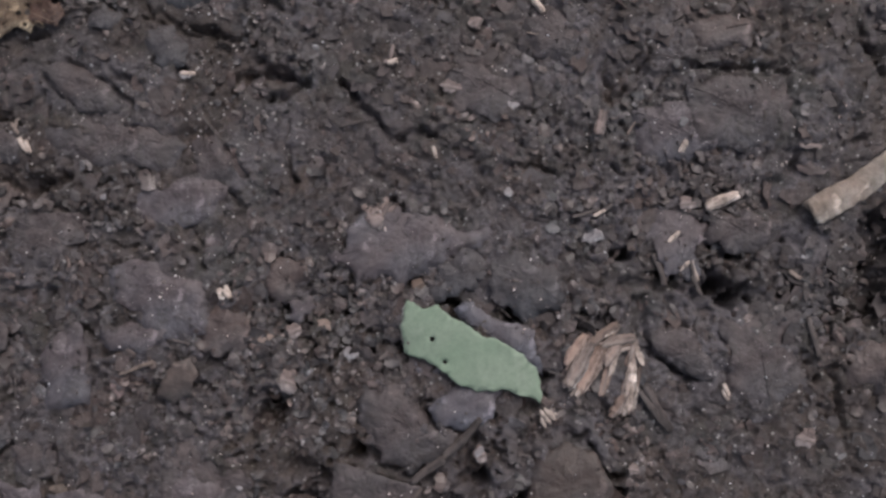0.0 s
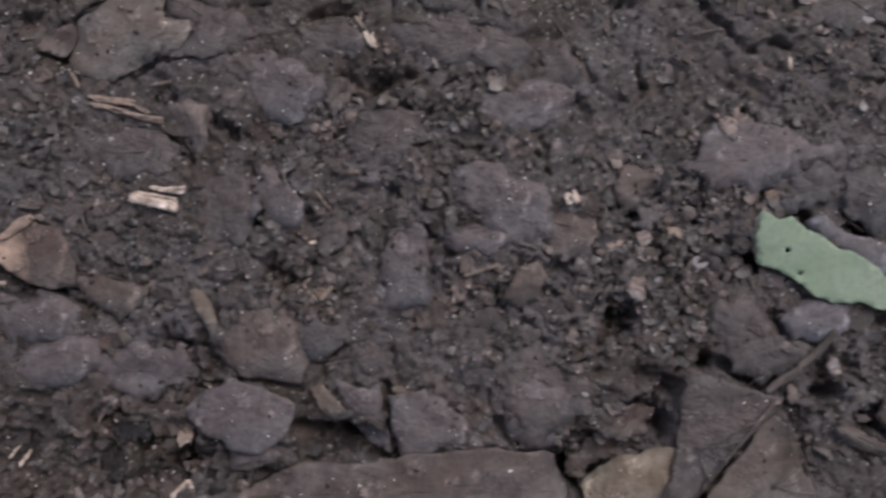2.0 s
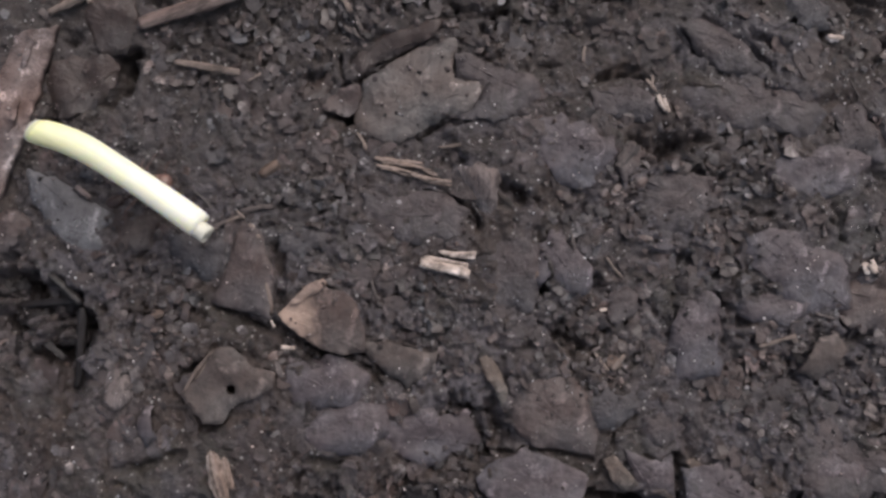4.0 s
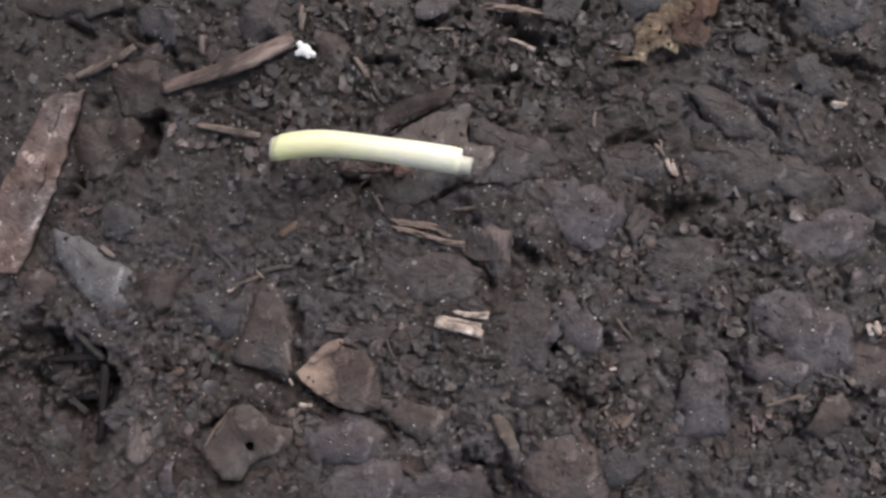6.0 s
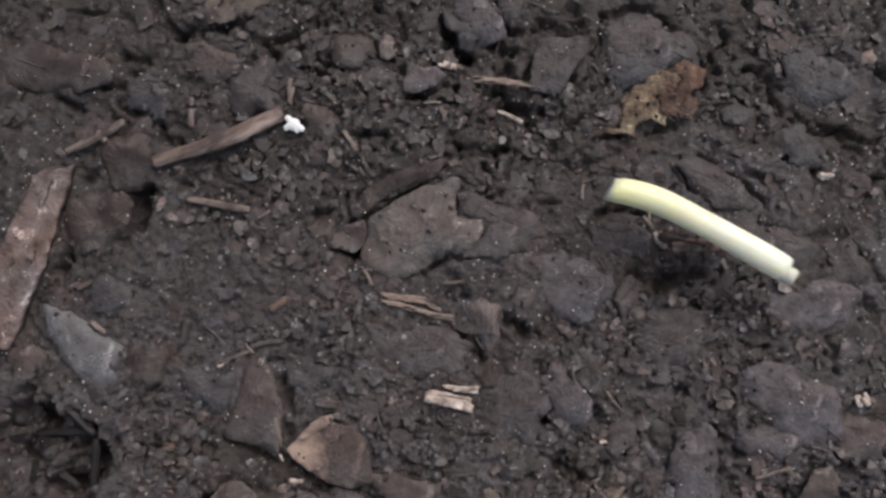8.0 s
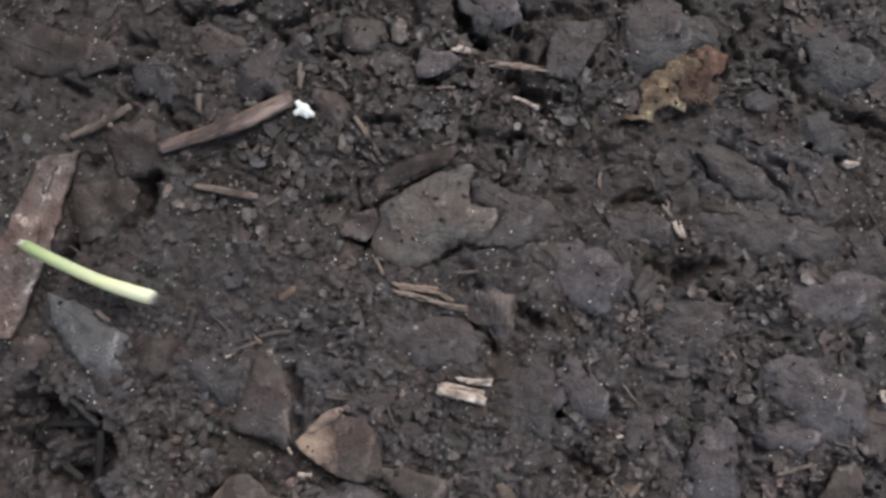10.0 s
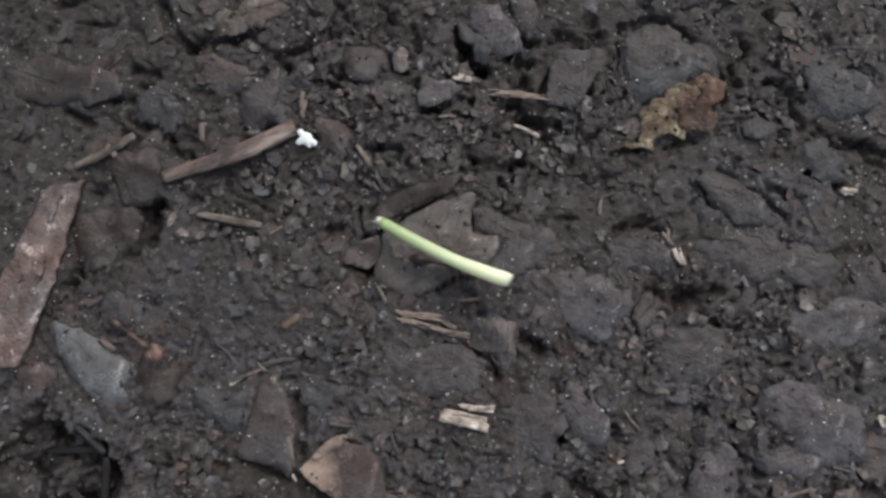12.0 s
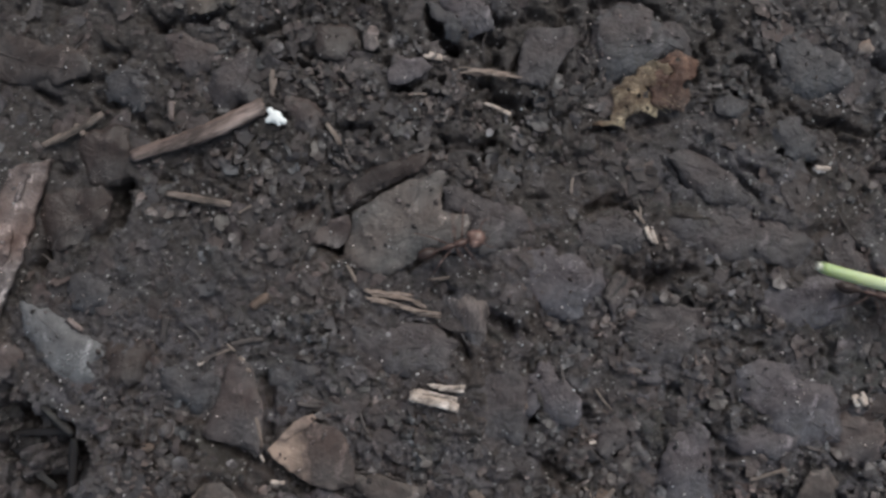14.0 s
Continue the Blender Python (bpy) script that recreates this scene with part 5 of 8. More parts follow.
leaf_piece("leaf_fragment", (120.6, -16.3), [(-2.9, 3.5), (1.2, 2.9), (2.9, 0.6), (1.7, -4.3), (-3.0, -2.7)],
           "leaf_brown", "brown decayed leaf fragment on dark soil", "leaf fragment", lift=0.4)
leaf_piece("leaf_fragment", (109.0, 13.3), [(-5.6, 3.2), (0.3, 4.6), (5.1, 2.9), (4.7, -3.6), (0.5, -5.1), (-4.9, -2.1)],
           "leaf_greydull", "broad flat grey-brown leaf plate crusted with soil", "leaf fragment", lift=0.25, curl=0.4)
leaf_piece("leaf_fragment", (48.8, 12.6), [(-3.0, 3.0), (0.2, 4.4), (2.2, 0.2), (2.9, -3.7), (0.1, -2.9), (-2.3, -0.9)],
           "leaf_greydull", "smooth grey leaf plate in the soil", "leaf fragment", lift=0.3, curl=0.2)
leaf_piece("leaf_fragment", (-11.2, -12.3), [(-1.1, 1.3), (0.3, 1.7), (1.0, -0.3), (0.5, -1.9), (-0.7, -0.8)],
           "leaf_lilac", "small lilac-grey leaf scrap on soil", "leaf fragment", lift=0.4)
leaf_piece("leaf_fragment", (28.6, -23.2), [(-0.7, 1.1), (0.2, 1.3), (0.8, -0.3), (0.2, -1.3), (-0.6, -0.8)],
           "leaf_tan", "tiny tan leaf curl on soil", "leaf fragment", lift=0.9, curl=0.5)
leaf_piece("leaf_fragment", (69.5, 1.7), [(-4.5, 1.3), (0.7, 2.5), (5.1, 0.8), (3.6, -1.6), (-0.9, -2.2), (-4.0, -0.9)],
           "leaf_lilac", "pale grey-lilac leaf patch pressed into soil", "leaf fragment", lift=0.25, curl=0.3)
leaf_piece("leaf_fragment", (82.9, 3.4), [(-3.0, 1.5), (1.6, 2.4), (3.5, -0.3), (0.5, -2.3), (-2.6, -1.4)],
           "leaf_greydull", "grey leaf patch pressed into soil", "leaf fragment", lift=0.25, curl=0.3)
leaf_piece("leaf_fragment", (25.5, -18.8), [(-2.0, 1.5), (1.8, 2.1), (2.6, -1.1), (-0.2, -2.0), (-2.2, -0.5)],
           "leaf_greydull", "grey rotten leaf scrap on dark soil", "leaf fragment", lift=0.35)
leaf_piece("leaf_fragment", (44.7, -23.6), [(-5.1, 3.8), (0.0, 5.5), (4.9, 3.4), (5.9, -1.6), (2.0, -4.5), (-3.0, -5.5), (-4.7, -1.1)],
           "leaf_greydull", "pitted grey leaf plate crusted with soil", "leaf fragment", lift=0.35, curl=0.4)
leaf_piece("leaf_fragment", (29.8, -33.1), [(-19.9, -0.1), (-13.0, 3.0), (-1.8, 3.3), (7.5, 4.2), (15.6, 2.9), (16.8, -1.0), (16.3, -4.7), (-2.2, -4.5), (-19.3, -3.1)],
           "leaf_brown", "long warm brown dead leaf lying in the litter", "leaf fragment", ragged=0.12, lift=1.2, curl=0.4)
leaf_piece("leaf_fragment", (51.5, -30.6), [(-5.1, -2.4), (-2.4, 1.2), (1.4, 2.8), (4.4, 1.8), (5.0, 0.2), (-0.0, -0.5), (-3.3, -3.2)],
           "leaf_umber", "dark brown leaf scrap folded at its edge", "leaf fragment", lift=0.8, curl=0.5)
leaf_piece("leaf_fragment", (53.7, -34.1), [(-5.6, 0.3), (-2.1, 2.9), (6.0, 4.1), (5.1, 1.7), (2.7, -1.8), (-0.8, -4.1), (-5.4, -3.2)],
           "leaf_straw", "light tan dead leaf with a frayed edge", "leaf fragment", ragged=0.15, lift=1.4, curl=0.3)
leaf_piece("dead_leaf_half", (62.5, -28.2), [(-2.3, 6.6), (2.6, 4.9), (7.1, 3.3), (6.7, 1.7), (2.1, -2.5), (-2.9, -7.4), (-6.3, -8.2), (-4.1, -2.2), (-2.9, 3.9)],
           "leaf_greydull", "grey-brown half of a dead leaf with fine veins", "dead leaf", lift=1.7, curl=0.15, ragged=0.1, rib=((7.1, 3.1), (-2.9, -7.4)))
leaf_piece("dead_leaf_half", (68.2, -32.8), [(1.2, 5.8), (2.5, 4.9), (3.7, 1.7), (5.8, -4.5), (-1.8, -6.0), (-8.3, -3.5), (-3.1, 1.5)],
           "leaf_taupe", "grey-brown half of a dead leaf with a raised rim", "dead leaf", lift=1.5, curl=0.15, ragged=0.1, rib=((2.5, 4.8), (5.6, -4.5)))
leaf_piece("leaf_fragment", (1.3, 36.6), [(-2.7, 0.4), (-0.1, 2.1), (2.6, 0.8), (1.7, -1.6), (-1.5, -1.7)],
           "leaf_greydull", "grey leaf fragment pressed into soil", "leaf fragment", lift=0.5)
leaf_piece("leaf_fragment", (-20.2, 46.1), [(-4.4, -0.7), (-0.6, 1.6), (5.7, 2.2), (2.8, 0.1), (-0.7, -1.6), (-2.8, -1.7)],
           "leaf_tan", "brown curled leaf edge on dark soil", "leaf fragment", lift=0.8, curl=0.4)
leaf_piece("leaf_fragment", (28.2, 39.9), [(-4.7, 2.6), (-0.6, 3.5), (3.3, 1.3), (5.4, -1.9), (3.0, -3.1), (-1.6, -2.3), (-4.8, -0.1)],
           "leaf_greydull", "broad grey leaf plate under an earthen ridge", "leaf fragment", lift=0.2)
leaf_piece("leaf_fragment", (51.6, 37.4), [(-1.2, 1.5), (1.4, 0.5), (1.1, -1.4), (-1.3, -0.7)],
           "leaf_orange", "small orange-brown leaf scrap", "leaf scrap", lift=0.4, curl=0.6)
leaf_piece("leaf_fragment", (-30.5, 36.4), [(-3.7, 1.6), (1.5, 2.4), (4.0, 0.3), (1.4, -2.2), (-3.1, -2.0)],
           "leaf_slate", "dark slate-grey leaf plate on dark soil", "leaf fragment", lift=0.4, curl=0.3)
leaf_piece("leaf_fragment", (-21.5, 13.0), [(-1.8, 0.5), (-0.0, 1.8), (2.2, 0.3), (1.1, -1.5), (-1.5, -1.1)],
           "leaf_slate", "small grey-green leaf fragment", "leaf fragment", lift=0.3)
leaf_piece("leaf_fragment", (43.1, -25.2), [(-3.2, 2.6), (0.7, 4.9), (3.8, 2.2), (2.8, -4.0), (-1.0, -4.5), (-3.1, -1.2)],
           "leaf_lilac", "pitted lilac-grey leaf plate on dark soil", "leaf fragment", lift=0.6, curl=0.3)
leaf_piece("leaf_fragment", (70.3, 2.0), [(-9.1, -1.0), (-5.5, 3.1), (-2.2, 4.7), (2.3, 2.6), (5.5, 1.8), (9.3, 0.8), (6.5, -2.2), (2.5, -3.3), (-2.7, -3.8), (-6.6, -2.8)],
           "leaf_lilac", "broad pale lilac-grey leaf plate pressed into soil", "leaf fragment", lift=0.45, curl=0.3)
leaf_piece("leaf_fragment", (67.3, 5.4), [(-1.5, 1.3), (0.6, 1.9), (1.5, 0.2), (0.4, -1.9), (-1.0, -1.4)],
           "wood_pink", "small pinkish leaf scrap on a grey plate", "leaf fragment", lift=0.9, curl=0.4)
leaf_piece("leaf_fragment", (75.6, -2.4), [(-4.5, -0.2), (-1.5, 1.4), (2.5, 2.3), (3.8, 0.8), (1.5, -1.8), (-1.8, -2.6)],
           "leaf_slate", "blue-grey leaf fragment beside the green leaf", "leaf fragment", lift=0.5, curl=0.2)
leaf_piece("leaf_fragment", (83.3, -4.0), [(-4.0, 3.0), (-0.6, 4.2), (3.1, 2.0), (4.0, -2.6), (0.6, -4.4), (-3.1, -2.2)],
           "leaf_slate", "dark blue-grey leaf plate pressed into soil", "leaf fragment", lift=0.5, curl=0.3)
leaf_piece("leaf_fragment", (23.1, 10.7), [(-1.0, 1.7), (1.3, 2.2), (1.5, -0.7), (-0.5, -2.6), (-1.4, -0.6)],
           "leaf_brown", "reddish-brown leaf patch pressed into soil", "leaf fragment", lift=0.5, curl=0.2)
leaf_piece("leaf_fragment", (48.2, -6.3), [(-3.5, 2.0), (1.0, 2.4), (3.5, 0.3), (1.4, -2.8), (-2.4, -1.9)],
           "leaf_brown", "reddish-brown leaf patch pressed into soil", "leaf fragment", lift=0.45, curl=0.3)
leaf_piece("leaf_fragment", (55.9, -1.3), [(-1.5, 1.7), (1.4, 2.2), (2.2, -0.5), (-0.2, -2.6), (-2.0, -0.9)],
           "leaf_brown", "reddish-brown leaf patch pressed into soil", "leaf fragment", lift=0.5, curl=0.4)
leaf_piece("leaf_fragment", (57.2, -4.6), [(-1.3, 1.0), (0.8, 2.2), (1.6, -0.2), (0.0, -2.0), (-1.2, -1.0)],
           "leaf_lilac", "small lilac-grey leaf scrap on soil", "leaf fragment", lift=0.7, curl=0.4)
leaf_piece("leaf_fragment", (0.4, -18.9), [(-5.1, 0.6), (-1.2, 4.2), (4.6, 2.6), (5.7, -1.3), (0.5, -3.5), (-4.5, -2.6)],
           "leaf_lilac", "flat purple-grey leaf plate crusted with soil", "leaf fragment", lift=0.5, curl=0.3)
leaf_piece("leaf_fragment", (-18.1, 36.0), [(-2.1, 3.3), (1.9, 3.8), (2.8, 0.1), (2.4, -2.2), (-1.5, -3.3), (-3.4, -1.6)],
           "leaf_greydull", "grey-brown leaf plate beside a twig", "leaf fragment", lift=0.55, curl=0.3)
leaf_piece("leaf_fragment", (-29.8, 34.8), [(-2.2, 0.3), (1.1, 1.9), (2.0, -0.5), (-0.9, -1.7)],
           "leaf_slate", "small blue-grey leaf scrap on dark soil", "leaf fragment", lift=0.5, curl=0.3)
leaf_piece("leaf_fragment", (6.0, 42.3), [(-2.3, 2.5), (1.9, 1.8), (2.2, -2.0), (-0.1, -2.3), (-1.7, -0.0)],
           "leaf_slate", "blue-grey leaf plate pressed into soil", "leaf fragment", lift=0.55, curl=0.3)
leaf_piece("leaf_fragment", (25.5, 39.8), [(-4.8, 1.8), (-2.2, 4.0), (3.5, 2.4), (5.8, -1.8), (2.6, -2.3), (-1.2, -2.8), (-3.7, -1.2)],
           "leaf_greydull", "broad smooth grey-brown leaf plate", "leaf fragment", lift=0.6, curl=0.3)
leaf_piece("leaf_fragment", (44.3, 26.7), [(-2.6, 1.9), (0.9, 2.4), (2.1, -0.2), (1.5, -2.3), (-1.9, -1.7)],
           "leaf_slate", "smooth blue-grey leaf plate in the soil", "leaf fragment", lift=0.5, curl=0.2)
leaf_piece("leaf_fragment", (22.5, -4.4), [(-1.6, 1.2), (0.9, 1.6), (1.4, -1.0), (-0.8, -1.8)],
           "leaf_lilac", "small lilac-grey leaf scrap on dark soil", "leaf fragment", lift=0.6, curl=0.3)
leaf_piece("leaf_fragment", (15.2, 0.4), [(-1.1, 2.8), (0.5, 3.3), (2.5, 0.2), (2.1, -1.3), (-1.0, -1.9), (-2.9, -3.0)],
           "leaf_lilac", "triangular lilac-grey leaf scrap on dark soil", "leaf fragment", lift=0.6, curl=0.3)
leaf_piece("leaf_fragment", (-46.1, 5.1), [(-2.1, 2.0), (1.1, 3.1), (2.4, -0.1), (0.5, -2.5), (-2.0, -2.5)],
           "leaf_brown", "brown leaf plate pressed into soil", "leaf fragment", lift=0.45, curl=0.3)
leaf_piece("leaf_fragment", (-31.8, 4.6), [(-2.2, 2.6), (2.9, 3.0), (2.8, -2.0), (-1.0, -3.1), (-2.6, -0.6)],
           "leaf_umber", "brown leaf plate pressed into soil", "leaf fragment", lift=0.45, curl=0.3)
leaf_piece("leaf_fragment", (-24.2, 2.1), [(-2.8, 2.3), (1.6, 2.8), (2.5, 0.3), (0.9, -3.4), (-2.2, -2.0)],
           "leaf_slate", "blue-grey leaf plate pressed into soil", "leaf fragment", lift=0.45, curl=0.3)
leaf_piece("leaf_fragment", (-12.5, 2.6), [(-2.6, 1.5), (1.9, 2.0), (3.1, -1.2), (-0.1, -1.7), (-2.3, -0.7)],
           "leaf_slate", "blue-grey leaf plate pressed into soil", "leaf fragment", lift=0.45, curl=0.3)
# black scraps added in the hollows to make their bottoms darker
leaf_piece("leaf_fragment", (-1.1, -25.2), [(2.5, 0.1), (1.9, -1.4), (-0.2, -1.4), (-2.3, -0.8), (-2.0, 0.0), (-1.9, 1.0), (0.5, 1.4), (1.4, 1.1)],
           "leaf_black", "black rotten leaf scrap added to darken a hollow", "leaf fragment", lift=0.3, curl=0.5)
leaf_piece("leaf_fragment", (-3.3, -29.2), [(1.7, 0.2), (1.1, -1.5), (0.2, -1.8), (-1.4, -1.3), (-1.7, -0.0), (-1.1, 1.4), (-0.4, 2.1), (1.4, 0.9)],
           "leaf_black", "black rotten leaf scrap added to darken a hollow", "leaf fragment", lift=0.3, curl=0.5)
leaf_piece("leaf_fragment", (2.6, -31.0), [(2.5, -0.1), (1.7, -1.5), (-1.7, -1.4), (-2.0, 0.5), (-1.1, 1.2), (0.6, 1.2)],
           "leaf_black", "black rotten leaf scrap added to darken a hollow", "leaf fragment", lift=0.3, curl=0.5)
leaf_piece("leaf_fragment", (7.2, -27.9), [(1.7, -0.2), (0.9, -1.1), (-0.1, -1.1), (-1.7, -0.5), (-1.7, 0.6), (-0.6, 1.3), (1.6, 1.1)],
           "leaf_black", "black rotten leaf scrap added to darken a hollow", "leaf fragment", lift=0.3, curl=0.5)
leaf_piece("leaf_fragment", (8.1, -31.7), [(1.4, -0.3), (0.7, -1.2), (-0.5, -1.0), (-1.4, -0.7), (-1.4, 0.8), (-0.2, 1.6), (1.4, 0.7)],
           "leaf_black", "black rotten leaf scrap added to darken a hollow", "leaf fragment", lift=0.3, curl=0.5)
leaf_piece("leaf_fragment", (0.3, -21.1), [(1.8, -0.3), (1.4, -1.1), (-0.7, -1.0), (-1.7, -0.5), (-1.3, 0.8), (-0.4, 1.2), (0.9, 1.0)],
           "leaf_black", "black rotten leaf scrap added to darken a hollow", "leaf fragment", lift=0.3, curl=0.5)
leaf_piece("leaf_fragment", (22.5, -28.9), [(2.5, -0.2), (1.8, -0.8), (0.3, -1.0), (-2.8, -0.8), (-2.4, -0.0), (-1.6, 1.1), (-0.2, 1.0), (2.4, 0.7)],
           "leaf_black", "black rotten leaf scrap added to darken a hollow", "leaf fragment", lift=0.3, curl=0.5)
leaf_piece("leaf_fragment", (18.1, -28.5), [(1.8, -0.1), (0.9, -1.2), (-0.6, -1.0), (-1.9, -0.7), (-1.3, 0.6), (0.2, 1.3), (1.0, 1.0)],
           "leaf_black", "black rotten leaf scrap added to darken a hollow", "leaf fragment", lift=0.3, curl=0.5)
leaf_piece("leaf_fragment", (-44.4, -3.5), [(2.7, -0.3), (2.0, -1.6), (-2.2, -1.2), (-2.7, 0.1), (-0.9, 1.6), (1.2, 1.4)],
           "leaf_black", "black rotten leaf scrap added to darken a hollow", "leaf fragment", lift=0.3, curl=0.5)
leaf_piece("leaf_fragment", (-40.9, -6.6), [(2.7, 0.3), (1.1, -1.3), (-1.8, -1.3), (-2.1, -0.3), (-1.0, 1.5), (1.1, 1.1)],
           "leaf_black", "black rotten leaf scrap added to darken a hollow", "leaf fragment", lift=0.3, curl=0.5)
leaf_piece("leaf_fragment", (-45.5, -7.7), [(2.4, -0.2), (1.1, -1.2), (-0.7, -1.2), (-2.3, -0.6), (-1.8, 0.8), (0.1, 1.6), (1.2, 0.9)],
           "leaf_black", "black rotten leaf scrap added to darken a hollow", "leaf fragment", lift=0.3, curl=0.5)
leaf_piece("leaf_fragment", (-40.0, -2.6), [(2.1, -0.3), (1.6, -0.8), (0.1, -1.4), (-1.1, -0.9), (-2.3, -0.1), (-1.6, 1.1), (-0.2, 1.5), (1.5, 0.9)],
           "leaf_black", "black rotten leaf scrap added to darken a hollow", "leaf fragment", lift=0.3, curl=0.5)
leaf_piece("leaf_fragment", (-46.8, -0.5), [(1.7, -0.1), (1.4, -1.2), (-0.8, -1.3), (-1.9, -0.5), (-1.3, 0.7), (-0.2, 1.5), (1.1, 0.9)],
           "leaf_black", "black rotten leaf scrap added to darken a hollow", "leaf fragment", lift=0.3, curl=0.5)
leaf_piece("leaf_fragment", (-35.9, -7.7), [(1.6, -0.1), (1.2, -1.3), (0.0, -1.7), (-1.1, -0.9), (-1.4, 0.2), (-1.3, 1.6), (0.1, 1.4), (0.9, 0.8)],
           "leaf_black", "black rotten leaf scrap added to darken a hollow", "leaf fragment", lift=0.3, curl=0.5)
leaf_piece("leaf_fragment", (100.3, -0.5), [(-2.8, 2.7), (-0.1, 4.5), (2.9, 2.8), (3.1, -1.0), (0.9, -4.6), (-1.6, -3.8), (-2.5, -0.5)],
           "leaf_lilac", "pale lilac-grey translucent leaf plate beside a hollow", "leaf fragment", lift=0.6, curl=0.3)
leaf_piece("leaf_fragment", (107.8, 0.1), [(-3.9, 2.8), (1.1, 2.7), (4.6, 0.2), (3.7, -2.3), (-1.4, -2.5), (-4.0, -1.0)],
           "leaf_greydull", "grey-brown leaf plate with a crack beside it", "leaf fragment", lift=0.55, curl=0.2)
leaf_piece("leaf_fragment", (0.6, 19.0), [(-6.3, 1.7), (-3.5, 3.5), (-0.6, 4.8), (1.9, 5.4), (4.0, 5.9), (4.3, 5.1), (3.6, 2.9), (3.8, 1.3), (6.5, 0.9), (6.8, 0.0), (5.6, -2.2), (2.9, -2.7), (0.7, -3.6), (-0.9, -4.8), (-2.6, -5.6), (-4.3, -5.3), (-6.5, -4.3), (-7.6, -2.7), (-7.0, -0.5)],
           "leaf_olive", "broad torn olive-brown dead leaf plate", "leaf fragment", lift=0.9, curl=0.15, ragged=0.08, tilt=(0.1, 0.2))
leaf_piece("leaf_fragment", (8.0, 18.8), [(-3.5, 4.4), (-1.1, 3.8), (2.0, 2.6), (5.0, 1.6), (5.9, -0.6), (3.9, -2.8), (0.5, -3.6), (-2.6, -3.2), (-4.5, -2.6), (-1.8, -1.9), (-0.7, 0.4), (-3.6, 1.7)],
           "leaf_greydull", "grey-brown leaf plate partly under an olive leaf", "leaf fragment", lift=0.5, curl=0.15, ragged=0.12, tilt=(-0.2, 0.1))
leaf_piece("leaf_fragment", (-2.2, 24.3), [(-5.3, -2.8), (-4.1, -0.4), (-0.9, 1.6), (2.9, 2.5), (6.1, 2.9), (4.6, 0.9), (1.6, -0.4), (-0.7, -1.1), (-3.9, -3.3)],
           "leaf_umber", "dark brown leaf fragment tucked behind another leaf", "leaf fragment", lift=0.6, curl=0.15, ragged=0.1)
leaf_piece("leaf_fragment", (-8.2, 18.4), [(-2.5, 0.3), (-0.4, 1.5), (1.8, 2.0), (2.2, 0.7), (1.6, -0.7), (0.6, -1.7), (-0.8, -1.2), (-2.2, -0.8)],
           "leaf_brown", "brown curled leaf scrap with a dark edge", "leaf fragment", lift=1.0, curl=0.3, ragged=0.1, tilt=(0.3, 0.2))
leaf_piece("leaf_fragment", (-10.9, 20.1), [(-1.2, 0.8), (1.4, 1.9), (2.5, 0.3), (0.7, -1.0), (-1.2, -1.5), (-2.4, -0.3)],
           "leaf_umber", "dark brown leaf scrap beside a curled one", "leaf fragment", lift=0.6, curl=0.3, ragged=0.16)
leaf_piece("leaf_fragment", (-19.3, -0.2), [(0.1, 5.3), (1.9, 4.5), (2.5, 2.1), (3.3, -1.0), (2.9, -5.3), (0.6, -4.4), (-2.2, -3.7), (-3.8, -3.1), (-2.5, -0.8), (-1.5, 2.2), (-0.9, 4.2)],
           "leaf_brown", "smooth brown leaf plate on dark soil", "leaf fragment", lift=0.9, curl=0.12, ragged=0.08, tilt=(0.2, 0.1))
leaf_piece("leaf_fragment", (-22.9, 1.5), [(-1.9, 0.6), (0.5, 2.1), (2.3, 2.9), (1.6, 0.2), (0.8, -2.2), (-1.1, -2.5), (-2.1, -0.9)],
           "leaf_slate", "blue-grey leaf plate pressed into soil", "leaf fragment", lift=0.5, curl=0.2, ragged=0.12)
leaf_piece("leaf_fragment", (-36.2, 12.7), [(-3.2, 2.2), (1.0, 2.3), (3.2, 0.9), (2.2, -1.3), (0.6, -2.5), (-1.6, -1.6), (-2.5, 0.1)],
           "leaf_slate", "blue-grey leaf fragment pressed into soil", "leaf fragment", lift=0.4, curl=0.2, ragged=0.12)
leaf_piece("leaf_fragment", (-37.6, 21.4), [(-3.4, 2.0), (-0.8, 3.5), (2.7, 3.4), (4.3, 2.0), (3.8, 0.1), (1.7, -2.3), (-1.1, -3.8), (-3.1, -3.5), (-4.0, -1.5)],
           "leaf_umber", "dark brown crumpled leaf plate beside a hollow", "leaf fragment", lift=0.8, curl=0.7, ragged=0.2)
leaf_piece("leaf_fragment", (-34.2, 28.5), [(-2.3, 2.5), (0.9, 3.6), (3.1, 2.9), (3.0, -1.0), (1.5, -3.5), (-0.7, -3.5), (-2.3, -1.7), (-3.0, 0.5)],
           "leaf_umber", "dark brown leaf plate beside a twig", "leaf fragment", lift=0.7, curl=0.4, ragged=0.14)
leaf_piece("leaf_fragment", (-23.7, 39.6), [(-3.1, 2.1), (-0.8, 2.6), (2.7, 1.1), (3.6, -0.1), (1.7, -2.0), (-0.4, -2.7), (-1.5, -1.2), (-2.5, 0.3)],
           "leaf_brown", "reddish-brown flat leaf plate on dark soil", "leaf fragment", lift=0.7, curl=0.15, ragged=0.1)
leaf_piece("leaf_fragment", (-42.2, 39.4), [(-7.1, 2.8), (-3.1, 3.5), (1.4, 2.8), (6.5, 0.7), (7.0, -1.5), (4.0, -2.4), (0.8, -2.5), (-3.1, -2.1), (-6.4, -1.0)],
           "leaf_umber", "large dark flat leaf plate crusted with soil", "leaf fragment", lift=0.5, curl=0.25, ragged=0.12)
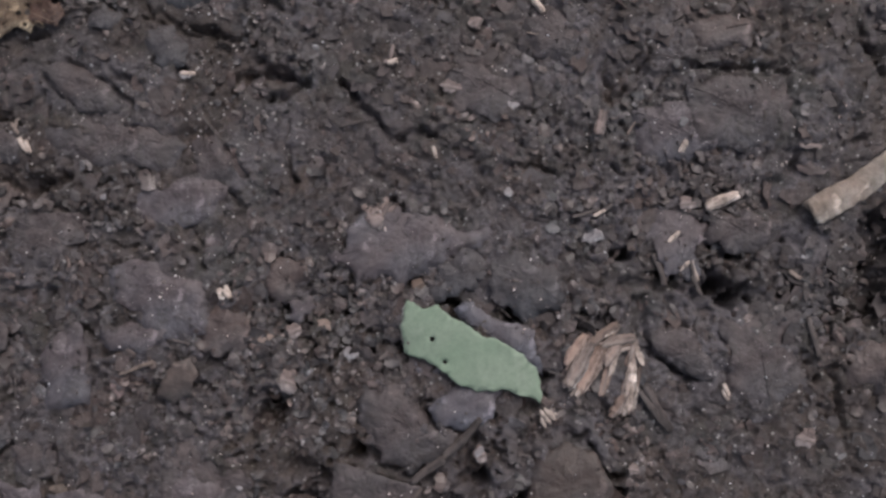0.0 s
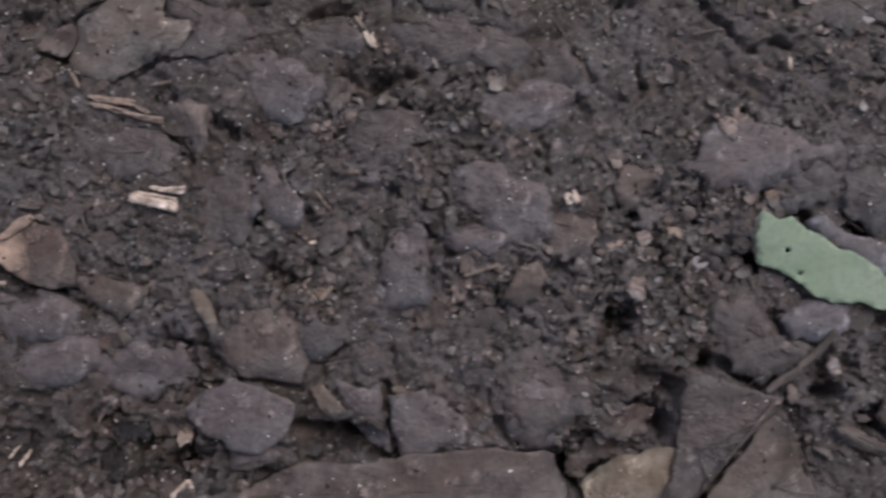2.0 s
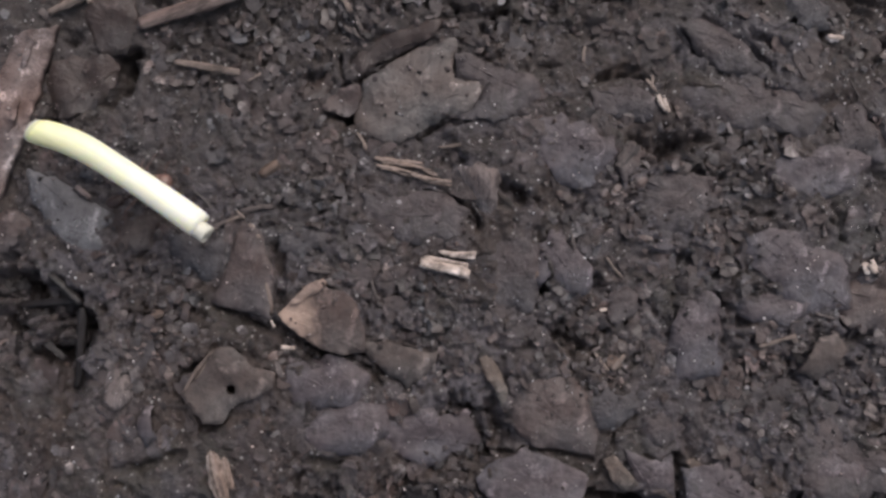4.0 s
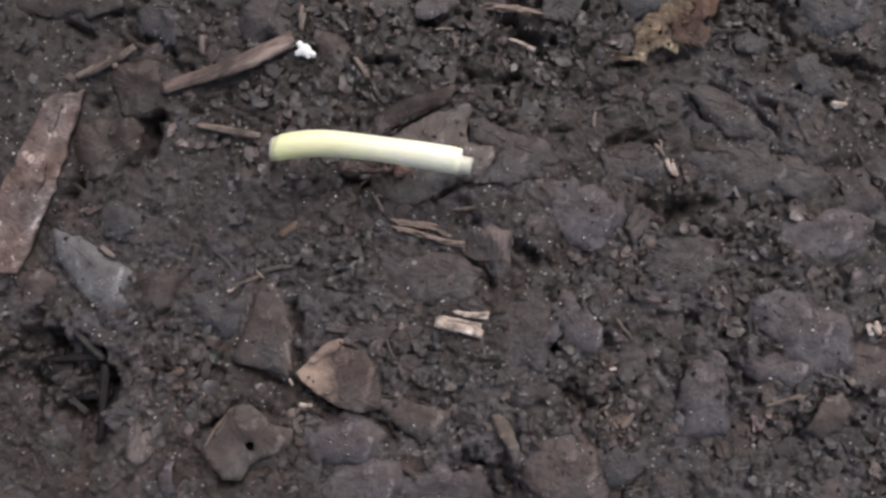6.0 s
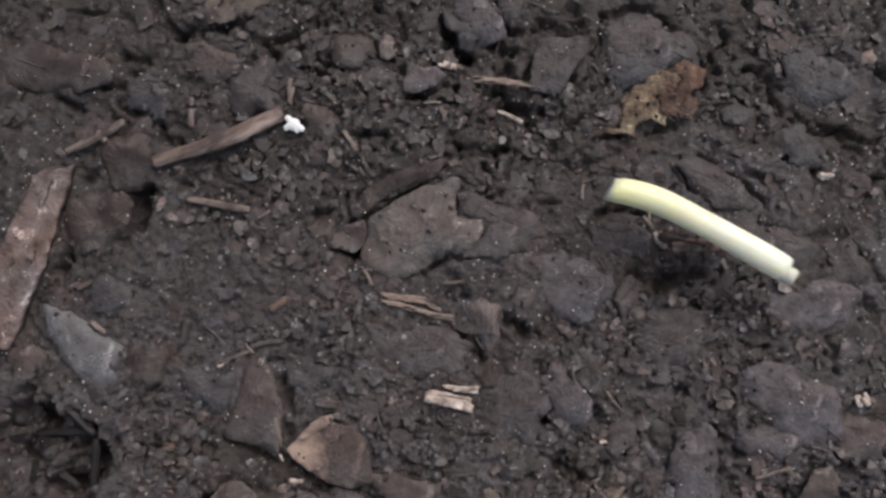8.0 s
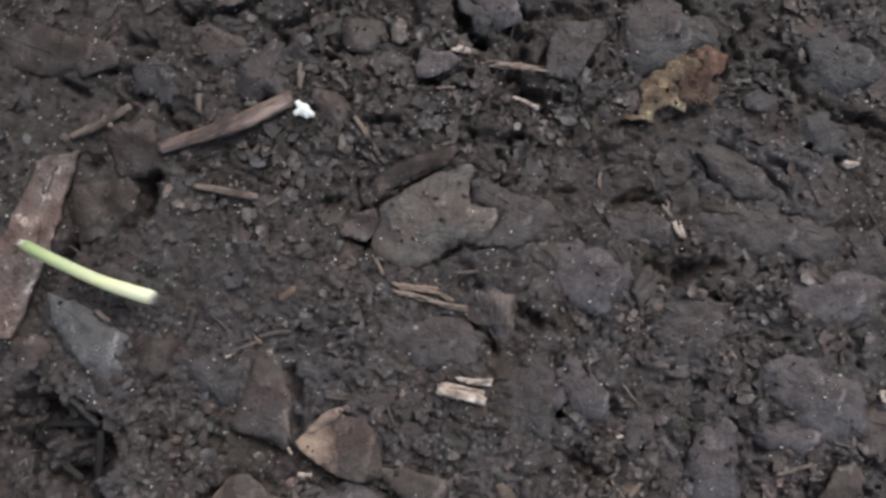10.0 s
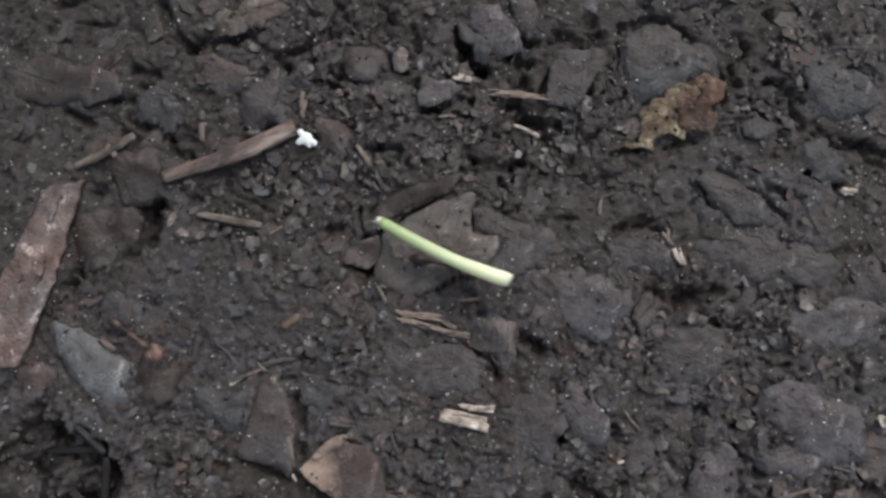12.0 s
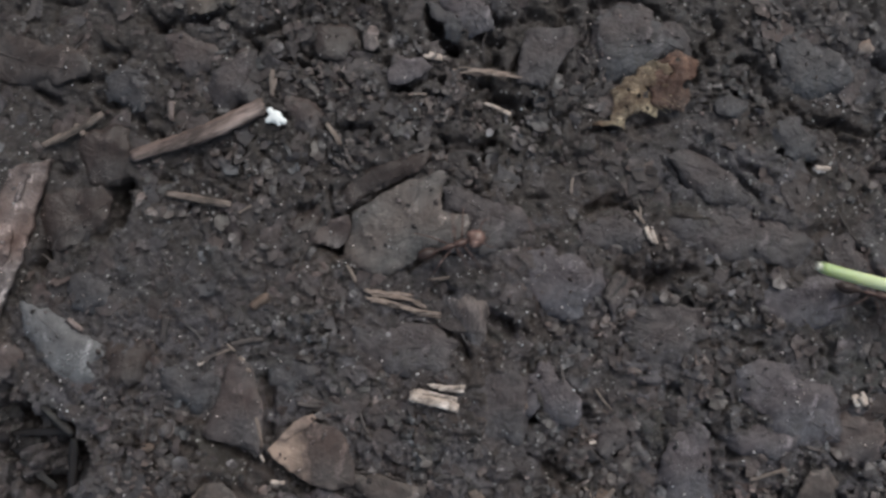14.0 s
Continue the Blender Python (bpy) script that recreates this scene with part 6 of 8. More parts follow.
leaf_piece("leaf_fragment", (23.4, 17.6), [(-4.2, 1.0), (-1.7, 2.2), (1.1, 2.4), (3.0, 1.6), (4.4, -1.1), (2.7, -2.6), (-1.2, -2.2), (-4.0, -1.2)],
           "leaf_greydull", "smooth grey leaf plate below an arched gap", "leaf fragment", lift=0.4, curl=0.15, ragged=0.12, tilt=(0.0, -0.4))
leaf_piece("leaf_fragment", (41.1, -1.8), [(-5.3, 3.7), (-2.4, 4.8), (0.5, 3.9), (3.0, 2.0), (5.3, 1.5), (6.0, -1.0), (5.7, -4.9), (1.2, -5.2), (-2.2, -3.9), (-2.2, -1.5), (-4.3, -0.4), (-5.8, 1.6)],
           "leaf_lilac", "broad pale lilac-grey skeletal leaf plate crusted with soil", "leaf fragment", lift=0.6, curl=0.15, ragged=0.1, tilt=(0.1, 0.2))
leaf_piece("leaf_fragment", (38.0, -6.0), [(-4.1, 0.9), (-1.6, 1.6), (1.1, 1.3), (4.2, 0.4), (3.9, -1.6), (-0.3, -1.8), (-3.4, -0.8)],
           "leaf_lilac", "lilac-grey leaf strip beneath a broader leaf plate", "leaf fragment", lift=0.45, curl=0.15, ragged=0.12)
leaf_piece("leaf_fragment", (30.1, -8.6), [(0.9, 5.5), (2.4, 3.7), (2.4, 1.9), (2.6, -1.6), (2.2, -4.9), (-3.2, -4.8), (-2.4, -2.1), (-3.0, -1.6), (-1.7, 0.9), (-0.1, 3.3)],
           "leaf_lilac", "narrow triangular lilac-grey leaf fragment", "leaf fragment", lift=0.6, curl=0.15, ragged=0.08)
leaf_piece("leaf_fragment", (21.8, -5.2), [(-1.2, 1.3), (0.7, 2.2), (1.9, 0.9), (1.5, -1.2), (-0.7, -2.3), (-2.0, -1.1)],
           "leaf_greydull", "rounded grey leaf flake on the soil", "leaf fragment", lift=0.5, curl=0.2, ragged=0.1)
leaf_piece("leaf_fragment", (14.0, -16.8), [(-4.7, 0.9), (-2.8, 3.4), (-0.2, 4.6), (2.2, 4.1), (3.7, 1.9), (4.9, -1.9), (3.9, -4.4), (0.1, -3.7), (-2.7, -3.0), (-4.5, -1.4)],
           "leaf_brown", "smooth reddish-brown leaf plate on the soil", "leaf fragment", lift=0.7, curl=0.12, ragged=0.08)
leaf_piece("leaf_fragment", (11.5, -24.6), [(-6.4, 1.3), (-3.6, 3.4), (-1.1, 4.6), (2.5, 3.2), (5.7, 1.1), (5.2, -0.7), (4.2, -2.6), (2.3, -3.7), (-1.4, -3.4), (-2.3, -2.1), (-5.0, -0.9)],
           "leaf_lilac", "ragged lilac-grey leaf fragment over a dark hollow", "leaf fragment", lift=1.1, curl=0.2, ragged=0.1)
leaf_piece("leaf_fragment", (12.9, -29.0), [(-3.0, 0.7), (1.5, 1.1), (3.6, 0.7), (0.8, -1.1), (-2.9, -1.3)],
           "leaf_lilac", "small lilac-grey leaf scrap below a ragged one", "leaf fragment", lift=0.5, curl=0.2, ragged=0.12)
leaf_piece("leaf_fragment", (20.5, -16.3), [(-3.2, 0.7), (-0.6, 2.5), (2.5, 1.8), (2.9, -0.1), (0.1, -2.4), (-1.7, -2.5)],
           "leaf_slate", "blue-grey leaf fragment pressed into soil", "leaf fragment", lift=0.5, curl=0.2, ragged=0.1)
leaf_piece("leaf_fragment", (-8.3, -17.4), [(-5.6, -0.6), (-2.5, 2.3), (0.9, 3.1), (4.3, 2.2), (4.4, -0.8), (1.1, -3.2), (-2.9, -3.1)],
           "leaf_lilac", "flat purple-grey leaf plate crusted with soil", "leaf fragment", lift=0.5, curl=0.15, ragged=0.1)
leaf_piece("leaf_fragment", (20.7, -23.2), [(-1.9, 1.5), (-0.6, 2.1), (0.7, 0.4), (2.0, -1.3), (0.7, -2.2), (-1.1, -0.5)],
           "leaf_tan", "small tan curled leaf edge", "leaf fragment", lift=1.2, curl=0.3, ragged=0.08)
leaf_piece("leaf_fragment", (24.8, -24.7), [(-3.5, 4.0), (-0.9, 2.7), (1.7, 3.2), (2.1, -1.4), (2.6, -4.4), (0.3, -3.7), (-2.2, -0.6)],
           "leaf_lilac", "pointed lilac-grey leaf plate on dark soil", "leaf fragment", lift=0.7, curl=0.15, ragged=0.08)
leaf_piece("leaf_fragment", (32.7, -27.0), [(-5.4, 4.1), (-1.2, 4.7), (1.6, 2.7), (4.8, -0.5), (7.6, -2.0), (2.5, -2.2), (-1.8, -2.9), (-3.8, -3.1), (-4.6, -0.7)],
           "leaf_lilac", "lilac-grey leaf plate with a torn corner", "leaf fragment", lift=0.8, curl=0.15, ragged=0.1)
leaf_piece("leaf_fragment", (-3.4, -10.2), [(-4.6, 2.7), (-0.7, 2.1), (4.9, 0.7), (3.4, -1.7), (1.4, -3.3), (-0.8, -1.6), (-3.9, 1.2)],
           "leaf_taupe", "brown fibrous continuation of a dead leaf half buried in soil", "leaf fragment", lift=0.7, curl=0.3, ragged=0.14)
leaf_piece("leaf_fragment", (7.6, -12.7), [(-1.7, 2.3), (-0.4, 2.8), (0.8, 0.4), (1.3, -1.8), (0.6, -3.1), (-0.4, -0.5)],
           "leaf_tan", "narrow tan leaf strip with a dark edge", "leaf fragment", lift=0.9, curl=0.2, ragged=0.08)
leaf_piece("leaf_fragment", (43.4, -11.5), [(-3.1, -1.5), (-0.4, 2.2), (1.4, 2.5), (2.3, 0.8), (1.2, -1.7), (-1.2, -2.6)],
           "leaf_taupe", "small crumpled tan leaf fragment", "leaf fragment", lift=1.1, curl=0.5, ragged=0.12)
leaf_piece("leaf_fragment", (29.4, -8.5), [(-3.1, -2.0), (-2.1, 1.2), (-0.4, 4.1), (1.2, 3.9), (2.1, 1.6), (2.6, -3.4), (1.2, -3.1), (-1.3, -2.4)],
           "leaf_lilac", "narrow lilac-grey leaf plate pressed into soil", "leaf fragment", lift=0.6, curl=0.15, ragged=0.1)
leaf_piece("leaf_fragment", (53.9, -27.5), [(-1.9, 0.8), (0.7, 2.2), (3.4, 1.5), (2.3, -1.2), (-0.8, -2.0), (-3.9, -1.2)],
           "leaf_brown", "brown leaf scrap beside a dead leaf", "leaf fragment", lift=0.6, curl=0.3, ragged=0.12)
leaf_piece("leaf_fragment", (88.3, -12.6), [(-3.0, -3.1), (-1.8, -1.0), (0.3, 1.6), (1.7, 3.4), (2.9, 2.7), (0.7, -0.3), (-0.8, -3.3)],
           "leaf_rust", "brown rotten underside of a wood chip", "leaf fragment", lift=0.5, curl=0.3, ragged=0.15)
leaf_piece("leaf_fragment", (99.7, -12.8), [(-3.6, 1.8), (-1.0, 3.0), (1.5, 2.1), (3.0, -1.2), (3.4, -3.8), (-0.2, -2.3), (-3.0, 0.4)],
           "leaf_greydull", "grey-brown matted leaf plate on the soil", "leaf fragment", lift=0.7, curl=0.2, ragged=0.1)
leaf_piece("leaf_fragment", (89.4, 23.6), [(-3.7, 3.0), (-0.1, 3.3), (3.2, 1.0), (4.2, -2.3), (0.2, -3.3), (-3.5, -1.6)],
           "leaf_greydull", "grey-brown leaf plate pressed into soil", "leaf fragment", lift=0.35, curl=0.2, ragged=0.14)
leaf_piece("leaf_fragment", (107.4, 23.0), [(-3.2, 1.9), (1.3, 2.4), (4.3, 0.5), (3.3, -2.4), (-1.7, -2.2), (-3.7, -0.1)],
           "leaf_brown", "oval brown leaf fragment pressed into soil", "leaf fragment", lift=0.4, curl=0.2, ragged=0.1)
leaf_piece("dead_leaf_tip", (-10.6, -5.3), [(-4.9, 0.5), (-3.5, 1.8), (-2.0, 3.2), (-0.3, 3.9), (0.6, 3.0), (2.3, 2.6), (3.6, 1.2), (4.3, -1.6), (4.1, -4.0), (1.7, -4.2), (-0.5, -3.4), (-2.1, -2.2), (-3.6, -1.1)],
           "leaf_tip", "dead leaf tip, pale orange at its point and rusty brown behind", "dead leaf", lift=1.3, curl=0.12, ragged=0.06, tilt=(-0.6, 0.1))
leaf_piece("leaf_fragment", (-12.1, -2.6), [(-2.2, -1.2), (-0.5, 0.6), (1.6, 1.4), (2.0, 0.9), (1.0, 0.0), (-0.3, -0.6), (-1.3, -1.3)],
           "leaf_orange", "pale orange rolled rim lying on a dead leaf tip", "leaf fragment", lift=1.9, curl=0.2, ragged=0.06, tilt=(-0.1, 0.1))
leaf_piece("leaf_fragment", (-38.7, 7.0), [(-4.9, 5.3), (-3.2, 5.1), (-1.3, 4.0), (0.9, 2.6), (2.5, 1.3), (4.3, 0.1), (5.2, -0.8), (3.8, -1.8), (4.5, -3.5), (3.0, -4.6), (1.6, -4.9), (0.0, -4.0), (-1.3, -2.9), (-2.5, -1.1), (-3.3, 0.1), (-4.3, 1.5), (-4.9, 3.7)],
           "leaf_pale", "translucent pale grey skeletal leaf fragment", "leaf fragment", lift=0.6, curl=0.15, ragged=0.08, tilt=(0.1, 0.2))
leaf_piece("leaf_fragment", (34.3, 22.8), [(-5.1, 2.8), (-2.9, 3.6), (0.1, 2.5), (3.0, 0.0), (4.9, -2.4), (3.5, -3.6), (-0.6, -2.6), (-3.0, -0.6)],
           "leaf_greydull", "oval grey-brown leaf plate in the soil", "leaf fragment", lift=0.4, curl=0.15, ragged=0.1, tilt=(0.2, 0.3))
leaf_piece("leaf_fragment", (6.9, 8.0), [(-2.5, 2.6), (-0.1, 3.2), (1.8, 2.3), (2.3, 0.8), (1.8, -1.0), (1.0, -3.0), (0.1, -3.6), (-0.3, -1.8), (-1.5, -0.3), (-2.6, 0.8)],
           "leaf_rose", "crumpled pinkish-grey fibrous leaf scrap beside a wood chip", "leaf fragment", lift=0.6, curl=0.3, ragged=0.16, tilt=(0.3, 0.3))
leaf_piece("leaf_fragment", (30.9, 34.0), [(-2.3, 2.1), (-0.7, 3.0), (1.5, 2.8), (2.8, 2.0), (2.4, 0.6), (0.9, -0.2), (1.6, -2.2), (0.8, -3.6), (-1.5, -3.0), (-2.8, -2.0), (-3.2, 0.5)],
           "leaf_redrust", "crumpled red-brown leaf scrap under an amber one", "leaf fragment", lift=0.9, curl=0.8, ragged=0.2, thick=0.08, holes=((-0.6, 0.9, 0.35), (0.9, -0.8, 0.4), (0.2, 2.2, 0.25)))
leaf_piece("amber_leaf_scrap", (26.3, 32.0), [(-5.6, -2.8), (-2.9, -2.3), (-2.4, -0.8), (-2.7, 1.3), (0.2, 2.9), (2.2, 4.5), (3.8, 4.0), (4.3, 2.8), (2.8, 1.7), (2.9, -0.1), (2.2, -2.2), (0.8, -1.2), (-0.6, -1.7), (-1.5, -3.6), (-2.8, -2.8)],
           "leaf_amber", "crumpled amber skeletal leaf scrap with spiky edges", "leaf scrap", lift=1.2, curl=1.0, ragged=0.16, thick=0.08, holes=((0.6, 0.6, 0.3), (1.9, 1.5, 0.35), (-0.6, 1.4, 0.22), (1.4, -0.9, 0.25), (2.9, 2.4, 0.3), (-0.9, -0.7, 0.2)))
leaf_piece("leaf_fragment", (17.4, 12.1), [(-4.4, 3.0), (-1.5, 4.1), (1.7, 3.4), (4.5, 1.0), (4.0, -2.2), (1.4, -4.3), (-1.8, -3.9), (-3.9, -1.3)],
           "leaf_lilac", "pale lilac-grey matted leaf patch pressed into soil", "leaf fragment", lift=0.3, curl=0.15, ragged=0.2, tilt=(0.1, 0.1))
leaf_piece("leaf_fragment", (28.2, 5.2), [(-4.4, 2.1), (0.1, 3.2), (4.1, 1.2), (4.3, -2.0), (-0.2, -3.1), (-3.9, -1.4)],
           "leaf_greydull", "grey matted leaf patch pressed into soil", "leaf fragment", lift=0.3, curl=0.2, ragged=0.2, tilt=(0.1, 0.1))
leaf_piece("leaf_fragment", (16.1, -0.7), [(-2.3, 3.3), (-0.1, 3.5), (2.6, 0.0), (2.2, -3.1), (-0.4, -3.4), (-2.1, -0.5)],
           "leaf_lilac", "pointed lilac-grey leaf scrap on dark soil", "leaf fragment", lift=0.5, curl=0.2, ragged=0.14)
leaf_piece("leaf_fragment", (1.0, 36.3), [(-2.5, 0.0), (-0.8, 1.5), (1.7, 1.6), (2.9, 0.4), (1.4, -0.8), (-0.7, -1.5), (-2.1, -1.4)],
           "leaf_lilac", "small lilac-grey leaf plate standing proud of the soil", "leaf fragment", lift=1.0, curl=0.15, ragged=0.08)
leaf_piece("leaf_fragment", (7.8, 43.5), [(-2.8, 3.4), (0.6, 3.0), (2.7, 0.2), (3.2, -2.4), (0.5, -3.3), (-1.5, -1.9), (-2.9, 0.9)],
           "leaf_lilac", "lilac-grey leaf plate leaning over a dark gap", "leaf fragment", lift=0.9, curl=0.2, ragged=0.1, tilt=(0.2, 0.4))
leaf_piece("leaf_fragment", (11.4, 45.1), [(-1.6, 2.0), (1.0, 2.3), (1.8, -0.9), (0.3, -2.7), (-1.3, -0.8)],
           "leaf_greydull", "grey leaf plate leaning over a dark gap", "leaf fragment", lift=0.9, curl=0.2, ragged=0.1, tilt=(-0.2, 0.4))
leaf_piece("leaf_fragment", (16.6, 37.7), [(-2.1, 2.8), (2.9, 3.1), (3.6, 1.3), (2.0, -0.7), (0.0, -3.7), (-3.4, -3.0), (-2.9, 0.2)],
           "leaf_greydull", "grey leaf plate leaning beside a splinter", "leaf fragment", lift=1.0, curl=0.15, ragged=0.08, tilt=(0.2, 0.3))
leaf_piece("leaf_fragment", (26.5, 38.8), [(-3.9, 3.1), (-1.2, 4.7), (1.7, 3.7), (3.9, 1.5), (5.7, -1.3), (2.7, -2.3), (-0.8, -4.5), (-3.4, -4.7), (-4.4, -0.6)],
           "leaf_slate", "broad smooth dark grey leaf plate under an arched ridge", "leaf fragment", lift=0.4, curl=0.2, ragged=0.12)
leaf_piece("leaf_fragment", (46.3, 35.0), [(-3.8, 3.4), (-0.4, 4.5), (2.0, 2.5), (4.5, -1.5), (2.4, -3.2), (-1.1, -3.6), (-3.5, -1.9)],
           "leaf_slate", "speckled dark grey leaf plate in the soil", "leaf fragment", lift=0.5, curl=0.25, ragged=0.12)
leaf_piece("leaf_fragment", (37.3, 30.9), [(-2.2, 0.9), (-0.2, 1.5), (2.1, 0.7), (2.5, -1.0), (0.0, -1.5), (-2.0, -0.8)],
           "leaf_slate", "small blue-grey leaf plate in the soil", "leaf fragment", lift=0.6, curl=0.15, ragged=0.1)
leaf_piece("leaf_fragment", (-3.0, 40.2), [(-0.8, 1.3), (0.6, 1.4), (1.0, -0.8), (0.1, -1.3), (-0.9, -0.8)],
           "leaf_rose", "small pale pinkish leaf scrap on the soil", "leaf fragment", lift=0.8, curl=0.2, ragged=0.1)
leaf_piece("leaf_fragment", (-7.3, 40.5), [(-1.9, 2.3), (2.2, 2.5), (2.7, -0.3), (1.3, -2.3), (-1.7, -2.1), (-2.6, 0.0)],
           "leaf_umber", "dark brown leaf plate in the soil", "leaf fragment", lift=0.5, curl=0.3, ragged=0.12)
leaf_piece("leaf_fragment", (-10.8, 31.9), [(-2.0, 2.6), (0.7, 2.2), (2.6, -0.3), (0.5, -2.9), (-1.8, -1.4)],
           "leaf_brown", "reddish-brown leaf plate beside a white crumb", "leaf fragment", lift=0.5, curl=0.25, ragged=0.12)
leaf_piece("leaf_fragment", (-21.2, -12.5), [(-5.1, -0.6), (-3.1, 1.8), (-1.2, 4.2), (0.6, 4.3), (2.5, 2.3), (5.3, 1.5), (4.9, -0.3), (2.3, -1.4), (0.6, -2.1), (-0.5, -3.8), (-2.6, -3.8), (-4.1, -1.9)],
           "leaf_taupe", "brown leaf plate with a small hole and a pale edge", "leaf fragment", lift=0.9, curl=0.2, ragged=0.08, holes=((0.4, -0.3, 0.6),))
leaf_piece("leaf_fragment", (-10.6, -12.8), [(-4.4, 2.3), (0.4, 3.5), (4.8, 0.9), (3.9, -2.1), (-1.0, -2.7), (-4.0, -1.8)],
           "leaf_lilac", "flat purple-grey leaf plate on dark soil", "leaf fragment", lift=0.5, curl=0.2, ragged=0.12)
leaf_piece("leaf_fragment", (-33.3, -12.3), [(-1.5, 1.9), (1.3, 2.8), (1.7, -1.1), (-0.3, -2.4), (-1.4, -1.0)],
           "leaf_rose", "small pinkish-grey leaf scrap on dark soil", "leaf fragment", lift=0.7, curl=0.3, ragged=0.1)
leaf_piece("leaf_fragment", (-30.1, -16.3), [(-0.4, 2.2), (0.8, 2.2), (1.1, -1.5), (-0.2, -2.6), (-1.1, -0.2)],
           "leaf_lilac", "narrow lilac-grey leaf scrap on dark soil", "leaf fragment", lift=0.6, curl=0.3, ragged=0.1)
stick("splinter", (-26.0, -12.9), (-22.4, -8.4), 0.45, "twig_pale", "thin pale twig along the edge of a brown leaf", "twig", flat=0.6, lift=1.2)
leaf_piece("leaf_fragment", (-0.8, 5.6), [(-5.2, 2.5), (-1.5, 3.4), (3.5, 2.3), (6.5, 0.0), (5.2, -2.7), (0.8, -3.5), (-3.5, -2.2), (-5.6, 0.1)],
           "leaf_greydull", "grey-brown matted leaf patch crusted with soil", "leaf fragment", lift=0.25, curl=0.25, ragged=0.2, tilt=(0.1, 0.1))
leaf_piece("leaf_fragment", (10.0, -1.4), [(-3.5, 3.3), (-0.1, 4.5), (2.9, 3.2), (4.0, -0.5), (2.0, -4.1), (-1.7, -4.6), (-3.7, -1.5)],
           "leaf_greydull", "grey matted leaf patch crusted with soil", "leaf fragment", lift=0.25, curl=0.25, ragged=0.2, tilt=(0.1, 0.1))
leaf_piece("leaf_fragment", (18.5, 11.9), [(-3.2, 2.1), (0.5, 3.0), (3.6, 1.9), (2.8, -1.8), (-0.4, -3.5), (-3.1, -1.6)],
           "leaf_lilac", "pale lilac-grey matted leaf patch crusted with soil", "leaf fragment", lift=0.25, curl=0.25, ragged=0.2, tilt=(0.1, 0.1))
leaf_piece("leaf_fragment", (28.8, 7.0), [(-4.5, 1.8), (-0.1, 2.9), (4.1, 1.6), (4.5, -1.5), (0.2, -3.2), (-4.0, -1.6)],
           "leaf_greydull", "grey matted leaf patch in the soil", "leaf fragment", lift=0.25, curl=0.25, ragged=0.2, tilt=(0.1, 0.1))
leaf_piece("leaf_fragment", (37.1, 16.1), [(-8.9, 2.9), (-2.8, 4.0), (4.3, 2.0), (8.7, -1.0), (6.6, -4.1), (-0.6, -2.8), (-7.1, -0.9)],
           "leaf_greydull", "broad grey matted leaf patch in the soil", "leaf fragment", lift=0.25, curl=0.25, ragged=0.2, tilt=(0.1, 0.1))
leaf_piece("leaf_fragment", (44.2, 8.9), [(-5.5, 2.2), (1.5, 3.6), (5.9, 1.2), (5.0, -2.6), (-1.5, -3.3), (-5.3, -1.1)],
           "leaf_lilac", "lilac-grey matted leaf patch in the soil", "leaf fragment", lift=0.25, curl=0.25, ragged=0.2, tilt=(0.1, 0.1))
leaf_piece("leaf_fragment", (80.8, 18.3), [(-4.6, 3.2), (0.0, 3.5), (4.3, 1.1), (4.6, -2.2), (0.0, -3.7), (-4.4, -2.0)],
           "leaf_greydull", "grey matted leaf patch in the soil", "leaf fragment", lift=0.25, curl=0.25, ragged=0.2, tilt=(0.1, 0.1))
leaf_piece("leaf_fragment", (101.2, 11.9), [(-4.4, 2.9), (0.1, 3.4), (4.3, 1.7), (4.6, -2.2), (0.0, -3.7), (-4.3, -2.0)],
           "leaf_lilac", "pale grey matted leaf patch strewn with splinters", "leaf fragment", lift=0.3, curl=0.25, ragged=0.2, tilt=(0.1, 0.1))
leaf_piece("leaf_fragment", (108.3, 13.6), [(-5.2, 3.5), (0.2, 4.3), (4.8, 2.6), (4.8, -2.6), (0.5, -4.8), (-5.0, -3.0)],
           "leaf_greydull", "broad brown-grey leaf plate crusted with soil", "leaf fragment", lift=0.35, curl=0.2, ragged=0.14, tilt=(0.1, 0.1))
bark_plate((-45.5, 17.9), [(1.0, 9.2), (5.9, 10.2), (4.1, 5.1), (3.1, 0.7), (0.6, -5.0), (-1.8, -10.7), (-4.8, -10.3), (-5.4, -5.4), (-2.3, 0.9), (-0.3, 5.3)],
           "flat reddish-brown bark plate with flaking pale patches")
stick("splinter", (99.3, -0.6), (100.9, 0.7), 0.51, "wood_pale", "small whitish splinter on a grey leaf", "splinter", flat=0.5, lift=1.4)
stick("splinter", (100.2, -3.9), (101.6, -2.8), 0.51, "wood_pale", "small whitish splinter on a grey leaf", "splinter", flat=0.5, lift=1.4)
stick("splinter", (101.7, -2.7), (102.0, -6.5), 0.38, "twig_grey", "thin pale fibre across a hollow", "splinter", flat=0.5, lift=1.4)
stick("flat_stick", (115.1, 1.1), (126.3, 7.4), 2.91, "wood_grey", "weathered grey-tan flat stick over a dark gap", "stick", flat=0.22, lift=1.6, point=1.0, even=True)
stick("twig", (-30.9, 28.0), (-15.1, 33.1), 2.25, "twig_brown", "slender brown twig lying on the soil", "twig", flat=0.4, lift=0.9, bend=-0.15, point=1.0, even=True, taper=0.42)
stick("twig", (-40.9, 29.6), (-33.8, 33.3), 0.95, "twig_pale", "short pale broken twig on dark soil", "twig", flat=0.8, lift=1.0)
stick("twig", (-37.2, 32.2), (-36.1, 30.6), 0.82, "twig_pale", "tiny pale crosswise twig on dark soil", "twig", flat=0.8, lift=1.5)
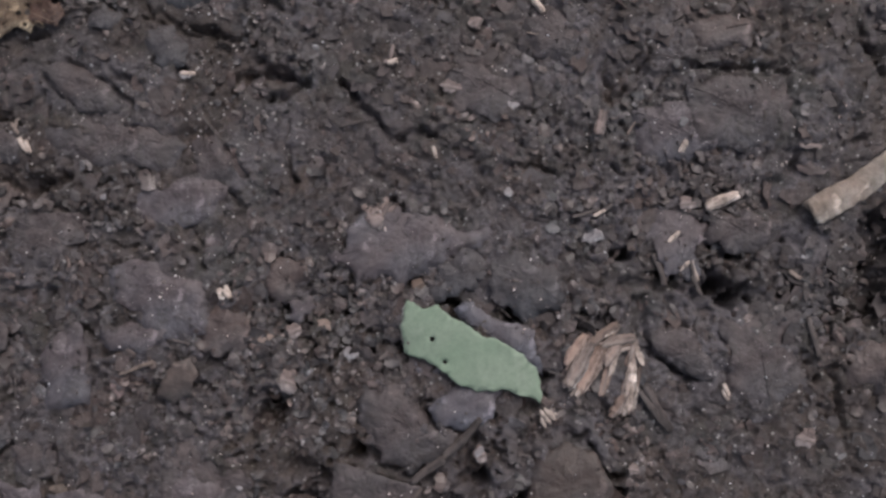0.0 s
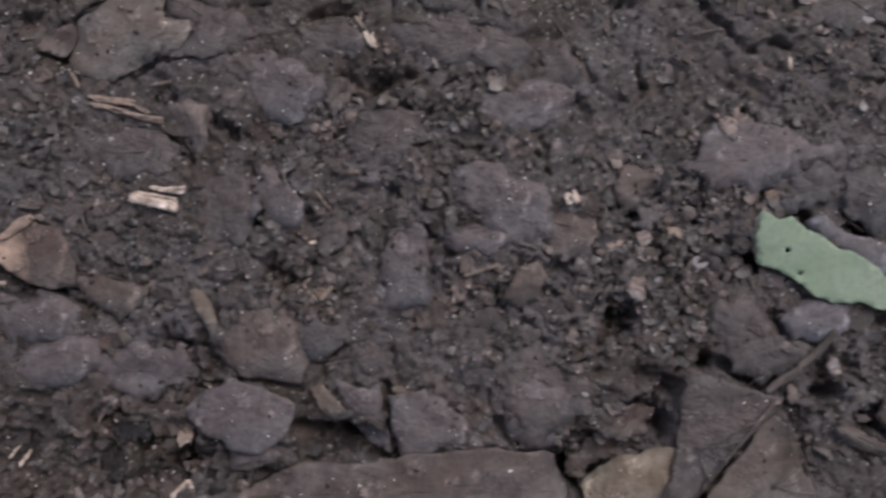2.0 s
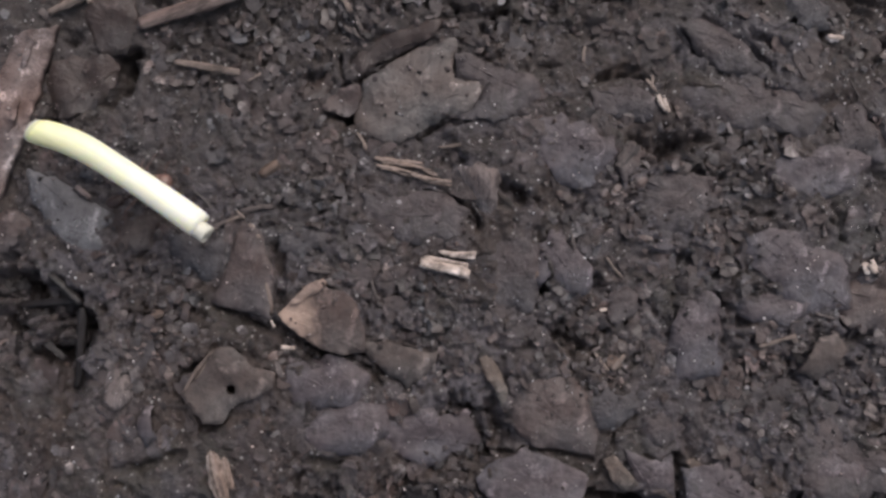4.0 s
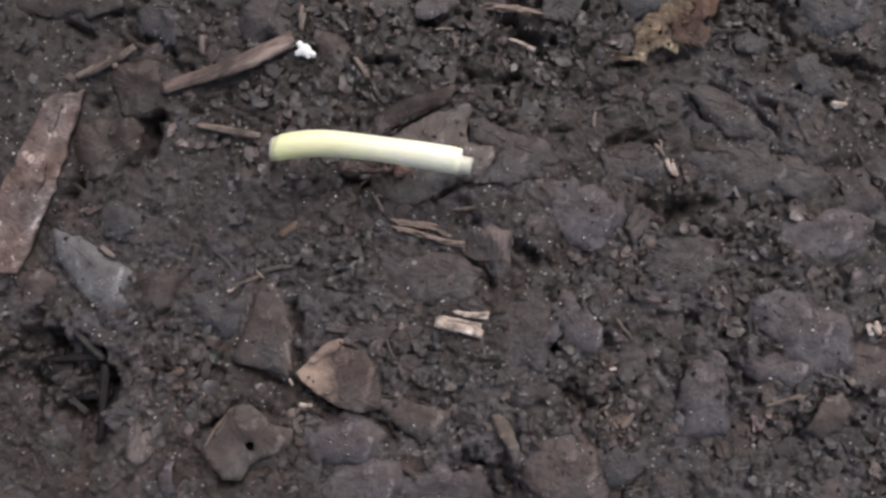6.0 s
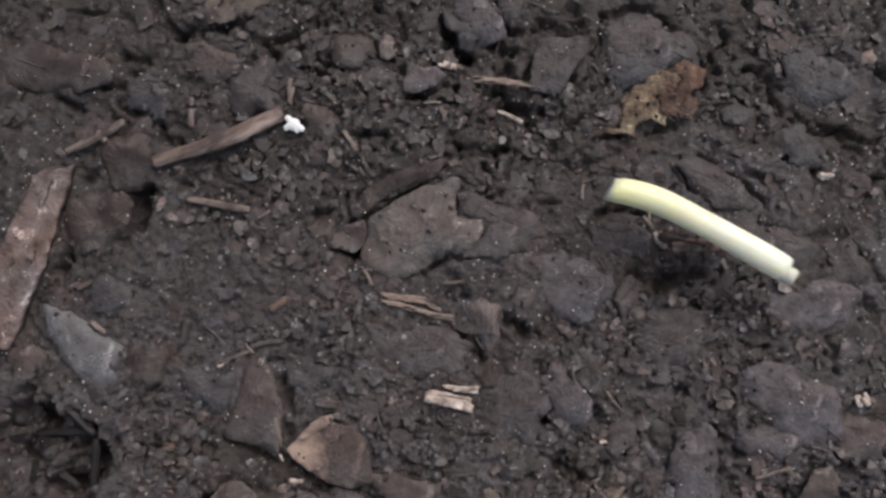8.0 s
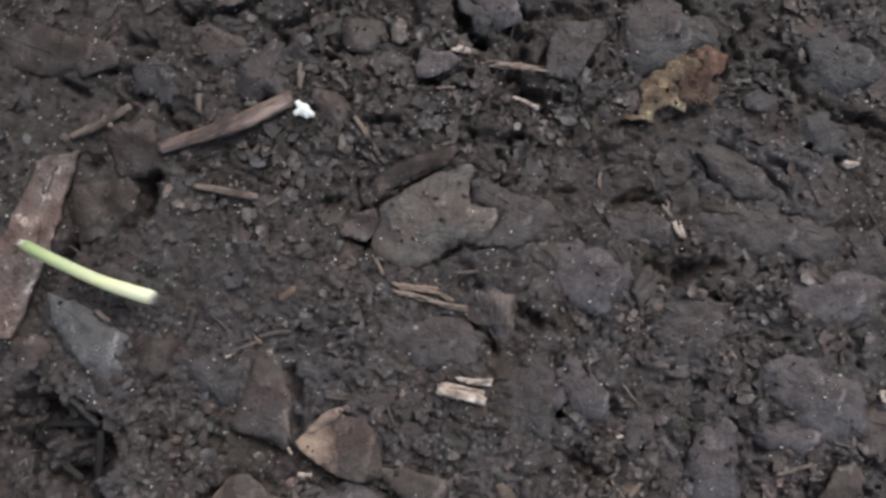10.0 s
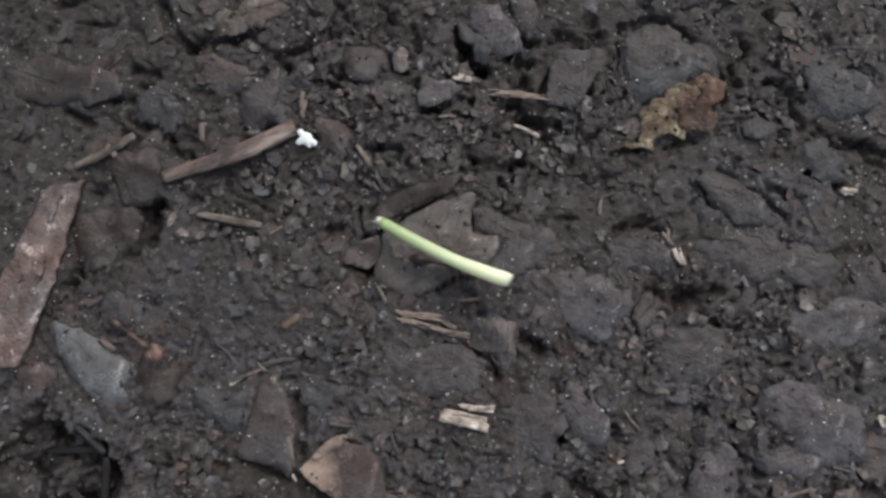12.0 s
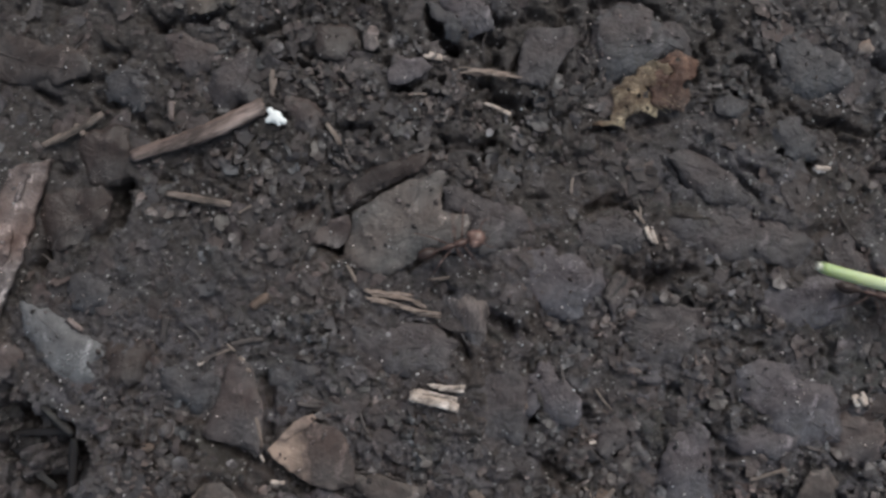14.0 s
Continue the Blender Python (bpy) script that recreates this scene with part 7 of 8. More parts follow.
stick("twig", (-27.1, 23.8), (-19.5, 22.2), 0.85, "twig_pale", "thin grey-brown twig on dark soil", "twig", flat=0.5, lift=0.8, even=True)
stick("twig", (-6.5, 28.2), (-5.5, 25.6), 0.63, "twig_grey", "tiny grey twig on dark soil", "twig", flat=0.7, lift=0.3)
stick("splinter", (-6.6, 14.9), (-5.6, 12.8), 0.44, "twig_pale", "thin pale splinter on dark soil", "splinter", flat=0.6, lift=0.6)
stick("splinter", (3.3, 38.4), (5.0, 37.8), 0.76, "wood_pale", "small whitish wood chip on dark soil", "splinter", flat=0.5, lift=0.5)
stick("splinter", (-23.1, 4.6), (-17.6, 6.9), 0.45, "twig_grey", "thin grey twig on dark soil", "twig", flat=0.6, lift=0.7)
stick("splinter", (-18.7, 5.2), (-17.4, 3.3), 0.7, "twig_pale", "thin pale twig on dark soil", "twig", flat=0.6, lift=0.8)
stick("splinter", (-19.8, 6.6), (-15.9, 7.0), 0.57, "twig_grey", "thin grey twig on dark soil", "twig", flat=0.6, lift=0.5)
stick("splinter", (-17.5, 10.4), (-15.2, 11.8), 1.14, "wood_orange", "small orange-brown wood chip on dark soil", "splinter", flat=0.5, lift=0.4)
stick("twig", (-27.6, 6.8), (-26.9, 10.1), 1.01, "twig_grey", "short grey twig on dark soil", "twig", flat=0.5, lift=0.4)
stick("splinter", (-12.5, -0.0), (-9.5, -0.2), 0.63, "twig_grey", "short grey-brown splinter on dark soil", "splinter", flat=0.5, lift=0.4)
stick("bark_chip", (22.0, 9.8), (24.2, 12.7), 1.52, "twig_grey", "small brown bark chip on dark soil", "bark chip", flat=0.4, lift=0.4)
stick("wood_chip_small", (104.0, 3.0), (107.9, 4.2), 1.3, "wood_pale", "small flat cream wood chip on dark soil", "wood chip", flat=0.3, lift=0.6, even=True)
stick("wood_chip_small", (92.6, 12.1), (93.7, 15.1), 1.3, "wood_pink", "small tan wood chip standing in the soil", "wood chip", flat=0.5, lift=0.6)
stick("splinter", (86.6, 29.0), (87.7, 26.9), 0.82, "wood_pale", "small whitish splinter on dark soil", "splinter", flat=0.5, lift=0.5)
stick("splinter", (73.9, 12.5), (74.2, 11.0), 0.51, "wood_pale", "tiny pale splinter on dark soil", "splinter", flat=0.5, lift=0.3)
stick("splinter", (45.6, 23.6), (47.5, 23.3), 0.63, "wood_pale", "small white splinter on dark soil", "splinter", flat=0.6, lift=0.4)
stick("splinter", (48.9, -1.6), (49.6, -2.7), 0.88, "wood_pale", "small pale hooked splinter", "splinter", flat=0.6, lift=0.6)
stick("splinter", (81.4, -4.0), (86.8, -3.7), 0.63, "twig_grey", "thin grey-brown twig on dark soil", "twig", flat=0.6, lift=0.5)
stick("splinter", (95.0, -15.9), (97.6, -21.4), 1.01, "twig_grey", "thin grey-brown twig on dark soil", "twig", flat=0.6, lift=0.6)
stick("splinter", (103.5, -17.2), (104.1, -18.5), 0.57, "wood_pale", "tiny pale splinter on dark soil", "splinter", flat=0.6, lift=0.4)
stick("splinter", (88.7, 3.2), (92.2, 3.8), 0.51, "twig_grey", "thin grey splinter on dark soil", "splinter", flat=0.6, lift=0.4)
stick("splinter", (91.9, 3.3), (93.6, 4.4), 0.51, "twig_grey", "thin grey splinter on dark soil", "splinter", flat=0.6, lift=0.4)
stick("splinter", (-14.1, -29.1), (-12.8, -27.1), 0.57, "wood_pale", "thin pale splinter on dark soil", "splinter", flat=0.6, lift=0.5)
stick("wood_chip_small", (3.2, -33.1), (5.6, -31.4), 1.64, "wood_pale", "pale cream wood chip on dark soil", "wood chip", flat=0.5, lift=0.7)
stick("twig", (75.9, -28.3), (81.3, -31.5), 1.64, "twig_grey", "short grey rotten twig", "twig", flat=0.5, lift=0.7)
stick("splinter", (99.9, -4.3), (101.2, -3.2), 0.76, "twig_pale", "thin pale splinter on dark soil", "splinter", flat=0.5, lift=0.6)
stick("splinter", (101.6, -4.4), (102.5, -6.9), 0.57, "twig_grey", "thin grey fibre over a dark hollow", "splinter", flat=0.5, lift=1.0)
stick("splinter", (97.6, -1.5), (98.6, -5.5), 0.76, "twig_grey", "thin grey fibre over a dark hollow", "splinter", flat=0.5, lift=0.8)
stick("splinter", (103.4, 9.9), (105.3, 10.9), 0.7, "grit_white", "small whitish splinter on dark soil", "splinter", flat=0.5, lift=0.5)
stick("splinter", (101.9, 9.4), (102.7, 10.8), 0.51, "wood_pale", "thin pale splinter on dark soil", "splinter", flat=0.5, lift=0.5)
stick("splinter", (84.2, -35.8), (85.2, -38.3), 1.39, "wood_pale", "pale splinter among dead leaves", "splinter", flat=0.5, lift=0.9)
stick("splinter", (87.6, -35.8), (88.7, -38.5), 1.52, "wood_pink", "pinkish splinter among dead leaves", "splinter", flat=0.5, lift=0.9)
stick("splinter", (-26.1, 34.4), (-26.4, 32.1), 0.76, "wood_pink", "small pinkish splinter on dark soil", "splinter", flat=0.5, lift=0.6)
stick("splinter", (-14.3, 37.3), (-14.6, 35.2), 0.82, "twig_pale", "pale stub at the end of a twig", "splinter", flat=0.6, lift=0.9)
stick("splinter", (-7.8, 27.0), (-5.5, 25.2), 0.57, "twig_grey", "thin grey fibre on dark soil", "splinter", flat=0.5, lift=0.5)
# black twigs added to darken the hollow beneath them
stick("twig", (-42.3, 2.1), (-37.7, -3.2), 1.01, "twig_dark", "black twig added to darken a hollow", "twig", flat=0.7, lift=0.5)
stick("twig", (-46.5, -2.9), (-38.4, -2.7), 0.88, "twig_dark", "black twig added to darken a hollow", "twig", flat=0.7, lift=0.3)
stick("twig", (-38.2, -3.2), (-39.4, -12.7), 1.01, "twig_dark", "black twig added to darken a hollow", "twig", flat=0.7, lift=0.4)
stick("twig", (-44.5, -5.6), (-40.6, -9.5), 0.88, "twig_dark", "black twig added to darken a hollow", "twig", flat=0.7, lift=0.3)
stick("splinter", (-23.4, 4.3), (-21.9, 5.2), 0.5, "wood_pale", "tiny whitish splinter on dark soil", "splinter", flat=0.6, lift=0.7)
stick("splinter", (-21.9, 5.2), (-19.5, 6.0), 0.4, "twig_pale", "thin pale fibre on dark soil", "splinter", flat=0.6, lift=0.7)
stick("splinter", (-18.4, 5.1), (-17.9, 3.5), 0.5, "wood_pale", "tiny whitish splinter on dark soil", "splinter", flat=0.6, lift=0.7)
stick("splinter", (-20.1, 6.7), (-19.1, 5.7), 0.35, "twig_pale", "thin pale fibre on dark soil", "splinter", flat=0.6, lift=0.7)
stick("splinter", (-19.1, -1.1), (-16.8, -1.0), 0.35, "twig_pale", "thin pale fibre on dark soil", "splinter", flat=0.6, lift=0.7)
stick("splinter", (-16.9, -1.4), (-16.3, -4.8), 0.4, "twig_pale", "thin pale fibre on dark soil", "splinter", flat=0.6, lift=0.7)
stick("splinter", (-16.4, -5.4), (-16.0, -6.3), 0.35, "wood_pale", "tiny whitish splinter on dark soil", "splinter", flat=0.6, lift=0.7)
stick("splinter", (19.0, 23.7), (18.6, 21.6), 0.45, "twig_pale", "thin pale fibre on dark soil", "splinter", flat=0.6, lift=0.7)
stick("splinter", (18.7, 23.7), (20.7, 24.3), 0.3, "twig_grey", "thin grey fibre on dark soil", "splinter", flat=0.6, lift=0.7)
stick("splinter", (25.5, 19.7), (26.6, 18.0), 0.45, "twig_pale", "thin pale fibre on dark soil", "splinter", flat=0.6, lift=0.7)
stick("splinter", (26.9, 17.1), (27.5, 15.9), 0.6, "wood_pale", "tiny whitish splinter on dark soil", "splinter", flat=0.6, lift=0.7)
stick("splinter", (20.3, -12.3), (21.9, -10.6), 0.55, "twig_pale", "thin pale fibre on dark soil", "splinter", flat=0.6, lift=0.7)
stick("splinter", (18.5, -10.2), (20.0, -12.3), 0.4, "twig_pale", "thin pale fibre on dark soil", "splinter", flat=0.6, lift=0.7)
stick("splinter", (12.1, 19.8), (13.0, 19.1), 0.3, "twig_pale", "thin pale fibre on dark soil", "splinter", flat=0.6, lift=0.7)
stick("splinter", (2.7, 38.2), (5.0, 37.6), 0.55, "wood_pale", "tiny whitish splinter on dark soil", "splinter", flat=0.6, lift=0.7)
stick("splinter", (9.4, 32.6), (12.5, 31.1), 0.55, "wood_pale", "tiny whitish splinter on dark soil", "splinter", flat=0.6, lift=0.7)
stick("splinter", (0.9, 33.6), (3.1, 33.6), 0.35, "twig_pale", "thin pale fibre on dark soil", "splinter", flat=0.6, lift=0.7)
stick("splinter", (-8.4, 31.0), (-6.7, 28.1), 0.7, "twig_pale", "thin pale fibre on dark soil", "splinter", flat=0.6, lift=0.7)
stick("splinter", (-6.7, 26.7), (-6.0, 25.4), 0.4, "twig_grey", "thin grey fibre on dark soil", "splinter", flat=0.6, lift=0.7)
stick("splinter", (-18.7, 21.1), (-17.1, 22.0), 0.35, "twig_pale", "thin pale fibre on dark soil", "splinter", flat=0.6, lift=0.7)
stick("splinter", (2.3, 12.9), (5.1, 13.0), 0.5, "twig_pale", "thin pale fibre on dark soil", "splinter", flat=0.6, lift=0.7)
stick("splinter", (-12.4, -0.1), (-9.7, -0.5), 0.5, "twig_grey", "thin grey fibre on dark soil", "splinter", flat=0.6, lift=0.7)
stick("splinter", (-38.1, 10.0), (-36.3, 8.5), 0.75, "wood_pink", "small pinkish splinter lying on a grey leaf", "splinter", flat=0.6, lift=0.7)
stick("splinter", (-14.0, 36.5), (-14.5, 34.1), 0.6, "twig_pale", "thin pale fibre on dark soil", "splinter", flat=0.6, lift=0.7)
stick("splinter", (-15.5, -8.4), (-13.8, -8.6), 0.6, "wood_pale", "tiny whitish splinter on dark soil", "splinter", flat=0.6, lift=0.7)
stick("splinter", (-24.7, -11.6), (-22.5, -8.6), 0.45, "twig_pale", "thin pale fibre on dark soil", "splinter", flat=0.6, lift=0.7)
stick("splinter", (-5.5, -1.4), (-4.6, -3.9), 0.35, "twig_grey", "thin grey fibre on dark soil", "splinter", flat=0.6, lift=0.7)
stick("splinter", (16.7, 2.9), (16.9, 1.0), 0.35, "twig_grey", "thin grey fibre on dark soil", "splinter", flat=0.6, lift=0.7)
stick("splinter", (20.2, 0.3), (22.2, -2.4), 0.3, "twig_pale", "thin pale fibre on dark soil", "splinter", flat=0.6, lift=0.7)
stick("splinter", (15.9, -0.1), (17.4, -2.0), 0.35, "twig_pale", "thin pale fibre on dark soil", "splinter", flat=0.6, lift=0.7)
stick("splinter", (64.1, 2.5), (66.3, 2.6), 0.45, "wood_pale", "tiny whitish splinter on dark soil", "splinter", flat=0.6, lift=0.7)
stick("splinter", (63.5, 15.8), (66.4, 16.2), 0.35, "twig_grey", "thin grey fibre on dark soil", "splinter", flat=0.6, lift=0.7)
stick("splinter", (36.3, -10.2), (40.5, -9.1), 0.5, "twig_pale", "thin pale fibre on dark soil", "splinter", flat=0.6, lift=0.7)
stick("splinter", (81.4, -3.3), (86.4, -3.9), 0.55, "twig_grey", "thin grey fibre on dark soil", "splinter", flat=0.6, lift=0.7)
stick("splinter", (94.3, -16.4), (97.5, -21.6), 0.8, "twig_grey", "thin grey fibre on dark soil", "splinter", flat=0.6, lift=0.7)
stick("splinter", (101.9, -2.7), (102.3, -5.2), 0.5, "wood_pale", "tiny whitish splinter on dark soil", "splinter", flat=0.6, lift=0.7)
stick("splinter", (103.6, -16.5), (104.1, -18.1), 0.6, "wood_pale", "tiny whitish splinter on dark soil", "splinter", flat=0.6, lift=0.7)
stick("splinter", (91.2, 3.0), (92.8, 3.7), 0.45, "wood_pale", "tiny whitish splinter on dark soil", "splinter", flat=0.6, lift=0.7)
stick("splinter", (99.1, -0.2), (100.7, 0.9), 0.5, "wood_pale", "tiny whitish splinter on dark soil", "splinter", flat=0.6, lift=0.7)
stick("splinter", (101.6, 9.5), (102.6, 11.0), 0.5, "wood_pale", "tiny whitish splinter on dark soil", "splinter", flat=0.6, lift=0.7)
stick("splinter", (112.3, -4.8), (113.7, -5.9), 0.6, "twig_pale", "thin pale fibre on dark soil", "splinter", flat=0.6, lift=0.7)
stick("splinter", (113.9, -9.9), (114.5, -14.9), 0.8, "twig_grey", "thin grey fibre on dark soil", "splinter", flat=0.6, lift=0.7)
stick("splinter", (86.9, 28.5), (87.8, 26.7), 0.8, "wood_pale", "tiny whitish splinter on dark soil", "splinter", flat=0.6, lift=0.7)
stick("splinter", (79.8, 25.5), (80.6, 26.8), 0.9, "wood_pink", "small pinkish splinter on dark soil", "splinter", flat=0.6, lift=0.7)
stick("splinter", (85.5, 24.6), (89.0, 24.0), 0.35, "twig_pale", "thin pale fibre on dark soil", "splinter", flat=0.6, lift=0.7)
stick("splinter", (95.9, 11.9), (97.0, 13.4), 0.3, "twig_pale", "thin pale fibre on dark soil", "splinter", flat=0.6, lift=0.7)
stick("splinter", (97.6, -1.7), (98.9, -4.9), 0.7, "twig_grey", "thin grey fibre on dark soil", "splinter", flat=0.6, lift=0.7)
stick("splinter", (69.5, 22.5), (70.8, 22.7), 0.8, "wood_pale", "tiny whitish splinter on dark soil", "splinter", flat=0.6, lift=0.7)
stick("splinter", (70.3, 24.7), (69.8, 22.8), 0.5, "wood_pink", "small pinkish splinter on dark soil", "splinter", flat=0.6, lift=0.7)
stick("splinter", (27.2, 17.4), (27.8, 15.7), 0.6, "wood_pale", "tiny whitish splinter on dark soil", "splinter", flat=0.6, lift=0.7)
stick("splinter", (49.1, -1.1), (49.6, -2.4), 0.6, "wood_pale", "tiny whitish splinter on dark soil", "splinter", flat=0.6, lift=0.7)
stick("splinter", (-15.0, -28.0), (-13.8, -26.5), 0.4, "wood_pale", "tiny whitish splinter on dark soil", "splinter", flat=0.6, lift=0.7)
stick("splinter", (7.8, -12.9), (8.6, -14.5), 0.35, "wood_pale", "tiny whitish splinter on dark soil", "splinter", flat=0.6, lift=0.7)
stick("splinter", (26.3, 20.1), (26.0, 18.5), 0.4, "twig_pale", "thin pale fibre on dark soil", "splinter", flat=0.6, lift=0.7)
stick("splinter", (26.6, 17.8), (27.1, 16.3), 0.6, "wood_pale", "tiny whitish splinter on dark soil", "splinter", flat=0.6, lift=0.7)
stick("splinter", (53.5, -32.2), (55.1, -30.8), 0.4, "wood_pale", "tiny whitish splinter on dark soil", "splinter", flat=0.6, lift=0.7)
stick("splinter", (19.3, -5.7), (20.2, -5.6), 0.4, "wood_pale", "tiny whitish splinter on dark soil", "splinter", flat=0.6, lift=0.7)
stick("splinter", (42.6, -6.8), (44.8, -7.5), 0.3, "twig_grey", "thin grey fibre on dark soil", "splinter", flat=0.6, lift=0.7)
stick("leaf_stalk", (68.4, -24.6), (72.5, -22.0), 1.0, "twig_grey", "brown stalk at the base of a dead leaf", "leaf stalk", flat=0.5, lift=2.2, even=True, point=1.0)
stick("leaf_stalk", (72.1, -22.2), (76.8, -18.1), 0.9, "twig_grey", "thin dark piece of leaf stalk", "leaf stalk", flat=0.6, lift=1.4, even=True)
split_chip("rotten_wood_chip", [(86.4, -15.9, 89.9, -10.8, 1.6), (87.6, -16.5, 91.1, -11.2, 1.7), (86.5, -13.3, 89.2, -9.9, 1.1), (88.6, -11.7, 93.0, -9.0, 1.1), (90.6, -11.3, 94.9, -10.7, 1.3), (92.4, -19.0, 94.7, -11.2, 1.6), (90.2, -17.0, 91.8, -13.1, 1.0), (91.1, -19.5, 93.1, -16.9, 1.1), (90.8, -13.6, 92.9, -11.3, 1.2)],
           "wood_rotten", "frayed tan chip of rotten wood split along its grain", "wood chip", frayed=3)
split_chip("wood_chip_sliver", [(87.3, -16.8, 89.3, -13.4, 0.9), (88.4, -15.9, 90.1, -13.3, 0.5), (93.3, -19.1, 94.1, -13.3, 1.2), (92.6, -19.5, 93.2, -16.3, 0.6), (92.3, -12.2, 94.7, -11.5, 1.0), (91.4, -14.6, 92.8, -11.3, 0.8), (90.8, -10.5, 93.1, -9.2, 0.5), (86.6, -12.7, 88.6, -10.3, 0.6), (95.2, -14.0, 94.6, -11.6, 0.7)],
           "wood_pale", "cream slivers on a chip of rotten wood", "wood chip", frayed=2)
split_chip("rotten_wood_stub", [(-23.0, -18.9, -21.6, -25.1, 1.77), (-23.5, -19.5, -22.7, -24.0, 0.76), (-21.9, -19.8, -21.1, -23.5, 0.76)],
           "wood_tan", "pale orange-tan stub of rotten wood", "wood piece")
split_chip("pale_wood_chip", [(-0.1, 0.3, 5.3, -1.3, 1.35), (0.3, 0.6, 5.1, -0.7, 0.9), (2.1, 1.3, 6.0, 0.6, 0.55), (3.1, 0.8, 6.1, 1.0, 0.5)],
           "wood_pale", "small cream wood chip split into slivers", "wood chip", point=0.85, frayed=2, sharp=False)
split_chip("bark_scrap", [(-4.6, 11.8, -1.6, 11.2, 0.5), (-3.8, 11.4, 1.0, 10.5, 0.45), (-4.5, 11.1, -0.4, 10.1, 0.4), (-3.2, 10.7, 0.8, 9.7, 0.45), (-1.0, 10.0, 3.8, 9.0, 0.45), (-0.1, 9.6, 3.7, 8.6, 0.35), (-2.1, 11.5, 0.8, 11.1, 0.4), (-4.6, 12.1, -3.2, 10.8, 0.35), (-4.1, 10.7, -2.2, 10.4, 0.3), (0.3, 10.7, 2.1, 9.8, 0.35)],
           "wood_tan", "frayed strip of pale bark", "bark strip", frayed=2)
split_chip("bark_scrap", [(5.9, 36.5, 9.9, 36.0, 0.35), (7.6, 36.1, 12.7, 35.5, 0.45), (8.9, 35.9, 13.5, 35.1, 0.4), (10.4, 36.3, 12.2, 35.2, 0.5), (6.7, 36.1, 9.2, 35.6, 0.3)],
           "wood_tan", "frayed strip of pale bark", "bark strip", frayed=2)
split_chip("wood_crumb", [(83.3, -17.8, 84.4, -19.4, 0.5), (83.7, -17.7, 85.0, -19.2, 0.35), (84.3, -17.9, 85.3, -18.5, 0.35), (83.3, -18.6, 83.8, -19.9, 0.3)],
           "wood_pale", "small frayed crumb of pale wood", "wood chip", frayed=2)
split_chip("wood_crumb", [(66.7, 4.1, 68.5, 6.6, 1.39), (66.1, 5.2, 67.3, 5.9, 0.76)],
           "wood_pink", "small pinkish crumb of rotten wood", "wood chip")
scraps("wood_pink", [(76.6, 19.2, 2.4, 1.39), (77.6, 17.2, 1.39, 1.14), (79.7, 26.5, 1.64, 1.26), (55.4, -12.3, 1.9, 2.65), (76.3, -22.0, 1.52, 2.02), (111.9, -23.1, 2.28, 2.53), (69.8, 22.7, 1.52, 0.76), (102.2, 3.9, 2.53, 1.64), (116.0, 8.9, 2.15, 0.88), (92.9, -25.0, 1.14, 1.39), (56.6, -6.9, 1.64, 1.77), (-2.8, 41.0, 1.64, 1.9), (-30.0, 23.3, 1.39, 1.77), (55.7, -12.7, 1.9, 2.53)])
scraps("grit_white", [(83.2, 16.4, 1.77, 1.14), (91.0, 0.8, 2.65, 1.77), (82.0, 6.5, 1.01, 1.26), (62.9, -10.0, 1.39, 1.52), (-16.7, 25.8, 0.88, 0.76), (9.9, 29.0, 0.88, 1.01), (46.4, 23.3, 1.77, 0.63), (-2.2, 7.0, 0.63, 0.63), (35.8, 10.1, 0.76, 0.76), (49.2, -23.9, 0.76, 0.63), (46.2, 23.3, 1.52, 0.63), (35.1, -14.6, 0.76, 0.51), (62.5, -9.9, 1.39, 1.26), (76.4, -22.0, 1.52, 1.64), (110.9, 17.9, 0.88, 0.63)])
scraps("leaf_pale", [(86.6, 2.1, 1.64, 1.14), (102.4, 13.0, 1.26, 1.14), (-19.6, 26.2, 1.9, 1.14), (-45.8, 29.8, 1.01, 1.14)])
scraps("wood_orange", [(71.0, -2.9, 1.52, 1.39), (11.9, -1.4, 1.77, 1.01), (20.5, -11.4, 1.64, 1.39), (-29.0, -4.4, 1.52, 1.01), (20.7, -11.6, 1.52, 1.01), (20.9, -11.4, 1.39, 1.14)])
scraps("wood_pale", [(-15.1, -8.6, 1.26, 0.63), (48.7, -2.0, 1.14, 1.52)])
scraps("leaf_orange", [(4.6, -26.5, 2.15, 2.53), (60.1, -6.5, 1.9, 1.26), (53.3, -7.5, 1.77, 1.01)])

# ---- torn veins that stick out of the amber scrap ----


def amber_spikes():
    scrap = bpy.data.objects["amber_leaf_scrap"]
    rnd = random.Random(9)
    for k in range(11):
        a = rnd.uniform(-2.9, 0.9)
        r0, r1 = rnd.uniform(2.0, 3.4), rnd.uniform(3.8, 5.6)
        x, y, z = 1.2, 0.8, rnd.uniform(0.8, 1.3)
        part("torn_vein", rib_mesh((x + r0 * math.cos(a), y + 0.6 * r0 * math.sin(a)), (x + r1 * math.cos(a), y + 0.6 * r1 * math.sin(a)), z, z - rnd.uniform(0.2, 0.7), 0.07, 0.03, rnd.uniform(-0.3, 0.3)), "leaf_amber", scrap)


amber_spikes()

# ---- the white crumb at the twig's end ----


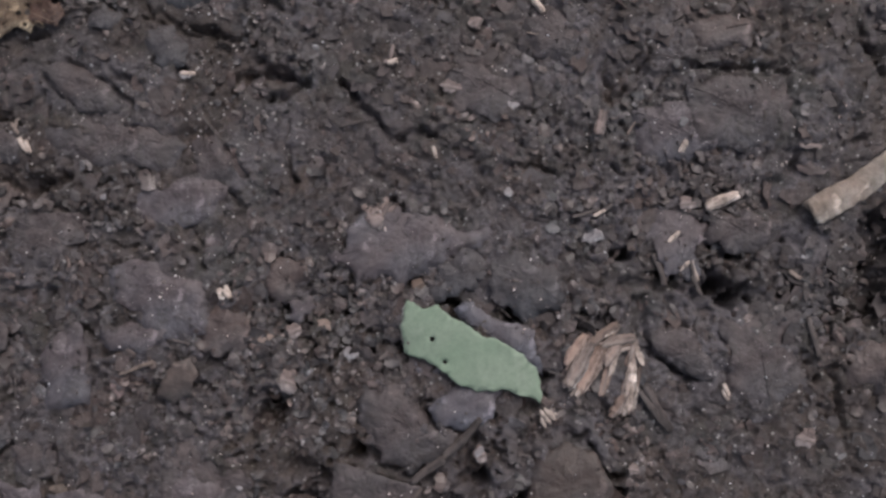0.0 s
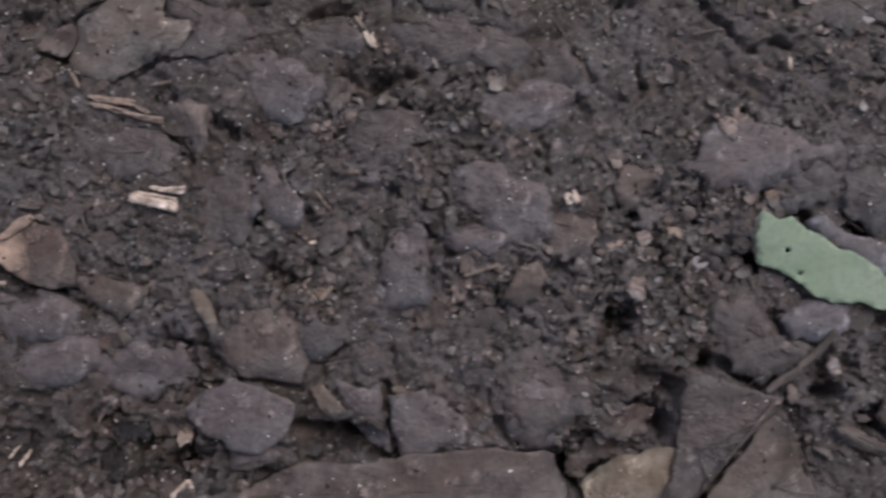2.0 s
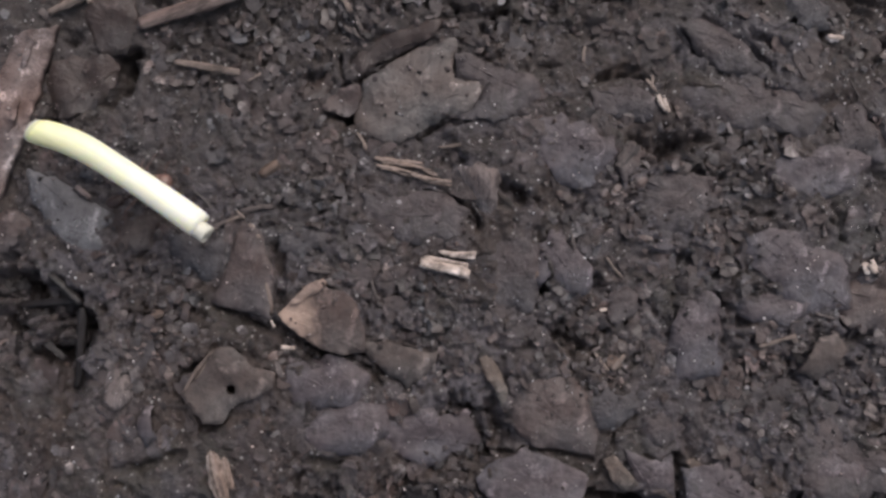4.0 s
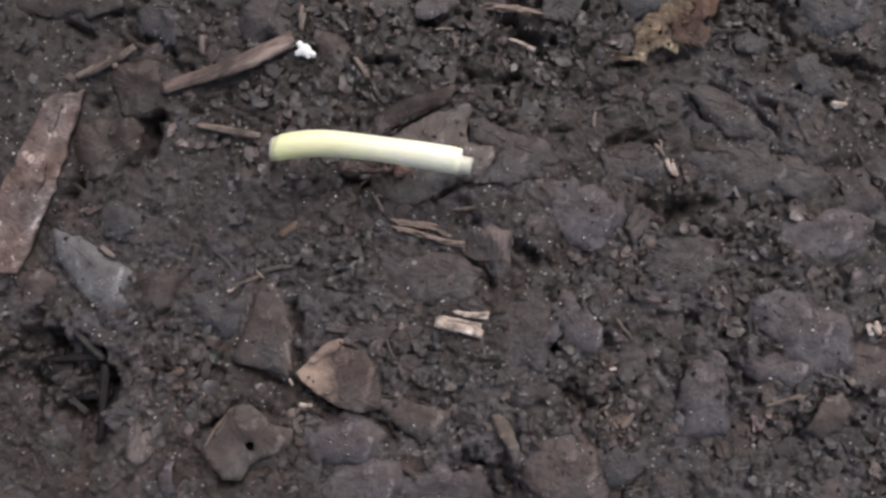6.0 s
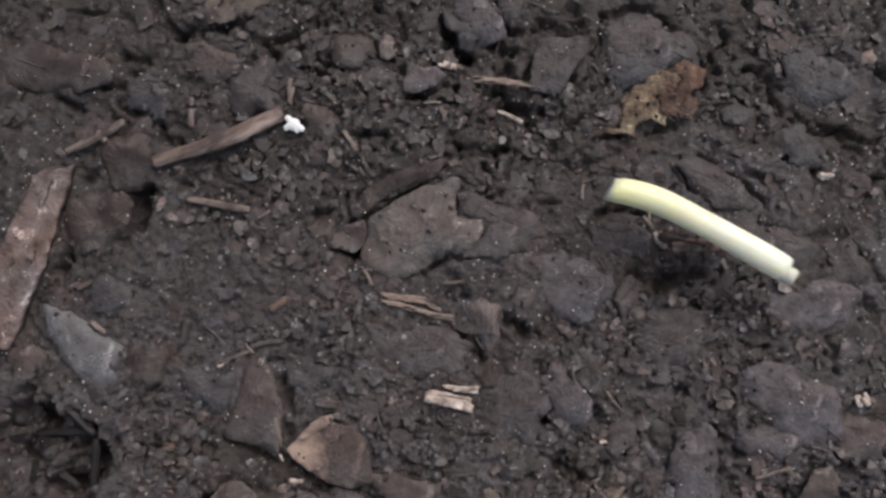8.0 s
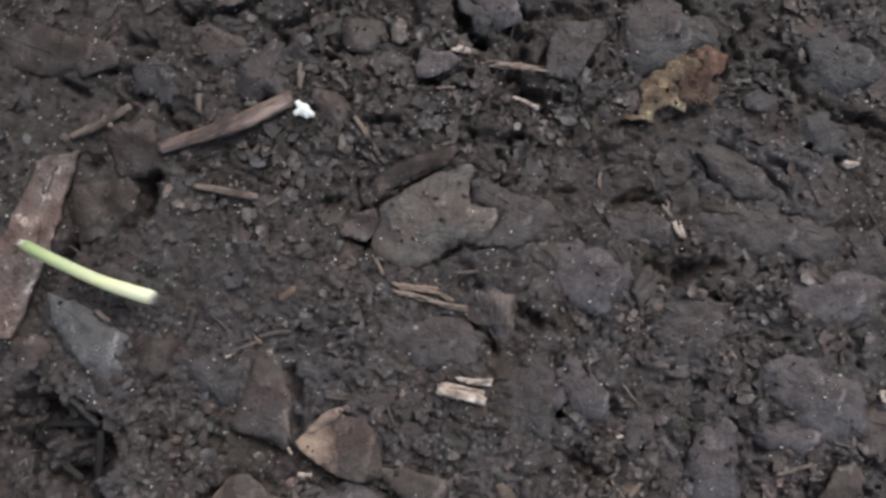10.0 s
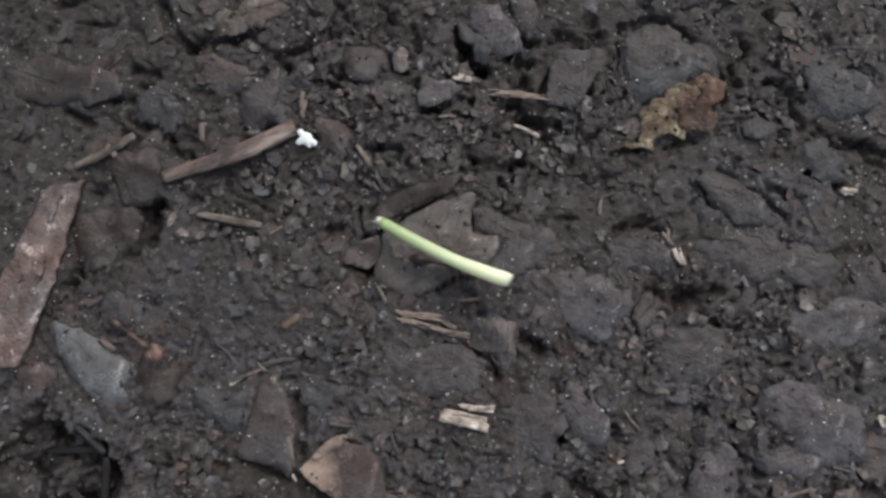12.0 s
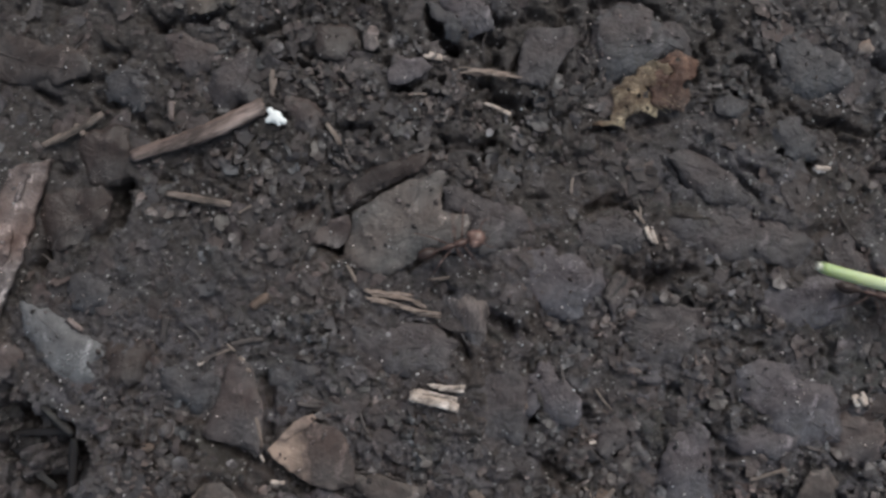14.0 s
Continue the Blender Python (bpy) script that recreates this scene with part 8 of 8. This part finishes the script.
def white_crumb():
    bm = bmesh.new()
    arms = ((0.6, 0.75), (2.25, 1.3), (3.55, 1.2), (5.75, 1.4), (5.2, 1.1))
    for v in bmesh.ops.create_icosphere(bm, subdivisions=5, radius=1)["verts"]:
        turn, level = math.atan2(v.co.y, v.co.x), math.hypot(v.co.x, v.co.y)
        r = 0.74
        for a, reach_by in arms:
            gap_by = math.atan2(math.sin(turn - a), math.cos(turn - a))
            r = max(r, 0.74 + (reach_by - 0.74) * level * math.exp(-(gap_by / 0.4) ** 4))
        r *= 1 + 0.1 * noise.noise(v.co * 5)
        v.co = Vector((v.co.x * r, v.co.y * r, v.co.z * 0.45 + 0.2))
    bmesh.ops.smooth_vert(bm, verts=bm.verts, factor=0.5, use_axis_x=True, use_axis_y=True, use_axis_z=True)
    ob = part("white_crumb", bm, "white")
    ob.location = (-14.0 * MM, 31.7 * MM, (soil(-13.9, 32.0) + 0.7) * MM)
    tagged(ob, "bright white chalky crumb beside the end of a twig", "crumb")


white_crumb()

# ---- litter too fine to count ----


def joined(name, mat, label, category, pieces, smooth=False):
    """Many small pieces in one mesh: each is (vertices, faces) in millimetres."""
    verts, faces, n = [], [], 0
    for v, f in pieces:
        verts.append(v)
        faces.append(f + n)
        n += len(v)
    co = np.concatenate(verts) * MM
    me = bpy.data.meshes.new(name)
    me.from_pydata(co.tolist(), [], np.concatenate(faces).tolist())
    me.polygons.foreach_set("use_smooth", np.full(len(me.polygons), smooth))
    me.materials.append(MATS[mat])
    me.update()
    return tagged(new(name, me), label, category, kind="stuff")


def ball(level):
    bm = bmesh.new()
    bmesh.ops.create_icosphere(bm, subdivisions=level, radius=1)
    v = np.array([p.co[:] for p in bm.verts])
    f = np.array([[q.index for q in p.verts] for p in bm.faces])
    bm.free()
    return v, f


BALL1, BALL2 = ball(1), ball(2)
rng = np.random.default_rng(4)


def turned(v, rx, ry, rz):
    return v @ np.array(Euler((rx, ry, rz)).to_matrix()).T


def lump(x, y, size, sink, source=BALL1):
    v, f = source
    v = v * (1 + 0.42 * rng.uniform(-1, 1, (len(v), 1))) * size * rng.uniform(0.6, 1.15, 3) * np.array((1, 1, 0.75))
    v = turned(v, *rng.uniform(-3, 3, 3))
    return v + np.array((x, y, sample(surface, x, y) + size * sink)), f


def flat_plate(size, fine=False):
    """A thin torn flake: a jagged rim, a slightly warped top, a thin edge."""
    n = 10
    a = (np.arange(n) + rng.uniform(-0.35, 0.35, n)) * math.tau / n
    r = rng.uniform(0.45, 1.0, n)
    rim = list(zip((r * np.cos(a)).tolist(), (r * np.sin(a) * rng.uniform(0.45, 0.95)).tolist()))
    if fine:
        rim = [(x * 3, y * 3) for x, y in rim]
        rim = [(x / 3, y / 3) for x, y in torn(rim, random.Random(int(rng.integers(9999))), 0.2)]
    n = len(rim)
    rim = np.array([(x * size, y * size, 0.05 * size * math.cos(2 * math.atan2(y, x) + 1.3)) for x, y in rim])
    v = np.concatenate([rim, [[0, 0, 0.01]], rim - [0, 0, 0.1]])
    f = [[i, (i + 1) % n, n] for i in range(n)]
    f += [[(i + 1) % n, i, n + 1 + i] for i in range(n)] + [[(i + 1) % n, n + 1 + i, n + 1 + (i + 1) % n] for i in range(n)]
    return v, np.array(f)


def scrap_plate(x, y, size):
    v, f = flat_plate(size)
    lean = 0.3 if rng.random() < 0.15 else 0.09
    v = turned(v, rng.normal(0, lean), rng.normal(0, lean), rng.uniform(0, 6.3))
    return v + np.array((x, y, 0.4 * sample(height, x, y) + 0.6 * soil(x, y) + 0.08)), f


def spread(n, keep):
    """Random places in the view's reach, thinned by a patchy chance."""
    got = []
    while len(got) < n:
        x, y = rng.uniform(-66, 142), rng.uniform(-46, 60)
        if rng.random() < keep(x, y):
            got.append((x, y))
    return got


def covered(x, y):
    return taken[int((x - XS0) / STEP), int((y - YS0) / STEP)]


def open_gap(x, y):
    return worn[int((x - XS0) / STEP), int((y - YS0) / STEP)]


def patchy(x, y):
    return (0.25 + 0.75 * sample(crumbly, x, y)) * (0.25 if covered(x, y) or open_gap(x, y) else 1)


def clustered(x, y):
    return 0.12 + 0.88 * max(0.0, noise.noise((x / 5.0, y / 5.0, 3.1)) + 0.6 * noise.noise((x / 1.7, y / 1.7, 8.4))) ** 1.3


def bare(x, y):
    return 0.0 if covered(x, y) or open_gap(x, y) else 1.0


joined("soil_crumbs", "crumb", "loose dark crumbs of soil", "soil crumbs", [lump(x, y, 0.1 + 0.3 * rng.random() ** 3, 0.05) for x, y in spread(20000, patchy)])

SHAPES = 14


def one_mesh(name, v, f, mat):
    me = bpy.data.meshes.new(name)
    me.from_pydata((v * MM).tolist(), [], f.tolist())
    me.materials.append(MATS[mat])
    me.update()
    return me


clod_shapes, flake_shapes = [], []
for _ in range(SHAPES):
    v, f = BALL2
    v = v * (1 + 0.3 * rng.uniform(-1, 1, (len(v), 1))) * rng.uniform(0.6, 1.15, 3) * np.array((1, 1, 0.5))
    clod_shapes.append(one_mesh("soil_clod", v, f, "clod"))
    flake_shapes.append(one_mesh("leaf_flake", *flat_plate(1.0, True), "plate"))
for x, y in spread(60, lambda x, y: bare(x, y) * patchy(x, y)):
    size = 0.45 + 0.45 * rng.random() ** 2
    ob = new("soil_clod", clod_shapes[rng.integers(SHAPES)])
    ob.matrix_basis = pose(x * MM, y * MM, (sample(height, x, y) + 0.1 * size) * MM, *rng.uniform(-40, 40, 2), rng.uniform(0, 360)) @ Matrix.Scale(size, 4)
    tagged(ob, "rounded dark clod of damp soil", "soil clod", "loose soil clods")
for x, y in spread(260, bare):
    size = 1.1 + 1.4 * rng.random() ** 1.7
    ob = new("leaf_flake", flake_shapes[rng.integers(SHAPES)])
    ob.matrix_basis = pose(x * MM, y * MM, (soil(x, y) + 0.15) * MM, rng.normal(0, 5), rng.normal(0, 5), rng.uniform(0, 360)) @ Matrix.Diagonal((size, size, 1, 1))
    tagged(ob, "small dull flake of rotten leaf", "leaf flake", "loose leaf flakes")
def busy(x, y):
    best = 0.03
    for bx, by, r, m in BUSY:
        best = max(best, m * math.exp(-((x - bx) ** 2 + (y - by) ** 2) / (r * r)))
    return best


def curl_plate(long, broad, bow, lean):
    """A small torn scrap, bowed along its length: a strip with a jagged rim and a thin edge."""
    n = 5
    v, f = [], []
    left, right = broad * rng.uniform(0.25, 0.6, n), broad * rng.uniform(0.25, 0.6, n)
    left[0], right[0], left[-1], right[-1] = left[0] * rng.uniform(0.1, 0.9), right[0] * 0.5, left[-1] * 0.5, right[-1] * rng.uniform(0.1, 0.9)
    for i in range(n):
        a = bow * (i / (n - 1) - 0.5)
        x = long * (math.sin(a) / bow)
        z = long * ((math.cos(a) - 1) / bow)
        for side in (-left[i], 0.0, right[i]):
            v.append((x, side, z - 0.15 * abs(side) * abs(bow)))
    v = np.array(v)
    v = np.concatenate([v, v - [0, 0, 0.07]])
    m = 3 * n
    for i in range(n - 1):
        for k in range(2):
            a, b, c, d = 3 * i + k, 3 * i + 3 + k, 3 * i + 4 + k, 3 * i + 1 + k
            f += [[a, b, c], [a, c, d], [m + c, m + b, m + a], [m + d, m + c, m + a]]
    rim = [3 * i for i in range(n)] + [3 * n - 2] + [3 * i + 2 for i in range(n - 1, -1, -1)] + [1]
    for a, b in zip(rim, rim[1:] + rim[:1]):
        f += [[b, a, m + a], [b, m + a, m + b]]
    return turned(v, rng.normal(0, lean), rng.normal(0, lean), rng.uniform(0, 6.3)), np.array(f)


def curl_at(x, y):
    long = 0.45 + 1.5 * rng.random() ** 1.8
    v, f = curl_plate(long, 0.35 + 0.6 * long * rng.random(), rng.uniform(0.3, 1.9) * rng.choice((-1, 1)), 0.38)
    return v + np.array((x, y, 0.5 * sample(height, x, y) + 0.5 * soil(x, y) + 0.12 + 0.1 * long)), f


joined("litter_curls", "litter_curl", "small curled torn scraps of rotten leaf", "leaf litter", [curl_at(x, y) for x, y in spread(3600, lambda x, y: bare(x, y) * busy(x, y))])
curl_shapes = [one_mesh("leaf_curl", *curl_plate(1.0, 0.8, rng.uniform(0.5, 1.8) * rng.choice((-1, 1)), 0.25), "leaf_curl") for _ in range(SHAPES)]
for x, y in spread(240, lambda x, y: bare(x, y) * busy(x, y)):
    size = 1.3 + 1.3 * rng.random() ** 1.5
    ob = new("leaf_curl", curl_shapes[rng.integers(SHAPES)])
    ob.matrix_basis = pose(x * MM, y * MM, (soil(x, y) + 0.3) * MM, rng.normal(0, 12), rng.normal(0, 12), rng.uniform(0, 360)) @ Matrix.Diagonal((size, size, size, 1))
    tagged(ob, "small curled torn scrap of rotten leaf", "leaf scrap", "curled leaf scraps")
joined("litter_flakes", "flake", "small flat flakes of rotten leaf", "leaf litter", [scrap_plate(x, y, 0.45 + 2.1 * rng.random() ** 2.6) for x, y in spread(3500, bare)])
# pale grains, many and bright: their colour also stands for wet sparkles
joined("sand_grains", "grit", "tiny pale grains of sand, also standing for wet glints", "sand grains", [lump(x, y, 0.05 + 0.15 * rng.random() ** 4, 0.7) for x, y in spread(8500, clustered)])


def fibre(x, y):
    n, length, w, a = 5, rng.uniform(1.2, 4.5), rng.uniform(0.05, 0.11), rng.uniform(0, 6.3)
    bend = rng.uniform(-0.5, 0.5)
    v, f = [], []
    for i in range(n):
        t = i / (n - 1) - 0.5
        px, py = x + length * t * math.cos(a + bend * t), y + length * t * math.sin(a + bend * t)
        z = soil(px, py) + 0.35
        for k in range(3):
            q = k * math.tau / 3
            v.append((px - math.sin(a) * w * math.cos(q), py + math.cos(a) * w * math.cos(q), z + w * math.sin(q)))
    for i in range(n - 1):
        for k in range(3):
            p, q = i * 3 + k, i * 3 + (k + 1) % 3
            f += [[p, q, q + 3], [p, q + 3, p + 3]]
    return np.array(v), np.array(f)


joined("root_fibres", "twig_grey", "fine grey-brown root fibres", "root fibres", [fibre(x, y) for x, y in spread(260, lambda x, y: 1)])

# ---- what moves: two cut stems and the ants that carry them ----


def stem_mesh(length, r, sag, lean, start=0.0, stop=1.0, sides=20, waver=0.03, crest=0.5, taper=0.0):
    """A stem along x, bowed by sag with its crest at a share of its length; taper thins the end at -x."""
    bm = bmesh.new()
    rings, n = [], 26
    for i in range(n + 1):
        t = start + (stop - start) * i / n
        x = length * (t - 0.5)
        off = abs(t - crest) / (crest if t < crest else 1 - crest)
        y = sag * (1 - off ** (2 if t < crest else 1.5)) - sag * 0.5
        rr = r * (1 - taper * (1 - t)) * (1 + waver * math.sin(9 * t)) * (0.93 if i in (0, n) else 1)
        rings.append([bm.verts.new((x + lean * rr * math.cos(q) * (i in (0, n)), y + rr * math.cos(q), rr * math.sin(q))) for q in [k * math.tau / sides for k in range(sides)]])
    for p, q in zip(rings, rings[1:]):
        for k in range(sides):
            bm.faces.new((p[k], p[(k + 1) % sides], q[(k + 1) % sides], q[k]))
    bm.faces.new(rings[0])
    bm.faces.new(rings[-1])
    return bm


def pale_stem():
    e = base_empty("cut_stem", 0, 0, 6, "pale yellow-white cut plant stem carried by an ant", "plant stem", "carried stems")
    part("skin", stem_mesh(20.6, 1.42, 1.0, 0.1, 0.0, 0.97, crest=0.3), "stem_skin", e, "smooth pale greenish-white skin")
    core = stem_mesh(20.6, 0.95, 1.0, 0.2, 0.955, 1.025, crest=0.3)
    for v in core.verts:
        v.co.y -= 0.35
    part("core", core, "stem_core", e, "frayed whitish pith at the cut end")
    part("cut_end", stem_mesh(20.6, 1.3, 1.0, 0.1, -0.008, 0.012, crest=0.3), "stem_core", e, "whitish cut face")
    return e


def green_stalk():
    e = base_empty("leaf_stalk", 0, 0, 5, "thin light green leaf stalk carried by an ant", "leaf stalk", "carried stems")
    part("skin", stem_mesh(15.6, 0.8, -0.5, 0.1, 0.03, 0.99, crest=0.6, taper=0.25), "stalk_green", e, "light green ribbed skin")
    part("cut_end", stem_mesh(15.6, 0.7, -0.5, 0.1, 0.975, 1.0, crest=0.6, taper=0.25), "stem_core", e, "whitish cut face")
    part("hook", stem_mesh(15.6, 0.42, -0.5, 0.6, 0.0, 0.045, crest=0.6), "stem_core", e, "torn pale strand at the thin end")
    return e


def leg_mesh(side, reach, fore):
    """An ant's leg from its hip: up to the knee, down to the foot."""
    bm = bmesh.new()
    knee = Vector((fore * 0.45, side * reach * 0.45, 0.75))
    ankle = Vector((fore * 0.85, side * reach * 0.85, -0.9))
    foot = Vector((fore * 1.05, side * reach, -1.45))
    pts = [Vector((0, 0, 0)), knee, ankle, foot]
    radii = [0.11, 0.095, 0.06, 0.04]
    rings = []
    for p, r in zip(pts, radii):
        rings.append([bm.verts.new(p + Vector((r * math.cos(q), 0.3 * r * math.sin(q), r * math.sin(q)))) for q in [k * math.tau / 6 for k in range(6)]])
    for p, q in zip(rings, rings[1:]):
        for k in range(6):
            bm.faces.new((p[k], p[(k + 1) % 6], q[(k + 1) % 6], q[k]))
    bm.faces.new(rings[0])
    bm.faces.new(rings[-1])
    return bm


def body_mesh(blobs):
    bm = bmesh.new()
    for x, y, z, rx, ry, rz in blobs:
        for v in bmesh.ops.create_uvsphere(bm, u_segments=14, v_segments=10, radius=1)["verts"]:
            v.co = Vector((x + v.co.x * rx, y + v.co.y * ry, z + v.co.z * rz))
    return bm


def ant(label):
    """A worker ant, head along +x, its hips at 1.5 mm; returns it and its legs."""
    e = base_empty("ant", 0, 0, 0, label, "ant", "ants")
    head = part("head", body_mesh([(2.55, 0, 1.75, 0.85, 0.85, 0.6), (2.2, 0.42, 1.85, 0.5, 0.45, 0.45), (2.2, -0.42, 1.85, 0.5, 0.45, 0.45)]), "ant_head", e)
    for s in (1, -1):
        part("mandible", rib_mesh((3.2, 0.35 * s), (3.8, 0.1 * s), 1.65, 1.6, 0.16, 0.05, 0.15 * s), "ant_dark", head)
        part("eye", body_mesh([(2.75, 0.68 * s, 1.95, 0.14, 0.1, 0.14)]), "twig_dark", head)
        part("antenna", rib_mesh((3.0, 0.3 * s), (4.1, 1.4 * s), 1.9, 2.5, 0.07, 0.06, 0.3 * s), "ant_red", head)
    part("thorax", body_mesh([(0.95, 0, 1.75, 0.75, 0.38, 0.45), (-0.1, 0, 1.65, 0.75, 0.28, 0.34)]), "ant_red", e)
    part("waist", body_mesh([(-0.95, 0, 1.5, 0.3, 0.2, 0.28), (-1.4, 0, 1.55, 0.3, 0.26, 0.32)]), "ant_dark", e)
    part("gaster", body_mesh([(-2.35, 0, 1.55, 0.95, 0.58, 0.58)]), "ant_dark", e)
    legs = []
    for s in (1, -1):
        for x, fore, reach in ((1.2, 1.9, 2.6), (0.5, -0.2, 3.0), (-0.2, -2.2, 2.9)):
            leg = part("leg", leg_mesh(s, reach, fore), "ant_red", e)
            leg.location = (x * MM, 0.35 * s * MM, 1.5 * MM)
            legs.append((leg, s, len(legs) % 3))
    for ob in e.children_recursive:  # a large worker
        ob.data.transform(Matrix.Scale(1.15, 4))
        ob.location *= 1.15
    return e, legs


# seconds, x, y in millimetres, turn in degrees
STEM_ROWS = [
    (0.0, -92.0, 10.0, -20), (2.0, -63.0, 10.5, -24), (3.5, -38.2, 9.9, -28), (3.7, -34.1, 9.4, -35),
    (4.4, -27.0, 12.0, -22), (5.1, -19.0, 15.5, -8), (5.8, -10.8, 17.9, -2), (6.0, -6.2, 18.7, -6), (6.5, 0.6, 18.3, -14),
    (7.0, 7.4, 18.7, -11), (7.5, 15.5, 19.3, -16), (7.6, 17.6, 18.0, -11), (7.7, 21.3, 18.6, -29), (8.4, 38.0, 15.0, -24), (9.4, 62.0, 11.0, -18), (11.0, 98.0, 6.0, -14), (14.0, 165.0, 0.0, -12),
]
STALK_ROWS = [
    (0.0, -190.0, 34.0, -14), (4.0, -130.0, 30.0, -14), (8.0, -72.0, 24.0, -16), (9.0, -56.0, 20.0, -20), (9.8, -41.8, 16.1, -22), (10.0, -36.6, 14.0, -24), (10.2, -31.7, 12.8, -22),
    (10.5, -26.2, 12.7, -23), (10.7, -27.2, 14.8, -2), (11.0, -22.4, 17.0, 9), (11.2, -16.6, 19.4, -3), (11.4, -13.5, 20.5, 3), (11.5, -12.9, 21.3, 0), (11.6, -12.4, 22.0, -3), (11.8, -8.2, 21.1, -22),
    (12.0, 1.0, 18.0, -27), (12.2, 3.8, 18.8, -21), (12.5, 11.2, 17.2, -14), (12.8, 19.4, 16.0, -19), (13.0, 26.4, 15.8, -18), (13.4, 36.2, 16.6, -12), (13.5, 42.0, 11.2, -18, 32, 7.0), (13.7, 44.0, 12.4, -26), (14.0, 50.4, 10.4, -14),
]
ANT_ROWS = [
    (0.0, -230.0, 60.0), (6.0, -140.0, 42.0), (10.0, -68.0, 26.0), (11.0, -48.2, 20.2), (11.5, -39.8, 16.6), (12.0, -31.3, 8.5), (12.2, -27.1, 6.9), (12.4, -23.5, 6.0), (12.6, -19.6, 6.0), (12.8, -15.4, 6.4), (13.0, -13.1, 8.8),
    (13.2, -10.9, 11.3), (13.35, -9.6, 14.0), (13.5, -7.1, 15.3), (13.6, -4.8, 15.8), (13.8, 2.2, 15.8), (13.9, 5.3, 16.3), (14.0, 7.5, 16.9),
]


def headings(rows):
    """The turn along the path at each row, smoothed over its neighbours."""
    out = []
    for i in range(len(rows)):
        a, b = rows[max(i - 1, 0)], rows[min(i + 1, len(rows) - 1)]
        out.append(math.degrees(math.atan2(b[2] - a[2], b[1] - a[1])))
    return out


pale, stalk = pale_stem(), green_stalk()
carriers = [ant("reddish-brown ant hidden under the pale stem it carries"), ant("reddish-brown ant hidden under the green stalk it carries"), ant("reddish-brown ant running over the soil")]


def motions():
    walk(pale, [(t, pose(x * MM, y * MM, 6.2 * MM, 0, 0, a)) for t, x, y, a in STEM_ROWS])
    # at 13.5 s the ant rears and tips the stalk up
    walk(stalk, [(t, pose(x * MM, y * MM, (rest[1] if rest else 5.2) * MM, 0, rest[0] if rest else 0, a)) for t, x, y, a, *rest in STALK_ROWS])
    for (body, legs), rows, aside, behind in zip(carriers, (STEM_ROWS, STALK_ROWS, ANT_ROWS), (-1.2, -1.0, 0.0), (0.0, 0.0, 2.5)):
        path = []
        for row, h in zip(rows, headings(rows)):
            x, y = row[1], row[2] + aside
            h = max(-60, min(60, h))
            x, y = x - behind * math.cos(radians(h)), y - behind * math.sin(radians(h))
            path.append((row[0], pose(x * MM, y * MM, (soil(x, y) + 0.25) * MM, 0, 0, h)))
        walk(body, path)
        for leg, s, k in legs:
            hip = leg.location.copy()
            walk(leg, [(q * 0.2, Matrix.Translation(hip) @ pose(0, 0, 0, 0, 0, 16 * (1 if (q + k + (s > 0)) % 2 else -1))) for q in range(71)])


motions()
